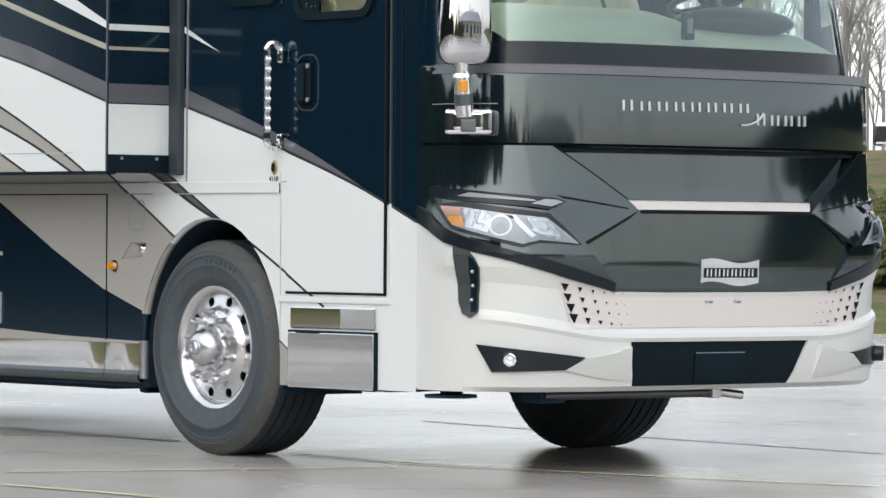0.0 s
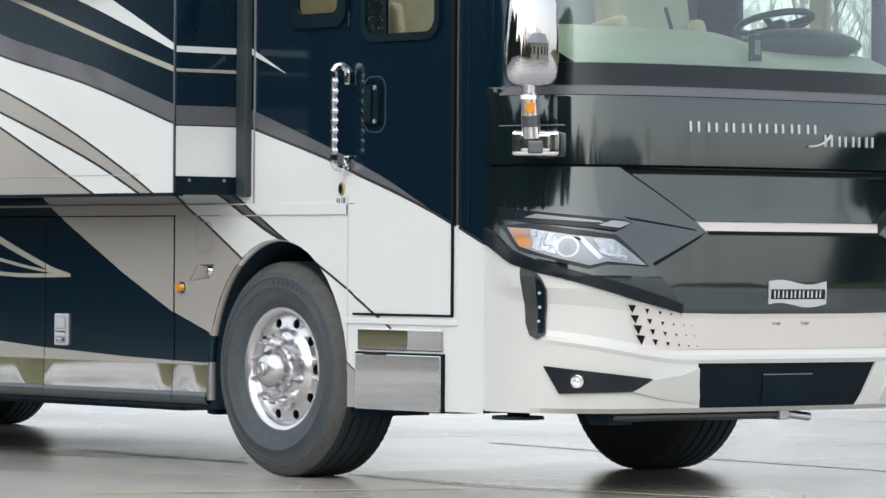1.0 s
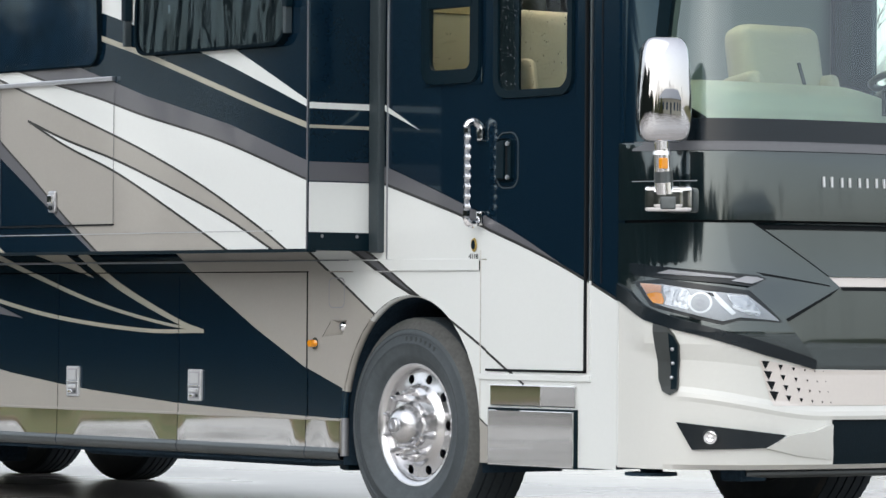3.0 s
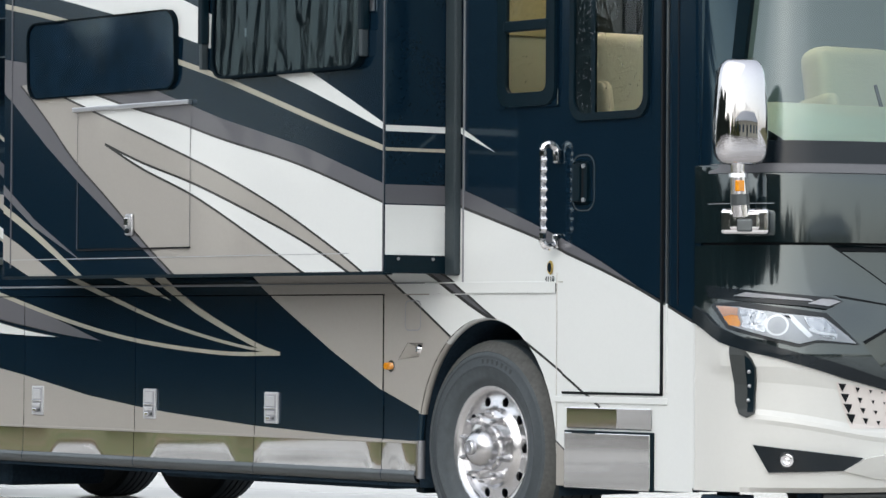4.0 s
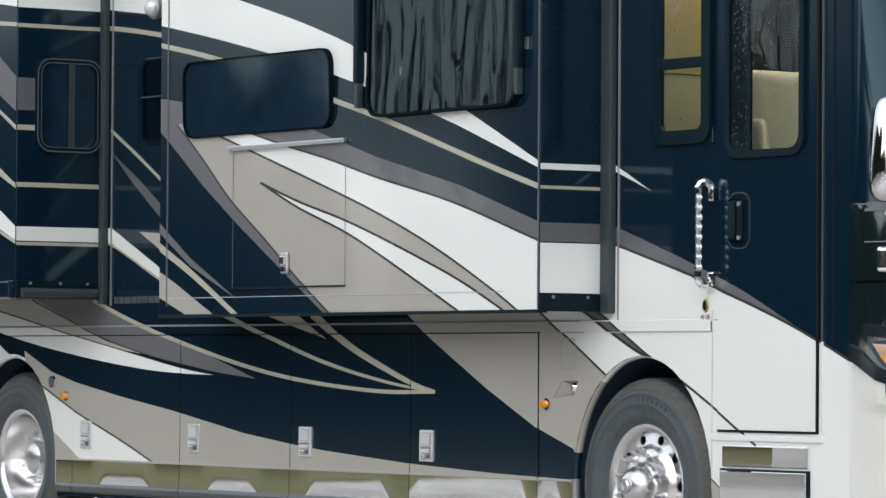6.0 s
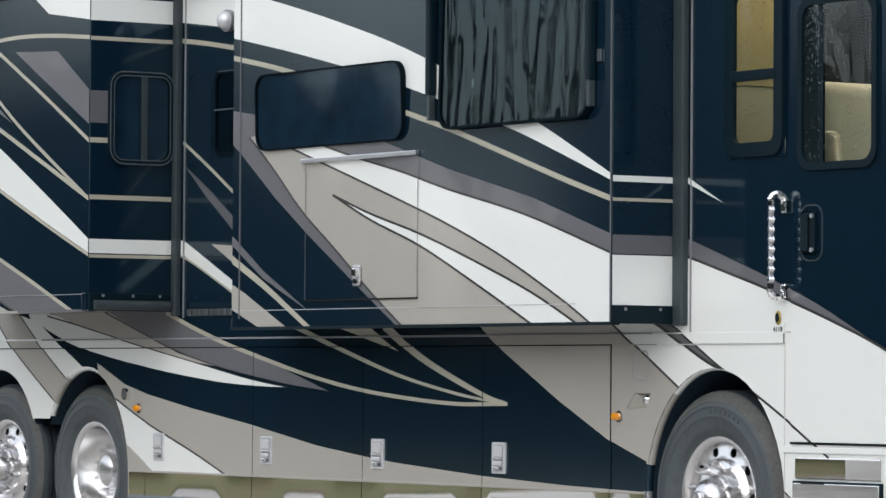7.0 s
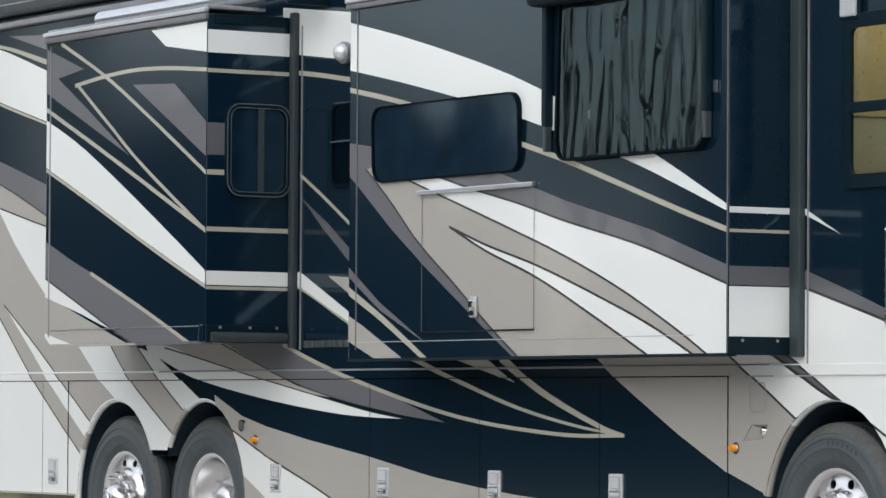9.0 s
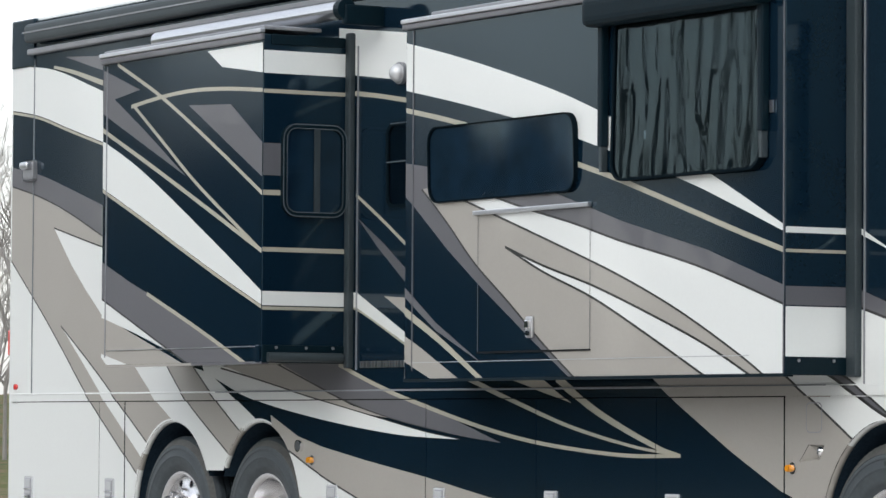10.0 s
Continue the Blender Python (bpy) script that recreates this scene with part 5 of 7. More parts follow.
NUT = shared("lug_nut", lathe_bm([(0.021, 0.0), (0.022, -0.008), (0.018, -0.012), (0.017, -0.034), (0.014, -0.064), (0.008, -0.080), (0.0005, -0.083)], 12), NUT_ALU)
HUB = shared("hub_cap", lathe_bm([(0.118, 0.03), (0.117, -0.014), (0.112, -0.026), (0.104, -0.032), (0.100, -0.052), (0.090, -0.086), (0.070, -0.110), (0.044, -0.121), (0.0005, -0.124)], 40), NUT_ALU)
HUB_KNOB = shared("hub_knob", lathe_bm([(0.036, -0.12), (0.036, -0.135), (0.030, -0.142), (0.018, -0.142), (0.016, -0.134), (0.0005, -0.134)], 24), ALU)
REAR_HUB = shared("hub_cap", lathe_bm([(0.112, 0.20), (0.106, 0.11), (0.098, 0.072), (0.078, 0.056), (0.040, 0.050), (0.0005, 0.049)], 40), NUT_ALU)
BOWL = shared("rim_bowl", lathe_bm([(0.262, 0.015), (0.252, 0.05), (0.225, 0.11), (0.19, 0.15), (0.165, 0.165)], 64), RIM_ALU)
WELL = shared("wheel_well_disc", lathe_bm([(0.26, 0.15), (0.0005, 0.15)], 32), DARK)


def wheel(x, y, deep=False, far=False):
    m = Matrix.Translation((x, y, 0.513)) @ (pose(0, 0, 0, 0, 0, 180) if far else Matrix())
    w = cpart("wheel", DEEP_RIM if deep else RIM, CHROME, "polished aluminium truck wheel with round hand holes")
    w.matrix_basis = m
    rear = x < -1
    tyre = part("tyre", REAR_TYRE if rear else STEER_TYRE, TYRE, w, "weathered black tyre")
    tyre.matrix_basis = Matrix.Translation((0, 0.1285 if rear else 0.166, 0))
    part("wheel_back", WELL, DARK, w)
    if deep:
        part("hub_cap", REAR_HUB, CHROME, w)
        part("rim_bowl", BOWL, CHROME, w, "polished dished bowl of the wheel")
        hub_r, y0 = 0.155, 0.155
    else:
        part("hub_cap", HUB, CHROME, w)
        part("hub_knob", HUB_KNOB, ALU, w)
        hub_r, y0 = 0.158, 0.004
    for k in range(10):
        a = 2 * math.pi * (k + 0.5) / 10
        n = part("lug_nut", NUT, CHROME, w)
        n.matrix_basis = Matrix.Translation((hub_r * math.cos(a), y0, hub_r * math.sin(a)))
    return w


front_wheel = wheel(0.014, 0.058)
wheel(-6.315, 0.058, deep=True)
wheel(-7.47, 0.058)
for x, y in ((0.38, WIDTH - 0.20), (-6.02, WIDTH - 0.058), (-7.17, WIDTH - 0.058)):
    wheel(x, y, far=True)
# unreadable moulded writing on the sidewall, as bars
for k in range(7):
    a = radians(62 + k * 5.2)
    o = part("sidewall_letter", box_bm((-0.008, -0.0015, -0.014), (0.008, 0.0015, 0.014), 0.001, 1), TYRE_DARK, front_wheel)
    o.matrix_basis = Matrix.Translation((0.419 * math.cos(a), -0.0362, 0.419 * math.sin(a))) @ pose(0, 0, 0, 0, 90 - math.degrees(a), 0)

# ---------------------------------------------------------------- under the coach
cpart("front_axle", rod_bm((0.0, 0.3, 0.50), (0.0, 2.25, 0.50), 0.07, 14), DARK)
cpart("rear_axle", rod_bm((-6.315, 0.3, 0.52), (-6.315, 2.25, 0.52), 0.10, 14), DARK)
jack = cpart("levelling_jack", rod_bm((1.72, 0.12, 0.325), (1.72, 0.12, 0.34), 0.12, 24), DARK, "black levelling jack pad")
cpart("jack_leg", rod_bm((1.72, 0.12, 0.34), (1.72, 0.12, 0.60), 0.05, 14), DARK, parent=jack)
cpart("jack_spring", rod_bm((1.68, 0.2, 0.34), (1.68, 0.2, 0.60), 0.02, 10), STEEL, parent=jack)
tow = cpart("tow_bracket", rod_bm((1.98, 0.45, 0.342), (2.05, 1.45, 0.342), 0.028, 12), RAIL, "grey tow bracket tube under the bumper")
cpart("tow_bracket_end", rod_bm((2.05, 1.45, 0.342), (2.10, 1.60, 0.322), 0.02, 10), ALU, parent=tow)
cpart("tow_bracket_fork", box_bm((2.02, 1.42, 0.31), (2.09, 1.48, 0.38), 0.008), ALU, parent=tow)
cpart("tow_hook", box_bm((1.85, 0.42, 0.30), (2.0, 0.58, 0.36), 0.015), DARK)
cpart("cross_member", box_bm((1.7, 0.3, 0.36), (2.0, 2.2, 0.46), 0.02), DARK)
cpart("mud_flap", box_bm((-0.62, 0.06, 0.27), (-0.54, 0.36, 0.42), 0.02), TRIM, "black rubber mud flap")
cpart("side_tank", box_bm((-1.35, 0.15, 0.285), (-0.55, 0.9, 0.40), 0.03), DARK)
cpart("side_tank", box_bm((-3.1, 0.15, 0.275), (-0.95, 0.6, 0.36), 0.03), DARK)
cpart("side_tank", box_bm((-5.6, 0.2, 0.29), (-3.4, 0.9, 0.42), 0.03), DARK)
cpart("air_dam", box_bm((0.66, 0.10, 0.335), (1.30, 0.5, 0.36), 0.01), DARK)
cpart("holding_tank", box_bm((-5.80, 0.28, 0.16), (-4.96, 0.95, 0.50), 0.05, 3), DARK, "dark holding tank under the floor")


# ---------------------------------------------------------------- front cap: a rounded nose, laid out by girth (s) and height (z)
NOSE, POWER, HALF = 0.70, 3.1, 1.275
PLAN = []
for k in range(801):
    u = HALF * math.sin(k / 800 * math.pi / 2)
    PLAN.append((u, SEAM_X + NOSE * max(0.0, 1 - (u / HALF) ** POWER) ** (1 / POWER)))
GIRTH = np.concatenate([[0.0], np.cumsum([math.hypot(b[0] - a[0], b[1] - a[1]) for a, b in zip(PLAN, PLAN[1:])])])
PU, PX = np.array([p[0] for p in PLAN]), np.array([p[1] for p in PLAN])
S_END = float(GIRTH[-1])
PROFILE = [(0.36, -0.05), (0.385, -0.01), (0.44, 0.004), (0.585, 0.014), (0.605, 0.022), (0.625, 0.018), (0.65, 0.0), (0.79, 0.006), (0.90, 0.032), (0.98, 0.036), (1.06, 0.03), (1.20, 0.016), (1.30, 0.008), (1.476, 0.0), (1.484, 0.0), (1.62, 0.0), (1.80, -0.008), (1.832, -0.016), (1.842, -0.03), (3.9, -0.03)]


def profile(z):
    return float(np.interp(z, [p[0] for p in PROFILE], [p[1] for p in PROFILE]))


def smooth(x):
    x = min(1.0, max(0.0, x))
    return x * x * (3 - 2 * x)


def climb(s, z):
    """How far the bumper's crease has climbed at girth s."""
    return 0.09 * smooth((abs(s) - 0.63) / 0.75) * min(1.0, max(0.0, (z - 0.40) / 0.18)) * min(1.0, max(0.0, (0.98 - z) / 0.16))


def lowered(s, z):
    """Height as it would be with a level crease."""
    return z - climb(s, z)


def lifted(s, zl):
    z = zl
    for _ in range(12):
        z = zl + climb(s, z)
    return z


def swept(s, z):
    """The nose's profile: it fades into the side, and swells at the corners."""
    a = abs(s)
    edge = 1.45 + (S_END - 1.45) * smooth((z - 0.78) / 0.2)
    swell = 0.028 * smooth((a - 0.65) / 0.4) * smooth((S_END - a) / 0.35) * smooth((1.24 - z) / 0.15)
    return profile(lowered(s, z)) * smooth((edge - a) / 0.28) + swell


def nose(s, z, out):
    """The place on the nose at girth s and height z, out metres proud of it."""
    a = min(abs(s), S_END)
    u, x = float(np.interp(a, GIRTH, PU)), float(np.interp(a, GIRTH, PX))
    e = 0.01
    u2, x2 = float(np.interp(min(a + e, S_END), GIRTH, PU)), float(np.interp(min(a + e, S_END), GIRTH, PX))
    u1, x1 = float(np.interp(max(a - e, 0), GIRTH, PU)), float(np.interp(max(a - e, 0), GIRTH, PX))
    d = Vector((x2 - x1, u2 - u1)).normalized()
    n = Vector((d.y, -d.x))
    return (x + n.x * out, HALF + math.copysign(u * (1.024 if s > 0 else 1.0) + n.y * out, s), z)


def cap_place(extra=0.0, shape=None):
    def place(s, z, d):
        base = shape(s, z) if shape else swept(s, z)
        return nose(s, z, base + extra - d)
    return place


def grid_windows(z_list, s0=-1.7, s1=1.7, ds=0.045):
    n = int(round((s1 - s0) / ds))
    cols = [s0 + (s1 - s0) * k / n for k in range(n + 1)]
    return [rect(a, z0, b, z1) for a, b in zip(cols, cols[1:]) for z0, z1 in zip(z_list, z_list[1:])]


ZS = sorted({p[0] for p in PROFILE if p[0] < 1.9} | {round(0.56 + 0.0125 * k, 4) for k in range(24)})
CELLS = grid_windows(ZS)


def cap_part(name, poly, mat, out=0.0, holes=(), label="", shape=None, thick=0.0, parent=None, cells=None, conv=False):
    tris = [poly] if conv else triangles(poly)
    lo, hi = min(p[1] for p in poly), max(p[1] for p in poly)
    sl, sh = min(p[0] for p in poly), max(p[0] for p in poly)
    win = [c for c in (cells or CELLS) if c[0][1] < hi and c[2][1] > lo and c[0][0] < sh and c[2][0] > sl]
    bm = sheet_bm(cut(tris, win, holes), cap_place(out, shape), thick)
    ob = cpart(name, bm, mat, label, parent=parent)
    for p in ob.data.polygons:
        p.use_smooth = True
    ob.data.set_sharp_from_angle(angle=radians(14))
    return ob


def mirror_pts(pts):
    return [(-s, z) for s, z in pts][::-1]


E1 = S_END - 0.001
EDGE = [(-E1, 1.13), (-1.472, 1.038), (-1.321, 0.991), (-1.189, 0.960), (-0.927, 0.876), (-0.681, 0.817), (0.0, 0.806)]
EDGE = EDGE + mirror_pts(EDGE)[1:]
V_TOP = [(-0.986, 1.475), (-0.607, 1.235), (0.607, 1.235), (0.986, 1.475)]
V_STRIP = [(-0.607, 1.235), (-0.543, 1.183), (0.543, 1.183), (0.607, 1.235)]
V_LOW = [(-0.543, 1.183), (-0.845, 1.032), (-0.665, 0.83), (0.665, 0.83), (0.845, 1.032), (0.543, 1.183)]
GRILLE = [(-0.585, 0.588), (-0.562, 0.384), (0.42, 0.384), (0.534, 0.584)]
MID = [(-0.968, 0.86), (-0.898, 0.652), (0.898, 0.652), (0.968, 0.86), (0.665, 0.812), (-0.665, 0.812)]

dense = [(a[0] + (b[0] - a[0]) * k / 6, a[1] + (b[1] - a[1]) * k / 6) for a, b in zip(EDGE, EDGE[1:]) for k in range(6)] + EDGE[-1:]
low_edge = [(q, lowered(q, z)) for q, z in dense]
bm = sheet_bm(cut(triangles([(-E1, 0.362)] + low_edge + [(E1, 0.362)]), [c for c in CELLS if c[0][1] < 1.14], [GRILLE]), lambda q, zl, d: nose(q, lifted(q, zl), swept(q, lifted(q, zl)) - d), 0.04)
bumper = cpart("bumper", bm, NOSE_WHITE, "white front bumper and nose", smooth=True)
bumper.data.set_sharp_from_angle(angle=radians(14))
cap_part("nose_panel", EDGE[::-1] + [(-E1, 1.474), (E1, 1.474)], FRONT_BLACK, 0.0, [V_TOP, V_STRIP, V_LOW], "gloss black faceted nose panel", thick=0.05)
cap_part("bonnet_panel", rect(-E1, 1.486, E1, 1.838), FRONT_BLACK, 0.0, (), "gloss black bonnet panel", thick=0.05)
cap_part("nose_joint", rect(-E1, 1.45, E1, 1.51), SEAM, -0.02)
RECESS = lambda s, z: profile(z) - 0.05 * min(1.0, max(0.0, (1.475 - z) / 0.03)) - 0.004 * (1.475 - z)
cap_part("upper_facet", V_TOP, FRONT_BLACK, 0.0, (), "recessed gloss black facet", shape=RECESS, cells=grid_windows([1.23, 1.28, 1.33, 1.38, 1.43, 1.445, 1.46, 1.476]))
STEP = lambda s, z: -0.045 + 0.055 * (1.235 - z) / 0.052
cap_part("trim_strip", V_STRIP, CREAM, 0.0, (), "white trim strip across the nose", shape=STEP)
LOW = lambda s, z: 0.016 + 0.007 * min(1.0, (1.183 - z) / 0.25) - 0.006 * max(0.0, (0.93 - z) / 0.1)
cap_part("lower_facet", V_LOW, FRONT_BLACK, 0.0, (), "gloss black lower nose facet", shape=LOW, thick=0.03, cells=grid_windows([0.82, 0.85, 0.88, 0.905, 0.93, 0.96, 1.0, 1.05, 1.1, 1.15, 1.19]))
# dark strip drawn for the shade beneath the trim strip
cap_part("shadow_groove", [(-0.55, 1.190), (0.55, 1.190), (0.53, 1.172), (-0.53, 1.172)], SEAM, 0.002, shape=lambda s, z: LOW(s, min(z, 1.183)) + 0.002)
for sg in (1, -1):
    f = (lambda p: p) if sg == 1 else mirror_pts
    lab = "dark line painted for the shade in a nose crease"
    # flat dark ribbons paint the creases' shade onto the panel
    cap_part("crease", f([(-0.985, 1.243), (-0.60, 1.190), (-0.613, 1.198), (-0.97, 1.252)]), SEAM, 0.002, label=lab)
    cap_part("crease", f([(-0.835, 1.030), (-0.60, 1.150), (-0.545, 1.188), (-0.60, 1.162), (-0.845, 1.043)]), SEAM, 0.002, label=lab)
    cap_part("lower_lip", f([(-E1, 1.128), (-1.472, 1.036), (-1.189, 0.958), (-0.927, 0.874), (-0.681, 0.815), (-0.681, 0.857), (-1.0, 0.955), (-1.30, 1.04), (-1.50, 1.11), (-1.60, 1.165), (-E1, 1.2)]), PLASTIC, 0.012, label="black lower lip of the nose", thick=0.014)
    cap_part("brow", f([(-1.598, 1.292), (-0.971, 1.238), (-0.93, 1.222), (-1.01, 1.188), (-1.10, 1.20), (-1.582, 1.238)]), PLASTIC, 0.012, label="gloss black brow above the headlight", thick=0.015)
    cap_part("brow_insert", f([(-1.36, 1.262), (-1.08, 1.232), (-1.06, 1.222), (-1.42, 1.245)]), STEEL, 0.018, label="grey insert in the brow")
    cap_part("brow_insert", f([(-1.03, 1.234), (-0.975, 1.230), (-0.945, 1.221), (-1.0, 1.200), (-1.09, 1.212)]), STEEL, 0.018)
    # headlight
    shell = [(-1.555, 1.208), (-1.381, 1.220), (-1.173, 1.191), (-1.012, 1.169), (-0.868, 1.028), (-0.979, 1.035), (-1.057, 1.037), (-1.127, 1.016), (-1.226, 1.040), (-1.318, 1.068), (-1.426, 1.095)]
    inner = [(-1.507, 1.200), (-1.385, 1.195), (-1.182, 1.165), (-1.026, 1.149), (-0.885, 1.033), (-0.978, 1.042), (-1.057, 1.049), (-1.127, 1.031), (-1.226, 1.056), (-1.319, 1.083), (-1.414, 1.113)]
    lampo = cap_part("headlight", f(shell), PLASTIC, 0.014, label="clear headlight with projector and amber corner", thick=0.02)
    # far lamp's reflector is paler: the light it catches is put into the colour
    cap_part("reflector", f(inner), SMOKE if sg == 1 else LIP, 0.017, parent=lampo)
    cap_part("amber_corner", f([(-1.456, 1.151), (-1.412, 1.161), (-1.380, 1.156), (-1.361, 1.121), (-1.367, 1.105), (-1.414, 1.113)]), AMBER, 0.021, parent=lampo, label="amber turn signal")
    cap_part("side_lamp", f([(-1.507, 1.200), (-1.438, 1.197), (-1.387, 1.190), (-1.383, 1.159), (-1.413, 1.164), (-1.457, 1.154)]), SALMON, 0.021, parent=lampo, label="pale orange side lamp")
    cap_part("side_reflector", f([(-1.379, 1.190), (-1.318, 1.185), (-1.268, 1.172), (-1.252, 1.142), (-1.260, 1.081), (-1.359, 1.105), (-1.354, 1.126), (-1.370, 1.156)]), FACETED, 0.021, parent=lampo)
    cap_part("beam_reflector", f([(-1.111, 1.150), (-1.026, 1.144), (-0.987, 1.098), (-0.973, 1.068), (-0.983, 1.050), (-1.027, 1.060), (-1.073, 1.087), (-1.095, 1.118)]), FACETED, 0.021, parent=lampo)
    cap_part("reflector_blade", f([(-1.179, 1.160), (-1.157, 1.160), (-1.075, 1.069), (-1.091, 1.057), (-1.130, 1.097)]), SATIN, 0.023, parent=lampo)
    cap_part("reflector_blade", f([(-1.091, 1.105), (-1.050, 1.087), (-0.973, 1.075), (-0.978, 1.055), (-0.988, 1.068), (-1.055, 1.075), (-1.089, 1.090)]), SATIN, 0.024, parent=lampo)
    cap_part("reflector_notch", f([(-1.195, 1.160), (-1.168, 1.158), (-1.159, 1.142), (-1.177, 1.147)]), SEAM, 0.024, parent=lampo)
    (cs, cz), (es, ez) = [(-1.214, 1.114), (-1.216, 1.162)]
    for rr, r1, mt, o in ((1.0, 0.82, SATIN, 0.027), (0.82, 0.0, SMOKE, 0.024), (0.36, 0.0, STEEL, 0.026)):
        rad = (ez - cz) * rr
        outer = [(cs + rad * 0.95 * math.cos(k * math.pi / 12), cz + rad * math.sin(k * math.pi / 12)) for k in range(24)]
        if r1:
            inn = [(cs + (q - cs) * r1 / rr, cz + (w - cz) * r1 / rr) for q, w in outer]
            pol = triangles(outer, [inn])
            if sg == -1:
                pol = [[(-q, w) for q, w in p] for p in pol]
            cpart("projector_ring", sheet_bm(pol, cap_place(o), 0.01), mt, parent=lampo)
        else:
            cap_part("projector_lens", f(outer), mt, o, parent=lampo)
    lens = cap_part("lens", f(inner), LENS, 0.032, parent=lampo, label="clear lens")
    lens.visible_shadow = False
    # side vent, fog lamp pod
    # two dark greys paint the vent's lighter lit face and its shaded wall
    cap_part("side_vent", f([(-1.414, 1.018), (-1.351, 1.010), (-1.318, 0.968), (-1.298, 0.922), (-1.309, 0.800), (-1.311, 0.718), (-1.346, 0.697), (-1.383, 0.714), (-1.404, 0.767)]), BINNACLE, 0.011, label="black side vent in the bumper", thick=0.014)
    cap_part("side_vent_shaded_strip", f([(-1.341, 0.977), (-1.320, 0.960), (-1.303, 0.922), (-1.314, 0.799), (-1.316, 0.723), (-1.342, 0.723)]), TRIM, 0.014)
    for rs, z in [(-1.326, 0.904), (-1.331, 0.840), (-1.337, 0.776)]:
        cx, cy, cz = nose(rs * sg, z, swept(rs, z) + 0.016)
        bm = bmesh.new()
        bmesh.ops.create_uvsphere(bm, u_segments=10, v_segments=6, radius=0.009, matrix=Matrix.Translation((cx, cy, cz)))
        cpart("rivet", bm, ALU, smooth=True)
    cap_part("fog_lamp_pod", f([(-1.317, 0.577), (-1.10, 0.552), (-0.835, 0.520), (-0.911, 0.463), (-1.25, 0.453)]), PLASTIC, 0.014, label="black fog lamp pod", thick=0.012)
    c0, n1 = Vector(nose(-1.173 * sg, 0.510, swept(-1.173, 0.51) + 0.010)), Vector(nose(-1.173 * sg, 0.510, swept(-1.173, 0.51) + 0.036))
    fog = cpart("fog_lamp", rod_bm(c0, n1, 0.038, 24), PLASTIC, "round clear fog lamp")
    cpart("fog_lamp_ring", lathe_bm([(0.038, 0.0), (0.038, 0.014), (0.034, 0.019), (0.030, 0.018), (0.029, 0.0)], 24, "z"), PLASTIC, parent=fog, smooth=True).matrix_basis = Matrix.Translation(n1) @ (n1 - c0).to_track_quat("Z", "Y").to_matrix().to_4x4()
    bowl = cpart("fog_lamp_bowl", lathe_bm([(0.029, 0.002), (0.025, -0.006), (0.014, -0.013), (0.007, -0.014), (0.006, -0.004), (0.0005, -0.002)], 24, "z"), CHROME, parent=fog, smooth=True)
    bowl.matrix_basis = Matrix.Translation(n1 + (n1 - c0).normalized() * 0.0155) @ (n1 - c0).to_track_quat("Z", "Y").to_matrix().to_4x4()
    # rows of triangular perforations
    for row in range(4):
        for col in range(6):
            size = (0.038, 0.024, 0.017, 0.011, 0.008, 0.006)[col] * (1 + 0.08 * row)
            s0 = -0.94 + 0.075 * col - 0.007 * col * (col - 1) / 2 + 0.016 * row
            z0 = 0.836 - 0.047 * row - 0.012 * col + 0.0012 * col * col
            cap_part("perforation", f([(s0 - size / 2, z0 + size / 2), (s0 + size / 2, z0 + size * 0.42), (s0 + size * 0.12, z0 - size / 2)]), SEAM, 0.006)
    # lower bumper crease: a wedge that runs from the fog lamp to the grille
    cap_part("bumper_wedge", f([(-0.933, 0.462), (-0.829, 0.518), (-0.695, 0.537), (-0.602, 0.567), (-0.576, 0.403), (-0.764, 0.425)]), NOSE_WHITE, 0.0, thick=0.045, shape=lambda s, z: swept(s, z) + 0.003 + 0.034 * smooth((z - 0.39) / 0.16))
cap_part("centre_panel", MID, CREAM, 0.001, (), "pearl white perforated centre panel", shape=lambda s, z: swept(s, z) + 0.002)
cap_part("bumper_grille", GRILLE, MESH_BLACK, -0.012, (), "black lower bumper grille")
plate = cap_part("plate_recess", rect(-0.19, 0.40, 0.12, 0.534), TRIM, -0.006, (), "empty number plate recess", thick=0.006)
cap_part("plate_recess_edge", rect(-0.19, 0.531, 0.12, 0.535), STEEL, -0.004)
for s in (-0.13, 0.05):
    c0 = Vector(nose(s, 0.772, 0.002))
    cpart("screw", rod_bm(c0, c0 + Vector((0.014, 0, -0.002)), 0.008, 10), ALU)
    cpart("screw", rod_bm(c0 + Vector((0.004, 0.01, -0.004)), c0 + Vector((0.006, 0.04, -0.004)), 0.006, 8), STEEL)
for sg in (1, -1):
    f = (lambda p: p) if sg == 1 else mirror_pts
    # dark ribbon on the facet's border, the crease's shade as colour
    cap_part("facet_shade_line", f([(-0.990, 1.474), (-0.978, 1.474), (-0.603, 1.236), (-0.612, 1.236)]), SEAM, 0.0015, label="dark line painted for the shade in a nose crease")
# maker's emblem: a waving flag as a plain chrome shape with a dark panel and plain bars
wave = [(-0.178 + 0.362 * k / 12, 0.958 + 0.011 * math.sin(2 * math.pi * (k / 12) + 0.4)) for k in range(13)]
wave += [(-0.178 + 0.362 * k / 12, 0.852 + 0.011 * math.sin(2 * math.pi * (k / 12) + 0.4)) for k in range(12, -1, -1)]
emblem = cap_part("emblem", wave, LATCH, 0.008, (), "chrome flag-shaped maker's emblem", shape=LOW, thick=0.01)
cap_part("emblem_field", rect(-0.168, 0.880, 0.174, 0.925), PLASTIC, 0.0095, shape=LOW, parent=emblem)
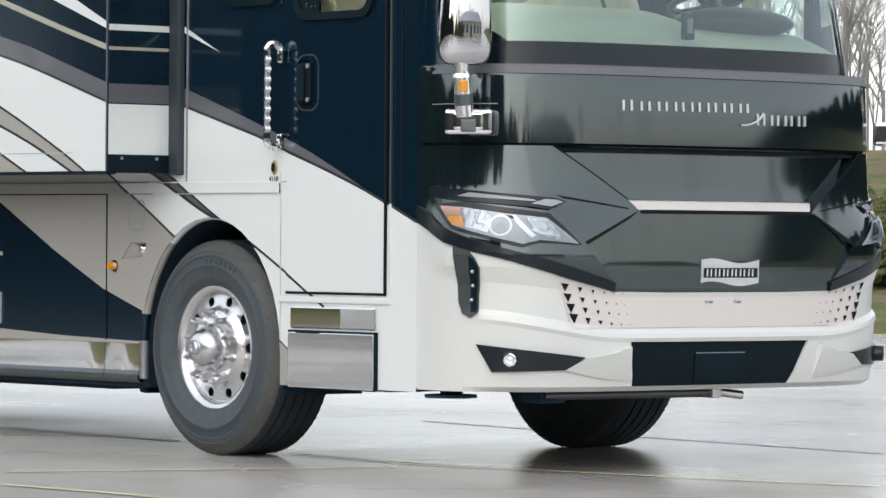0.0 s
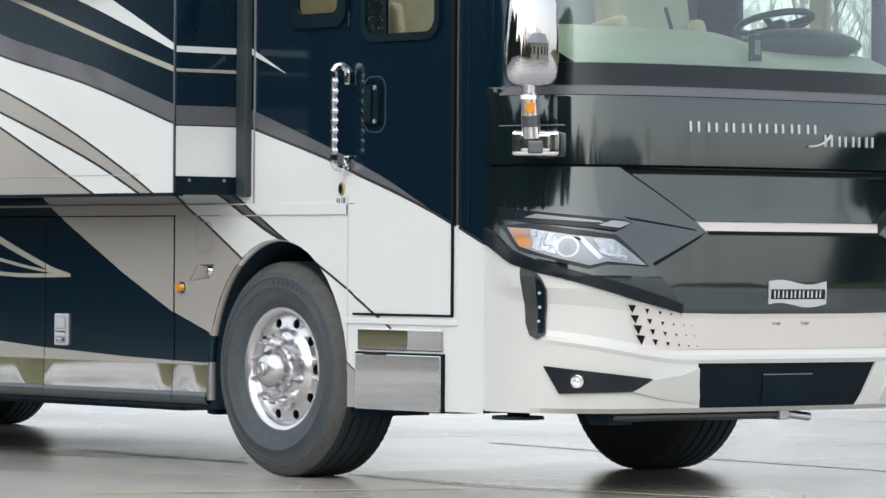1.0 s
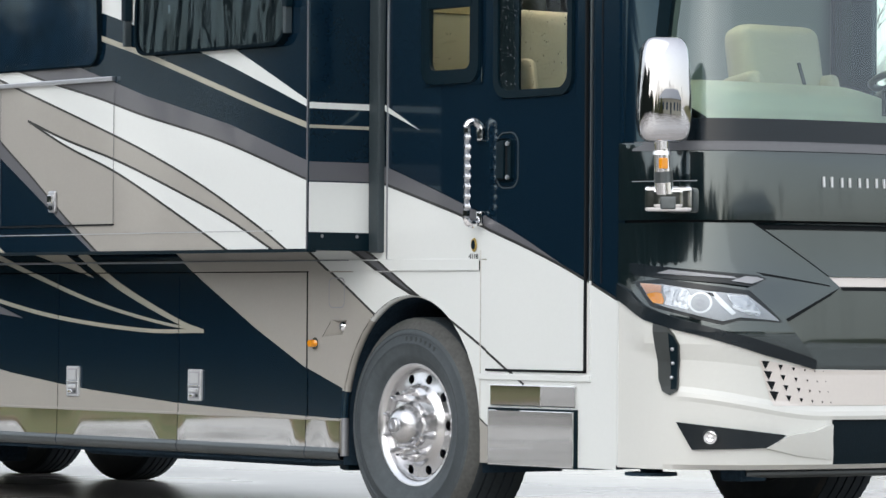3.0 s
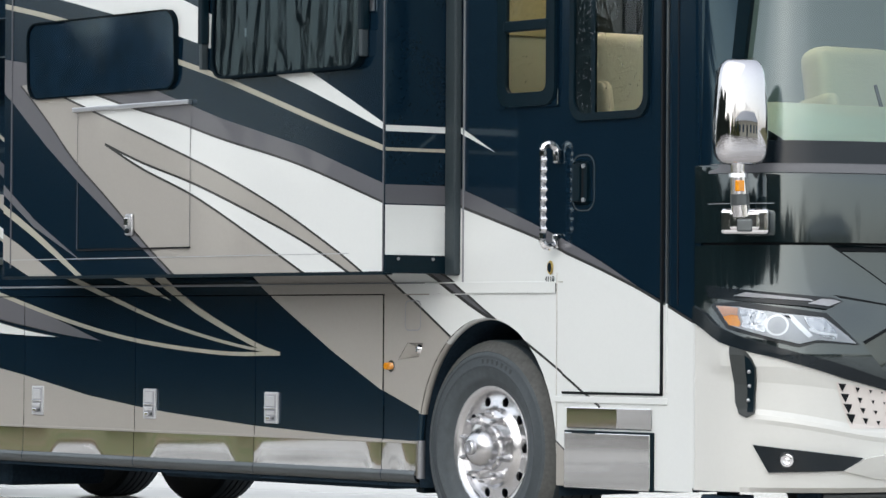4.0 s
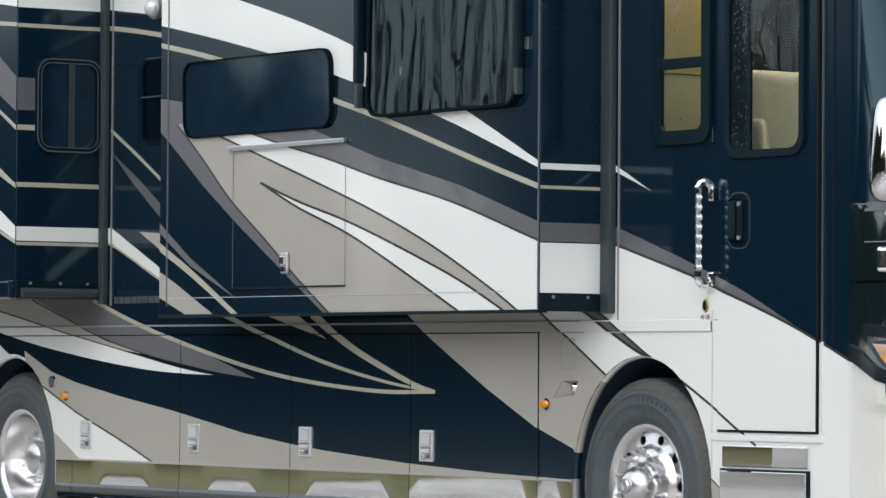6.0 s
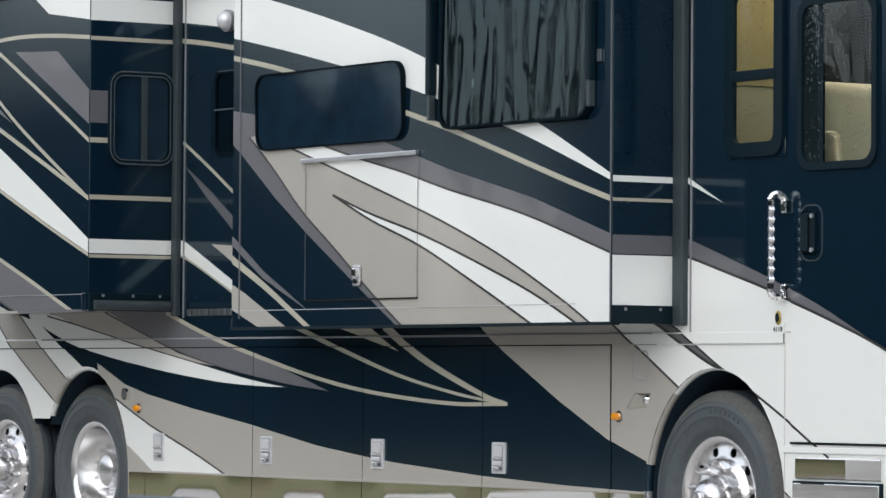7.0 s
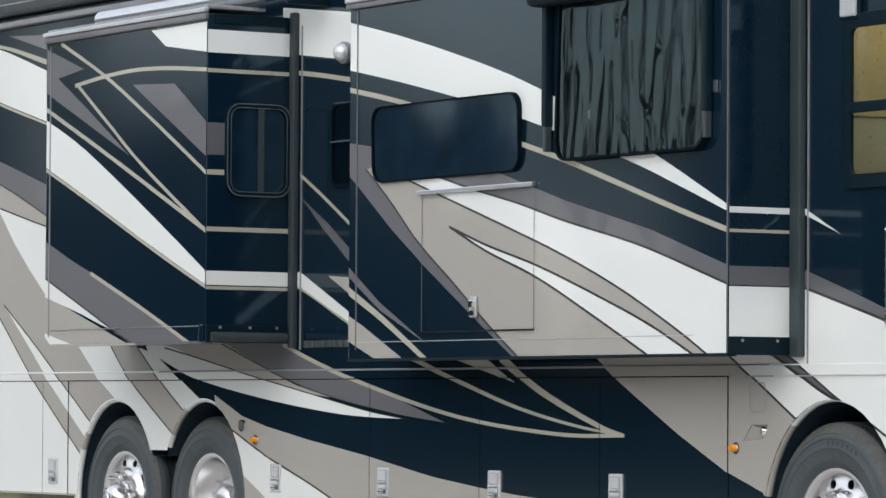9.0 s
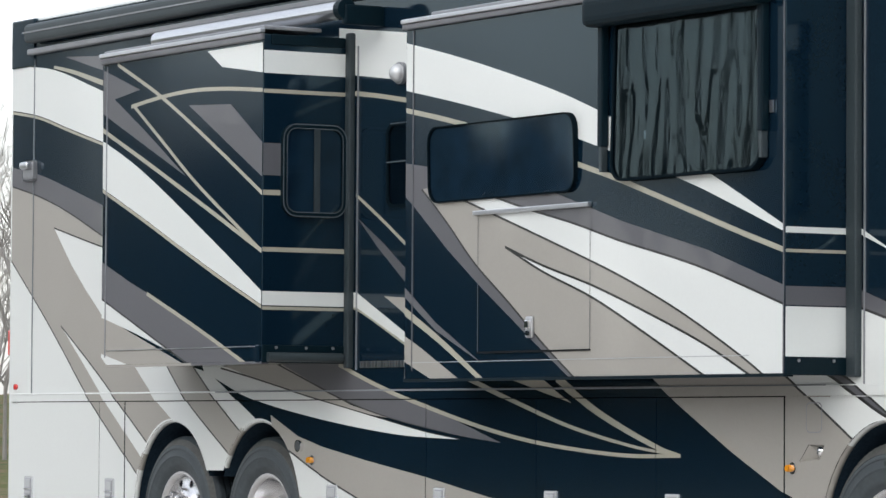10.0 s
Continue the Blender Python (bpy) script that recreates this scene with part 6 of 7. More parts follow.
for k in range(6):
    s0 = -0.150 + k * 0.0525
    for d, w in ((0.0, 0.009), (0.024, 0.009)):
        cap_part("letter_bar", rect(s0 + d, 0.886, s0 + d + w, 0.919), CHROME, 0.011, shape=LOW, parent=emblem)


def word_bars(s0, s1, z0, z1, n, drop):
    w = (s1 - s0) / n
    for k in range(n):
        dz = drop * (k + 0.5) / n
        big = 1.12 if k == 0 else 1.0
        for a, b in ((0.16, 0.26), (0.60, 0.70)):
            cap_part("letter_bar", rect(s0 + w * (k + a), z0 + dz, s0 + w * (k + b), z0 + dz + (z1 - z0) * big), LATCH, 0.008, (), "chrome raised letter bar", thick=0.008)


word_bars(-0.650, 0.165, 1.640, 1.683, 8, 0.006)
word_bars(0.175, 0.54, 1.590, 1.638, 4, 0.002)
cap_part("letter_swash", ribbon([(0.085, 1.588), (0.14, 1.594), (0.19, 1.612), (0.23, 1.645)], 0.006, 0.014), LATCH, 0.008)

for s0, s1 in ((-1.60, -1.24), (1.24, 1.60)):
    cap_part("service_flap_line", rect(s0, 1.660, s1, 1.664), STEEL, 0.0015, (), "fine joint of a service flap")
# cowl, screen frame and windscreen
def ring(name, z0, o0, z1, o1, s_a, s_b, mat, label="", n=90):
    bm = bmesh.new()
    rows = []
    for k in range(n + 1):
        s = s_a + (s_b - s_a) * k / n
        rows.append((bm.verts.new(nose(s, z0, o0)), bm.verts.new(nose(s, z1, o1))))
    for a, b in zip(rows, rows[1:]):
        bm.faces.new((a[0], b[0], b[1], a[1]))
    return cpart(name, bm, mat, label, smooth=True)


SET = 0.10
LEAN = 0.16
TOP = 3.35
ring("cowl", 1.841, -0.012, 1.848, -SET - 0.03, -1.60, 1.60, SATIN_GREY, "grey cowl ledge under the windscreen")
ring("cowl_edge", 1.80, 0.001, 1.843, -0.014, -1.60, 1.60, SATIN_GREY, "satin grey cowl edge")
ring("screen_border", 1.845, -SET, 1.95, -SET - LEAN * 0.1, -1.57, 1.57, PLASTIC, "black screen border")
screen = ring("windscreen", 1.95, -SET - LEAN * 0.1, TOP, -SET - LEAN * (TOP - 1.85), -1.56, 1.56, SCREEN, "green-tinted wraparound windscreen")
screen.visible_shadow = False
for sg in (-1, 1):
    ring("screen_pillar", 1.83, -SET + 0.002, TOP, -SET - LEAN * (TOP - 1.85) + 0.002, sg * 1.552, sg * 1.60, TRIM, "black screen edge pillar", 6)
    post = bmesh.new()
    cols = []
    for k in range(13):
        f = k / 12
        q = sg * (1.555 + (S_END - 1.555) * f)
        cols.append([post.verts.new(nose(q, 1.83 + (ROOF - 1.83) * j / 6, (1 - f) ** 1.5 * (-0.03 - (0.03 + LEAN * (ROOF - 1.85) * 0.8) * j / 6))) for j in range(7)])
    for p, q in zip(cols, cols[1:]):
        for j in range(6):
            post.faces.new((p[j], p[j + 1], q[j + 1], q[j]))
    cpart("corner_pillar", post, BLACK, "gloss black corner pillar", smooth=True)
    inner_edge = bmesh.new()
    cols = [(inner_edge.verts.new(nose(sg * 1.556, 1.83 + (ROOF - 1.83) * j / 6, -0.03 - (0.03 + LEAN * (ROOF - 1.85) * 0.8) * j / 6)), inner_edge.verts.new(nose(sg * 1.553, 1.83 + (ROOF - 1.83) * j / 6, -SET - LEAN * (ROOF - 1.85) * j / 6 - 0.02))) for j in range(7)]
    for p, q in zip(cols, cols[1:]):
        inner_edge.faces.new((p[0], q[0], q[1], p[1]))
    cpart("pillar_return", inner_edge, TRIM)
ring("front_cap_top", TOP, -SET - LEAN * (TOP - 1.85), ROOF, -0.45, -1.69, 1.69, FRONT_BLACK, "gloss black front cap above the windscreen")
ring("bumper_under", 0.362, -0.05, 0.37, -0.45, -1.6, 1.6, DARK)
cpart("door_post_filler", box_bm((1.40, 0.004, 1.0), (1.66, 0.03, 3.8)), BLACK)

# ---------------------------------------------------------------- mirrors
def mirror(side):
    y0 = -0.10 if side < 0 else WIDTH + 0.27
    foot = 0.0 if side < 0 else -0.07
    f = lambda y: y if side < 0 else WIDTH - y
    bm = bmesh.new()
    bmesh.ops.create_cube(bm, size=2)
    bmesh.ops.subdivide_edges(bm, edges=bm.edges[:], cuts=23, use_grid_fill=True)
    for v in bm.verts:
        x, y, z = v.co
        q = (abs(x) ** 5 + abs(y) ** 5 + abs(z) ** 6) ** (1 / 5.3)
        p = Vector((x, y, z)) / max(q, 1e-6)
        taper = 1.0 - 0.13 * max(0.0, p.z + 0.2) - 0.05 * max(0.0, -p.z - 0.6)
        v.co = Vector((p.x * 0.078 * (1 - 0.22 * p.y * p.y - 0.14 * p.z * p.z), p.y * 0.121 * taper, p.z * 0.238))
    c = Vector((2.03, y0 + 0.02 * side * -1, 2.066))
    turn = pose(0, 0, 0, 0, 0, -28 if side < 0 else 28)
    bm.transform(Matrix.Translation(c) @ turn)
    head = cpart("wing_mirror", bm, MIRROR_CHROME, "chrome bus-style wing mirror on a short arm", smooth=True)
    g = box_bm((-0.080, -0.098, -0.205), (-0.066, 0.098, 0.19), 0.006)
    g.transform(Matrix.Translation(c) @ turn)
    cpart("mirror_glass", g, TRIM, parent=head)
    stalk = rod_bm((2.035, y0 + 0.004, 1.85), (2.035, y0 + 0.004, 1.785), 0.036, 18, 0.031)
    rod_bm((2.035, y0 + 0.004, 1.80), (2.030, f(-0.074 + foot), 1.60), 0.038, 18, 0.044, bm=stalk)
    cpart("mirror_arm", stalk, CHROME, parent=head, smooth=True).data.set_sharp_from_angle(angle=radians(35))
    cpart("arm_collar", rod_bm((2.035, y0 + 0.004, 1.772), (2.035, y0 + 0.004, 1.790), 0.043, 18, 0.041), CHROME, parent=head)
    # grey sleeve drawn for a dark reflection in the chrome arm
    cpart("arm_dark_reflection", rod_bm((2.032, f(-0.084 + foot), 1.700), (2.031, f(-0.079 + foot), 1.650), 0.0425, 18, 0.0435), RAIL, parent=head)
    x, y, z = 2.068, f(-0.112), 1.735
    cpart("amber_repeater", box_bm((x - 0.014, y - 0.020, z - 0.026), (x + 0.010, y + 0.020, z + 0.024), 0.007, 3), AMBER, parent=head)
    turn2 = Matrix.Translation((2.005, f(-0.028 + foot), 1.578)) @ pose(0, 0, 0, 0, 0, -42 if side < 0 else 42)
    for lo, hi, r, mat in (((-0.05, -0.106, -0.058), (0.045, 0.106, 0.056), 0.018, CHROME), ((0.02, -0.066, -0.040), (0.075, 0.066, 0.044), 0.014, CHROME), ((0.04, -0.035, -0.048), (0.082, 0.035, 0.010), 0.010, RAIL)):
        b2 = box_bm(lo, hi, r, 3)
        b2.transform(turn2)
        cpart("mirror_foot" if r == 0.018 else "mirror_foot_block", b2, mat, parent=head)


mirror(-1)
mirror(1)

# ---------------------------------------------------------------- cab interior
cpart("cab_floor", box_bm((-2.0, 0.06, 1.17), (1.7, 2.48, 1.21)), CARPET)
cpart("cab_ceiling", box_bm((-2.0, 0.06, 3.42), (1.9, 2.48, 3.46)), WALLPAPER)
cpart("cab_bulkhead", box_bm((-2.05, 0.06, 1.0), (-2.0, 2.48, 3.5)), DARK_CABIN, "dark wall deep in the cabin")
cpart("cabin_cabinet", box_bm((-0.24, 0.06, 1.21), (-0.20, 0.72, 2.545), 0.004), PANEL_BEIGE, "beige cabinet behind the side window")
cpart("cabin_cupboard", box_bm((-0.24, 0.06, 2.546), (-0.19, 0.70, 3.3), 0.004), WOOD, "honey wood overhead cupboard")
cpart("cabin_curtain", box_bm((1.25, 2.40, 2.0), (1.36, 2.46, 3.3), 0.02), LEATHER, "pale curtain beside the driver's window")
# dashboard: a soft shelf with a raised binnacle
bm = bmesh.new()
cols, rowsn = 64, 20
gridv = []
for i in range(cols + 1):
    y = 0.22 + 2.11 * i / cols
    line = []
    for j in range(rowsn + 1):
        t = j / rowsn
        front = float(np.interp(abs(y - HALF), PU, PX)) - SET - 0.06
        x = front + (1.42 - front) * t
        hump = 0.075 * smooth((y - 0.24) / 0.24) * smooth((1.50 - y) / 0.24)
        z = 1.945 + 0.13 * math.sin(min(1.0, t * 1.3) * math.pi / 2) + hump * smooth((t - 0.10) / 0.14)
        line.append(bm.verts.new((x, y, z)))
    gridv.append(line)
for a, b in zip(gridv, gridv[1:]):
    for j in range(rowsn):
        bm.faces.new((a[j], a[j + 1], b[j + 1], b[j]))
for a, b in zip(gridv, gridv[1:]):
    v = [bm.verts.new((a[-1].co.x, a[-1].co.y, 1.3)), bm.verts.new((b[-1].co.x, b[-1].co.y, 1.3))]
    bm.faces.new((a[-1], v[0], v[1], b[-1]))
cpart("dashboard", bm, DASH, "pale sage dashboard behind the windscreen", smooth=True)
bm = bmesh.new()
bmesh.ops.create_uvsphere(bm, u_segments=24, v_segments=12, radius=1.0, matrix=Matrix.Translation((1.72, 1.90, 2.105)) @ Matrix.Diagonal((0.18, 0.37, 0.075, 1)))
cpart("instrument_binnacle", bm, BINNACLE, "grey instrument binnacle", smooth=True)


def torus(c, R, r, tilt):
    bm = bmesh.new()
    rings = []
    for i in range(36):
        a = 2 * math.pi * i / 36
        rings.append([bm.verts.new(((R + r * math.cos(b)) * math.cos(a), (R + r * math.cos(b)) * math.sin(a), r * math.sin(b))) for b in [2 * math.pi * k / 10 for k in range(10)]])
    for i in range(36):
        for k in range(10):
            bm.faces.new((rings[i][k], rings[(i + 1) % 36][k], rings[(i + 1) % 36][(k + 1) % 10], rings[i][(k + 1) % 10]))
    bm.transform(Matrix.Translation(c) @ pose(0, 0, 0, 0, tilt, 0))
    return bm


wheel_ob = cpart("steering_wheel", torus((1.45, 1.98, 2.222), 0.185, 0.017, -15), BINNACLE, "black steering wheel", smooth=True)
cpart("steering_boss", rod_bm((1.45, 1.98, 2.19), (1.58, 1.98, 2.05), 0.07, 16), PLASTIC, parent=wheel_ob)
for a in (30, 150, 270):
    cpart("steering_spoke", rod_bm((1.45, 1.98, 2.19), (1.45 + 0.175 * math.sin(radians(a)), 1.98 + 0.18 * math.cos(radians(a)), 2.222 + 0.048 * math.sin(radians(a))), 0.018, 8), PLASTIC, parent=wheel_ob)


def seat(x, y):
    s = cpart("cab_seat", box_bm((x - 0.28, y - 0.30, 1.42), (x + 0.30, y + 0.30, 1.62), 0.07, 4), LEATHER, "beige leather captain's seat", smooth=True)
    b = box_bm((-0.10, -0.27, 0.0), (0.10, 0.27, 0.96), 0.09, 4)
    b.transform(Matrix.Translation((x - 0.26, y, 1.58)) @ pose(0, 0, 0, 0, -10, 0))
    cpart("backrest", b, LEATHER, parent=s, smooth=True)
    for e in (-1, 1):
        b = box_bm((-0.13, -0.05, 0.05), (0.14, 0.05, 0.70), 0.05, 3)
        b.transform(Matrix.Translation((x - 0.24, y + 0.26 * e, 1.58)) @ pose(0, 0, 0, 0, -10, 0))
        cpart("bolster", b, LEATHER, parent=s, smooth=True)
    b = box_bm((-0.05, -0.012, 0.0), (0.0, 0.012, 0.75), 0.006)
    b.transform(Matrix.Translation((x - 0.16, y + 0.23, 1.62)) @ pose(0, 0, 0, 12, -10, 0))
    cpart("seat_belt", b, BINNACLE, parent=s)
    cpart("pedestal", rod_bm((x, y, 1.21), (x, y, 1.44), 0.14, 14), TRIM, parent=s)


seat(0.82, 0.56)
seat(0.82, 2.02)
for y0 in (0.5, 1.5):
    cpart("ceiling_lamp", box_bm((-0.5, y0, 3.40), (1.0, y0 + 0.12, 3.418), 0.004), WARM_LAMP, "warm ceiling lamp strip in the cab")
# small black device on the dashboard
px = Vector(nose(-0.12, 1.965, -SET - 0.09))
dev = cpart("dash_device", box_bm((px.x - 0.02, px.y + 0.02, 1.985), (px.x + 0.01, px.y + 0.085, 2.11), 0.008), PLASTIC, "small black device on the dashboard")
cpart("device_screen", box_bm((px.x + 0.008, px.y + 0.035, 2.015), (px.x + 0.013, px.y + 0.07, 2.085)), STEEL, parent=dev)


# ---------------------------------------------------------------- surroundings: grass, hedge, bare trees
def outline(points):
    return spline(points + points[:1], 8)[:-1]


BANK = ((20.0, 0.03), (26.0, 0.25), (34.0, 0.85), (44.0, 2.0), (52.0, 2.95), (56.0, 2.95), (60.0, 2.5), (160.0, 2.6))


def bank(y):
    """Height of the grass bank that rises beyond the lot."""
    return float(np.interp(y, [p[0] for p in BANK], [p[1] for p in BANK]))


bm = bmesh.new()
gr = random.Random(4)
rows = []
for x in np.linspace(-110, 120, 70):
    y0 = 20.5 + (x + 60) * 0.035
    rows.append([bm.verts.new((x, y, (bank(y) if j else -0.02) + (gr.uniform(-0.07, 0.07) if j > 1 else 0.0))) for j, y in enumerate((y0, y0 + 0.3, 27, 30, 34, 39, 44, 48, 52, 56, 60, 80, 110, 160))])
for p, q in zip(rows, rows[1:]):
    for j in range(len(p) - 1):
        bm.faces.new((p[j], q[j], q[j + 1], p[j + 1]))
far_grass = part("far_grass", bm, GRASS, smooth=True)
tagged(far_grass, "winter grass bank rising beyond the concrete lot", "grass", kind="structure")
near_grass = part("grass_verge", sheet_bm(triangles(outline([(-120, -80), (-120, -8.4), (-32, -8.4), (-21, -8.6), (-17.8, -9.4), (-18.6, -12.0), (-21.5, -16.5), (-22.5, -20.5), (-18, -24), (-6, -31), (10, -45), (20, -80)])), lambda x, y, d: (x, y, 0.02 - d), 0.06), GRASS)
tagged(near_grass, "grass verge beside the lot", "grass", kind="structure")
rear_grass = part("rear_grass", sheet_bm([[(-160, -9), (-30, -9), (-34, 20), (-60, 20.5), (-160, 40)]], lambda x, y, d: (x, y, 0.016 - d), 0.05), GRASS)
tagged(rear_grass, "lawn far behind the motorhome", "grass", kind="structure")


def bare_tree_bm(seed, height, stout=0.018):
    """A leafless tree: trunk, limbs and twigs that fork."""
    rnd = random.Random(seed)
    bm = bmesh.new()
    twigs = bmesh.new()

    def grow(p, d, length, r, depth):
        q = p + d * length
        target = bm if depth < 3 else twigs
        rod_bm(p, q, r, 7 if depth < 2 else (5 if depth < 3 else 3), r * 0.72, bm=target)
        if depth >= 5:
            return
        n = 3 if depth < 4 else 4
        for k in range(n):
            spread = Vector((rnd.uniform(-1, 1), rnd.uniform(-1, 1), rnd.uniform(-0.15, 0.8)))
            nd = (d * 0.85 + spread * 0.62).normalized()
            nd.z = abs(nd.z) * 0.9 + 0.08
            grow(p + d * length * rnd.uniform(0.62, 1.0), nd.normalized(), length * rnd.uniform(0.55, 0.78), r * 0.52, depth + 1)
    grow(Vector((0, 0, 0)), Vector((0, 0, 1)), height * 0.32, height * stout, 0)
    return bm, twigs


def bare_tree(seed, height, x, y, stout=0.018):
    t = thing("bare_tree", "leafless grey-brown tree beyond the lot", "tree", (x, y, bank(y)), "bare trees round the lot")
    a, b = bare_tree_bm(seed, height, stout)
    part("trunk", a, BARK if stout > 0.01 else BROWN_TWIG, t)
    part("crown", b, BROWN_TWIG, t)
    return t


rnd = random.Random(7)
kinds = [bare_tree(3, 13, -95, -52), bare_tree(11, 10, -84, -47), bare_tree(23, 15, -70, -50)]
slim = [bare_tree(5, 9, -47, 62, 0.008), bare_tree(17, 7, -52, 64, 0.008), bare_tree(29, 11, -44, 66, 0.007)]
for k in range(34):
    a, d, sc = rnd.uniform(153.6, 157.5), rnd.uniform(85, 130), rnd.uniform(0.7, 1.2)
    copy_thing(rnd.choice(slim), pose(16.3 + d * math.cos(radians(a)), -12.3 + d * math.sin(radians(a)), 0.0, 0, 0, rnd.uniform(0, 360)) @ Matrix.Diagonal((sc, sc, sc, 1)))
# thickets of thin grey-brown trees beyond the far lawn and behind the coach
for k in range(124):
    a, d = (rnd.uniform(128, 138), rnd.uniform(96, 150)) if k < 96 else (rnd.uniform(149, 163), rnd.uniform(88, 135))
    sc = rnd.uniform(0.75, 1.2)
    copy_thing(rnd.choice(slim), pose(16.3 + d * math.cos(radians(a)), -12.3 + d * math.sin(radians(a)), bank(-12.3 + d * math.sin(radians(a))) - 0.1, 0, 0, rnd.uniform(0, 360)) @ Matrix.Diagonal((sc, sc, sc, 1)))


def conifer_bm(seed, height, radius, n, fine=1.0, taper=0.8):
    """Layers of drooping needle sprays round a tapered axis; a small taper gives a rounder top."""
    rnd = random.Random(seed)
    bm = bmesh.new()
    for k in range(n):
        h = rnd.random() ** 1.25
        r = radius * (1 - h) ** taper * rnd.uniform(0.45, 1.05) + 0.05
        a = rnd.uniform(0, 2 * math.pi)
        z = height * (0.04 + 0.96 * h)
        c = Vector((r * math.cos(a), r * math.sin(a), z))
        out = Vector((math.cos(a), math.sin(a), -0.35))
        side = Vector((-math.sin(a), math.cos(a), rnd.uniform(-0.2, 0.2)))
        s = height * rnd.uniform(0.035, 0.07) * fine
        tip, base = c + out * s, c - out * s * 0.8
        up = Vector((0, 0, s * 0.35))
        v = [bm.verts.new(q) for q in (base + up, c + side * s * 0.5, tip, c - side * s * 0.5, c + up * 0.8)]
        for i, j in ((0, 1), (1, 2), (2, 3), (3, 0)):
            bm.faces.new((v[i], v[j], v[4]))
    return bm


def conifer(seed, height, radius, n, x, y, taper=0.8):
    t = thing("conifer", "dense dark green conifer at the edge of the lawn", "tree", (x, y, 0.0), "conifers round the lot")
    part("trunk", rod_bm((0, 0, 0), (0, 0, height * 0.9), height * 0.02, 8, 0.02), BARK, t)
    part("crown", conifer_bm(seed, height, radius, n, 1.35, taper), NEEDLE, t)
    return t


cons = [conifer(9, 12, 2.6, 1750, -24, -46), conifer(14, 10, 2.2, 1550, -30, -40)]
round_cons = [conifer(21, 12, 2.6, 1750, -36, -44, 0.45), conifer(22, 10.5, 2.4, 1550, -40, -41, 0.45)]


def shrub(x, y, h):
    t = thing("shrub", "olive green evergreen shrub on the lawn", "shrub", (x, y, bank(y) - 0.05), "shrubs on the lawn")
    part("stem", rod_bm((0, 0, 0), (0, 0, h * 0.6), 0.06, 8, 0.02), BARK, t)
    part("foliage", conifer_bm(5, h, h * 0.55, 4500, 0.75), HEDGE, t)
    return t


bush = shrub(-22.5, 29.0, 2.0)
for x, y, h in ((-20.2, 29.4, 0.9), (-24.6, 29.3, 1.0), (-18.0, 30.9, 0.95), (-26.8, 30.6, 0.8), (-29.2, 31.8, 0.7), (-15.6, 30.3, 0.8)):
    copy_thing(bush, pose(x, y, bank(y) - 0.05, 0, 0, rnd.uniform(0, 360)) @ Matrix.Diagonal((h, h, h, 1)))
for k in range(78):
    x = -98 + 1.12 * k + rnd.uniform(-0.6, 0.6)
    y = -25 - rnd.uniform(0, 7)
    h = rnd.uniform(0.36, 0.56)
    copy_thing(cons[k % 2], pose(x, y, 0, 0, 0, rnd.uniform(0, 360)) @ Matrix.Diagonal((1.5 * h, 1.5 * h, h, 1)))

# a row of bare trees in front of the conifers beside the lot
for k in range(18):
    x = -95 + 4.0 * k + rnd.uniform(-2, 2)
    sc = rnd.uniform(0.7, 1.0)
    copy_thing(rnd.choice(kinds), pose(x, -34 - rnd.uniform(0, 14) - max(0.0, x + 14), 0.02, 0, 0, rnd.uniform(0, 360)) @ Matrix.Diagonal((sc, sc, sc, 1)))

# broad dark evergreens, unseen, added ahead of the motorhome to darken its nose reflections
for x, y, w, h in (*[(2 + (66 + 7 * (j % 2)) * math.cos(radians(50 + 2.05 * j)), (66 + 7 * (j % 2)) * math.sin(radians(50 + 2.05 * j)), 1.7 + 0.3 * (j % 3), min(0.22 + 0.05 * j, 0.55 + 0.08 * (j * 7 % 4))) for j in range(34)],):
    copy_thing(cons[int(x) % 2], pose(x, y, bank(y) - 0.1, 0, 0, rnd.uniform(0, 360)) @ Matrix.Diagonal((w, w, h, 1)))

# pale bare woods ahead of the motorhome
for k in range(28):
    a, d = 4.1 * k - 14 + rnd.uniform(-1.2, 1.2), rnd.uniform(62, 90)
    sc = rnd.uniform(0.6, 0.95)
    copy_thing(rnd.choice(slim + kinds[:2]), pose(2 + d * math.cos(radians(a)), 1.3 + d * math.sin(radians(a)), bank(d * math.sin(radians(a))) - 0.1, 0, 0, rnd.uniform(0, 360)) @ Matrix.Diagonal((sc, sc, sc, 1)))
# tall woods behind the conifers beside the lot
for k in range(40):
    a, d = rnd.uniform(202, 238), rnd.uniform(62, 96)
    sc = rnd.uniform(0.8, 1.15)
    copy_thing(rnd.choice(kinds), pose(-2 + d * math.cos(radians(a)), d * math.sin(radians(a)), 0.0, 0, 0, rnd.uniform(0, 360)) @ Matrix.Diagonal((sc, sc, sc, 1)))
# tall narrow conifers, unseen, added for dark streaks in the wavy window's reflection
for a, d, h in ((201, 47, 0.95), (204, 52, 0.9), (216.5, 45, 0.9), (219, 50, 1.0), (222, 46, 0.9), (226, 50, 1.0), (231, 47, 0.9)):
    copy_thing(cons[int(a) % 2], pose(-1 + d * math.cos(radians(a)), d * math.sin(radians(a)), 0.0, 0, 0, a) @ Matrix.Diagonal((0.45 * h, 0.45 * h, h, 1)))
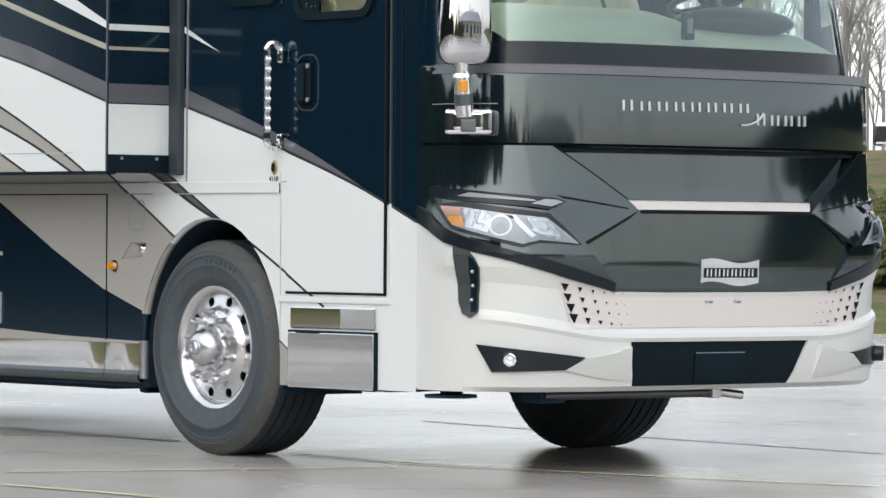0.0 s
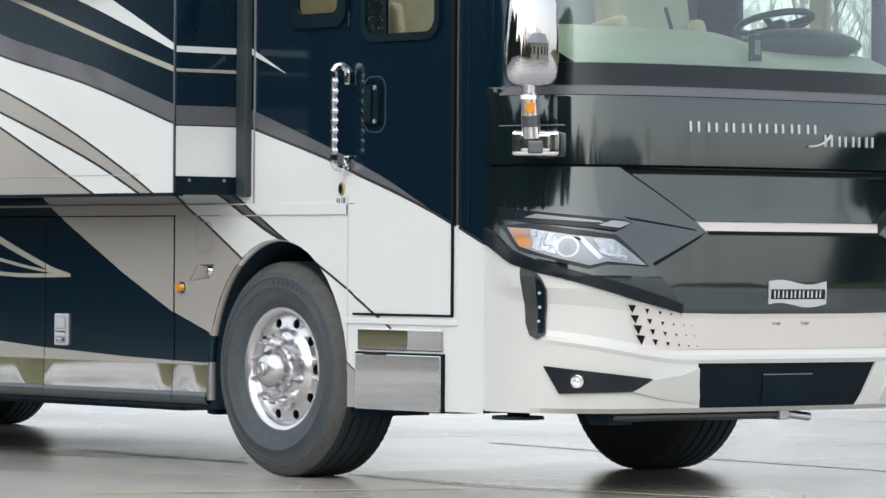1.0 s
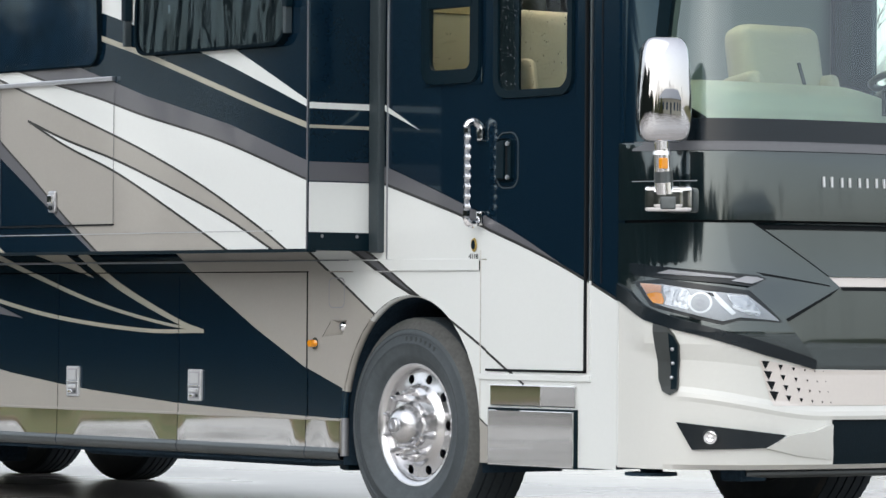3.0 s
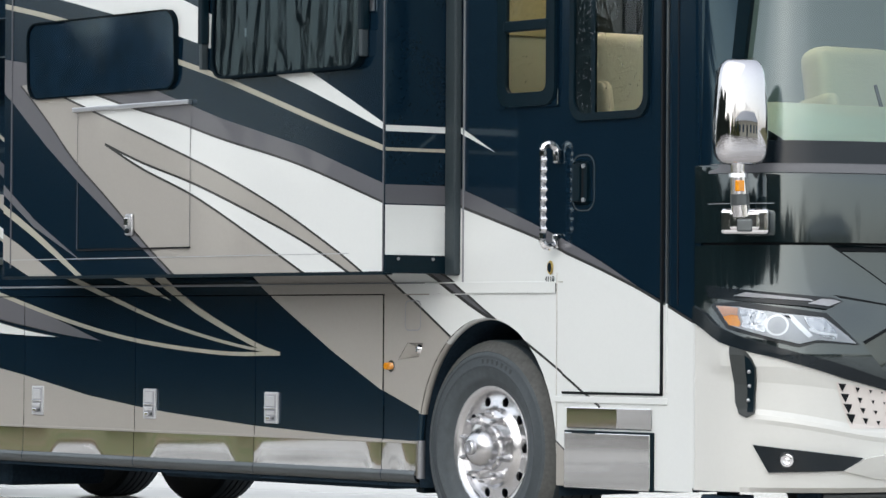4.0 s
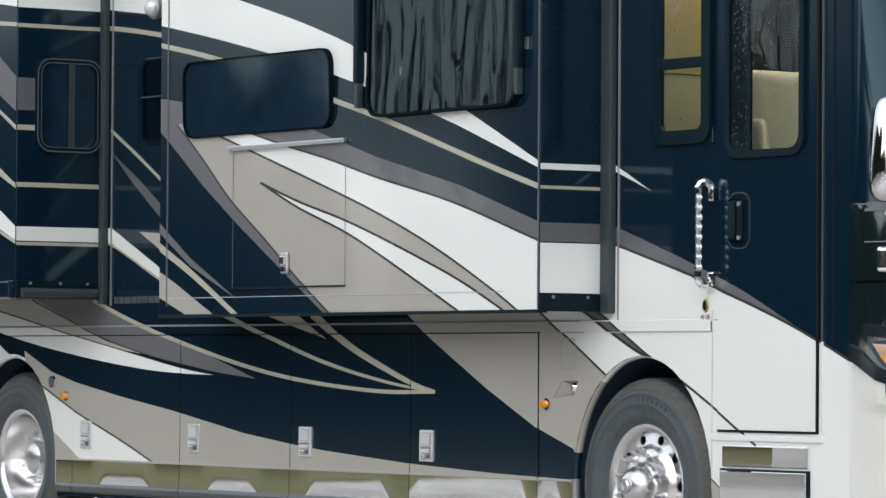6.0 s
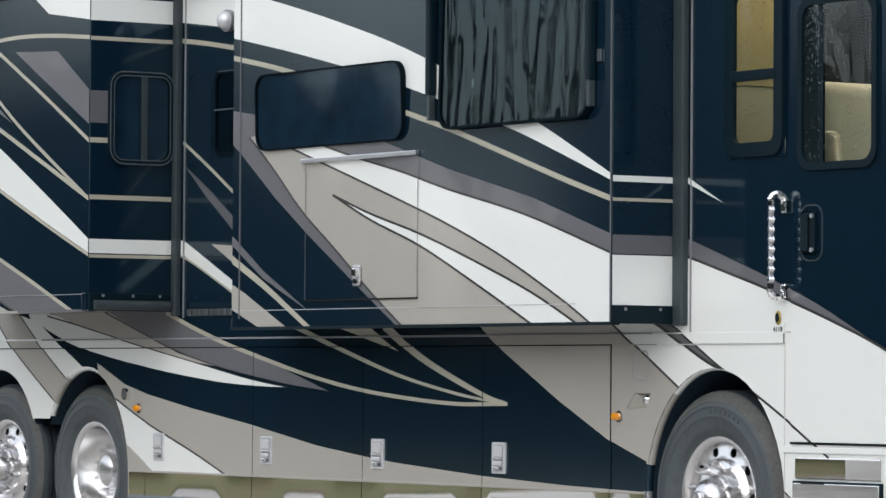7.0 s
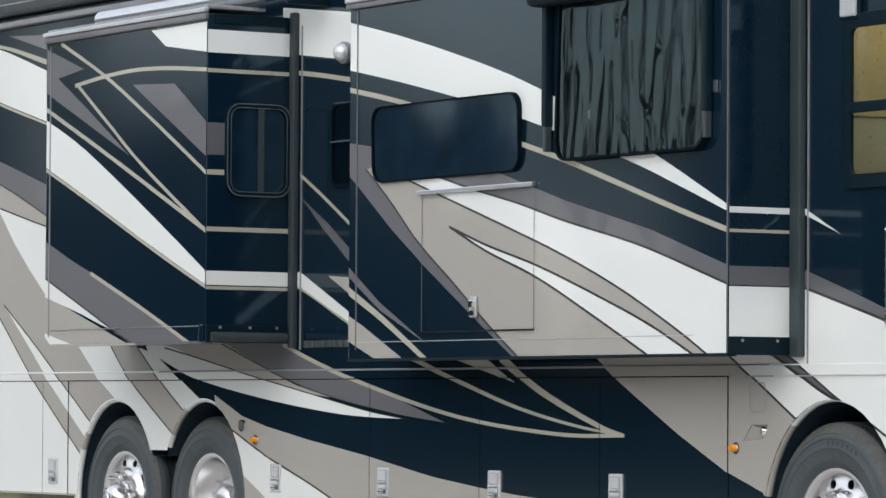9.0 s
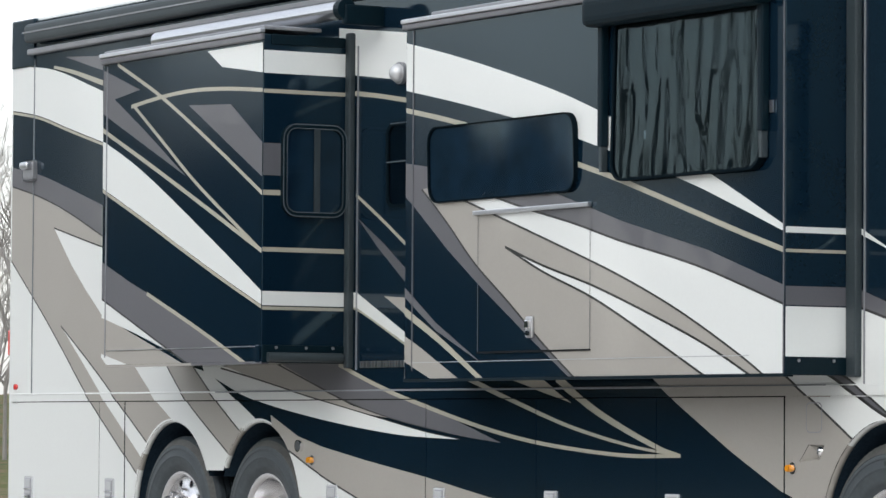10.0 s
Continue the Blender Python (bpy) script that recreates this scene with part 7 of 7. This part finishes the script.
# dark evergreens across the lot, behind the viewer
for k in range(52):
    a, d = 238 + 1.6 * k + rnd.uniform(-1, 1), 50 + 8 * (k % 2) + rnd.uniform(0, 4)
    h = rnd.uniform(0.75, 1.05) if a < 304 else rnd.uniform(0.4, 0.5)
    copy_thing(round_cons[k % 2], pose(2 + d * math.cos(radians(a)), d * math.sin(radians(a)), 0.0, 0, 0, rnd.uniform(0, 360)) @ Matrix.Diagonal((1.9 * h, 1.9 * h, h, 1)))


for x, y, sc in ((34, -14, 1.5), (36, -18, 1.8), (35, -22, 1.4), (40, -24, 2.0), (38, -12.5, 1.2), (37, -28, 1.7)):
    copy_thing(bush, pose(x, y, LOT - 0.03, 0, 0, rnd.uniform(0, 360)) @ Matrix.Diagonal((sc, sc, sc, 1)))


def low_house(x, y, turn):
    """A long low house with a hipped roof across the lot, seen in the wing mirror."""
    h = thing("house", "low beige house with a dark hipped roof across the lot", "house", (x, y, LOT))
    h.matrix_basis = pose(x, y, LOT, 0, 0, turn)
    part("wall", box_bm((-4, -11, 0), (4, 11, 2.7)), WALLPAPER, h)
    roof = bmesh.new()
    e = [roof.verts.new(c) for c in ((-4.6, -11.6, 2.7), (4.6, -11.6, 2.7), (4.6, 11.6, 2.7), (-4.6, 11.6, 2.7), (0, -7, 4.2), (0, 7, 4.2))]
    for q in ((0, 1, 4), (1, 2, 5, 4), (2, 3, 5), (3, 0, 4, 5), (3, 2, 1, 0)):
        roof.faces.new([e[i] for i in q])
    part("roof", roof, BELT_LIP, h, "grey shingle roof")
    for w in (-9, -6, -3, 3, 6, 9):
        part("window", box_bm((-4.05, w - 0.7, 0.9), (-3.98, w + 0.7, 2.2), 0.02), DIM_NAVY, h)
    part("door", box_bm((-4.06, -0.6, 0.05), (-3.97, 0.6, 2.15), 0.02), DIM_SLATE, h)


low_house(40, -7, 0)
for x, y, sc in ((44, -22, 0.55), (47, -26, 0.6), (42, -19, 0.5), (49, -30, 0.6), (46, -34, 0.5), (52, -24, 0.6), (50, -38, 0.55), (43, -25, 0.45), (45, -16, 0.45), (48, -20, 0.5), (54, -33, 0.6), (51, -17, 0.5), (62, -48, 1.0), (66, -42, 1.2), (58, -55, 0.9), (72, -38, 1.1), (69, -52, 1.3), (76, -30, 1.2), (63, -36, 0.8)):
    copy_thing(kinds[int(x) % 3] if x < 56 else slim[int(x) % 3], pose(x, y, 0.0, 0, 0, rnd.uniform(0, 360)) @ Matrix.Diagonal((sc, sc, sc, 1)))


# ---------------------------------------------------------------- rain on the glass and the black panels
def rain(seed, n, x0, z0, x1, z1, y, slope=0.0, low=1.0, parent=None, big=0.0042):
    """Drops that cling to an upright pane, more of them towards its lower edge for low > 1."""
    rr = random.Random(seed)
    verts, faces = [], []
    for k in range(n):
        x, z = rr.uniform(x0, x1), z0 + (z1 - z0) * rr.random() ** low
        r = big * rr.uniform(0.35, 1.0)
        base = len(verts)
        yy = y - slope * (z1 - z)
        verts += [(x + r * math.cos(a * math.pi / 3), yy, z + 1.25 * r * math.sin(a * math.pi / 3)) for a in range(6)] + [(x, yy - r * 0.6, z - r * 0.2)]
        faces += [(base + a, base + (a + 1) % 6, base + 6) for a in range(6)]
    me = bpy.data.meshes.new("rain_drops")
    me.from_pydata(verts, [], faces)
    ob = cpart("rain_drops", me, RAIN, "small clear rain drops", smooth=True, parent=parent)
    ob["kind"] = "stuff"
    return ob


rain(1, 340, 0.76, 2.42, 1.27, 2.85, -0.0155, parent=entry, low=0.7)
rain(2, 90, 0.76, 2.12, 0.88, 2.85, -0.0155, parent=entry)
rain(3, 40, 0.90, 2.12, 1.27, 2.45, -0.0155, parent=entry)
rain(4, 60, 0.19, 2.21, 0.56, 2.97, -0.0150)
rain(5, 110, -3.58, 2.345, -2.12, 2.74, YS - 0.0125, 0.075, low=2.6, parent=slide, big=0.0034)
rain(6, 120, -1.71, 2.385, -0.42, 3.2, YS - 0.0115, 0.018, low=3.0, parent=slide)
for (x, z) in [(-1.434, 2.592)]:
    cpart("window_sticker", box_bm((x - 0.008, YS - 0.028, z - 0.022), (x + 0.009, YS - 0.0275, z + 0.022)), WHITE, "small pale sticker on the glass", parent=slide)
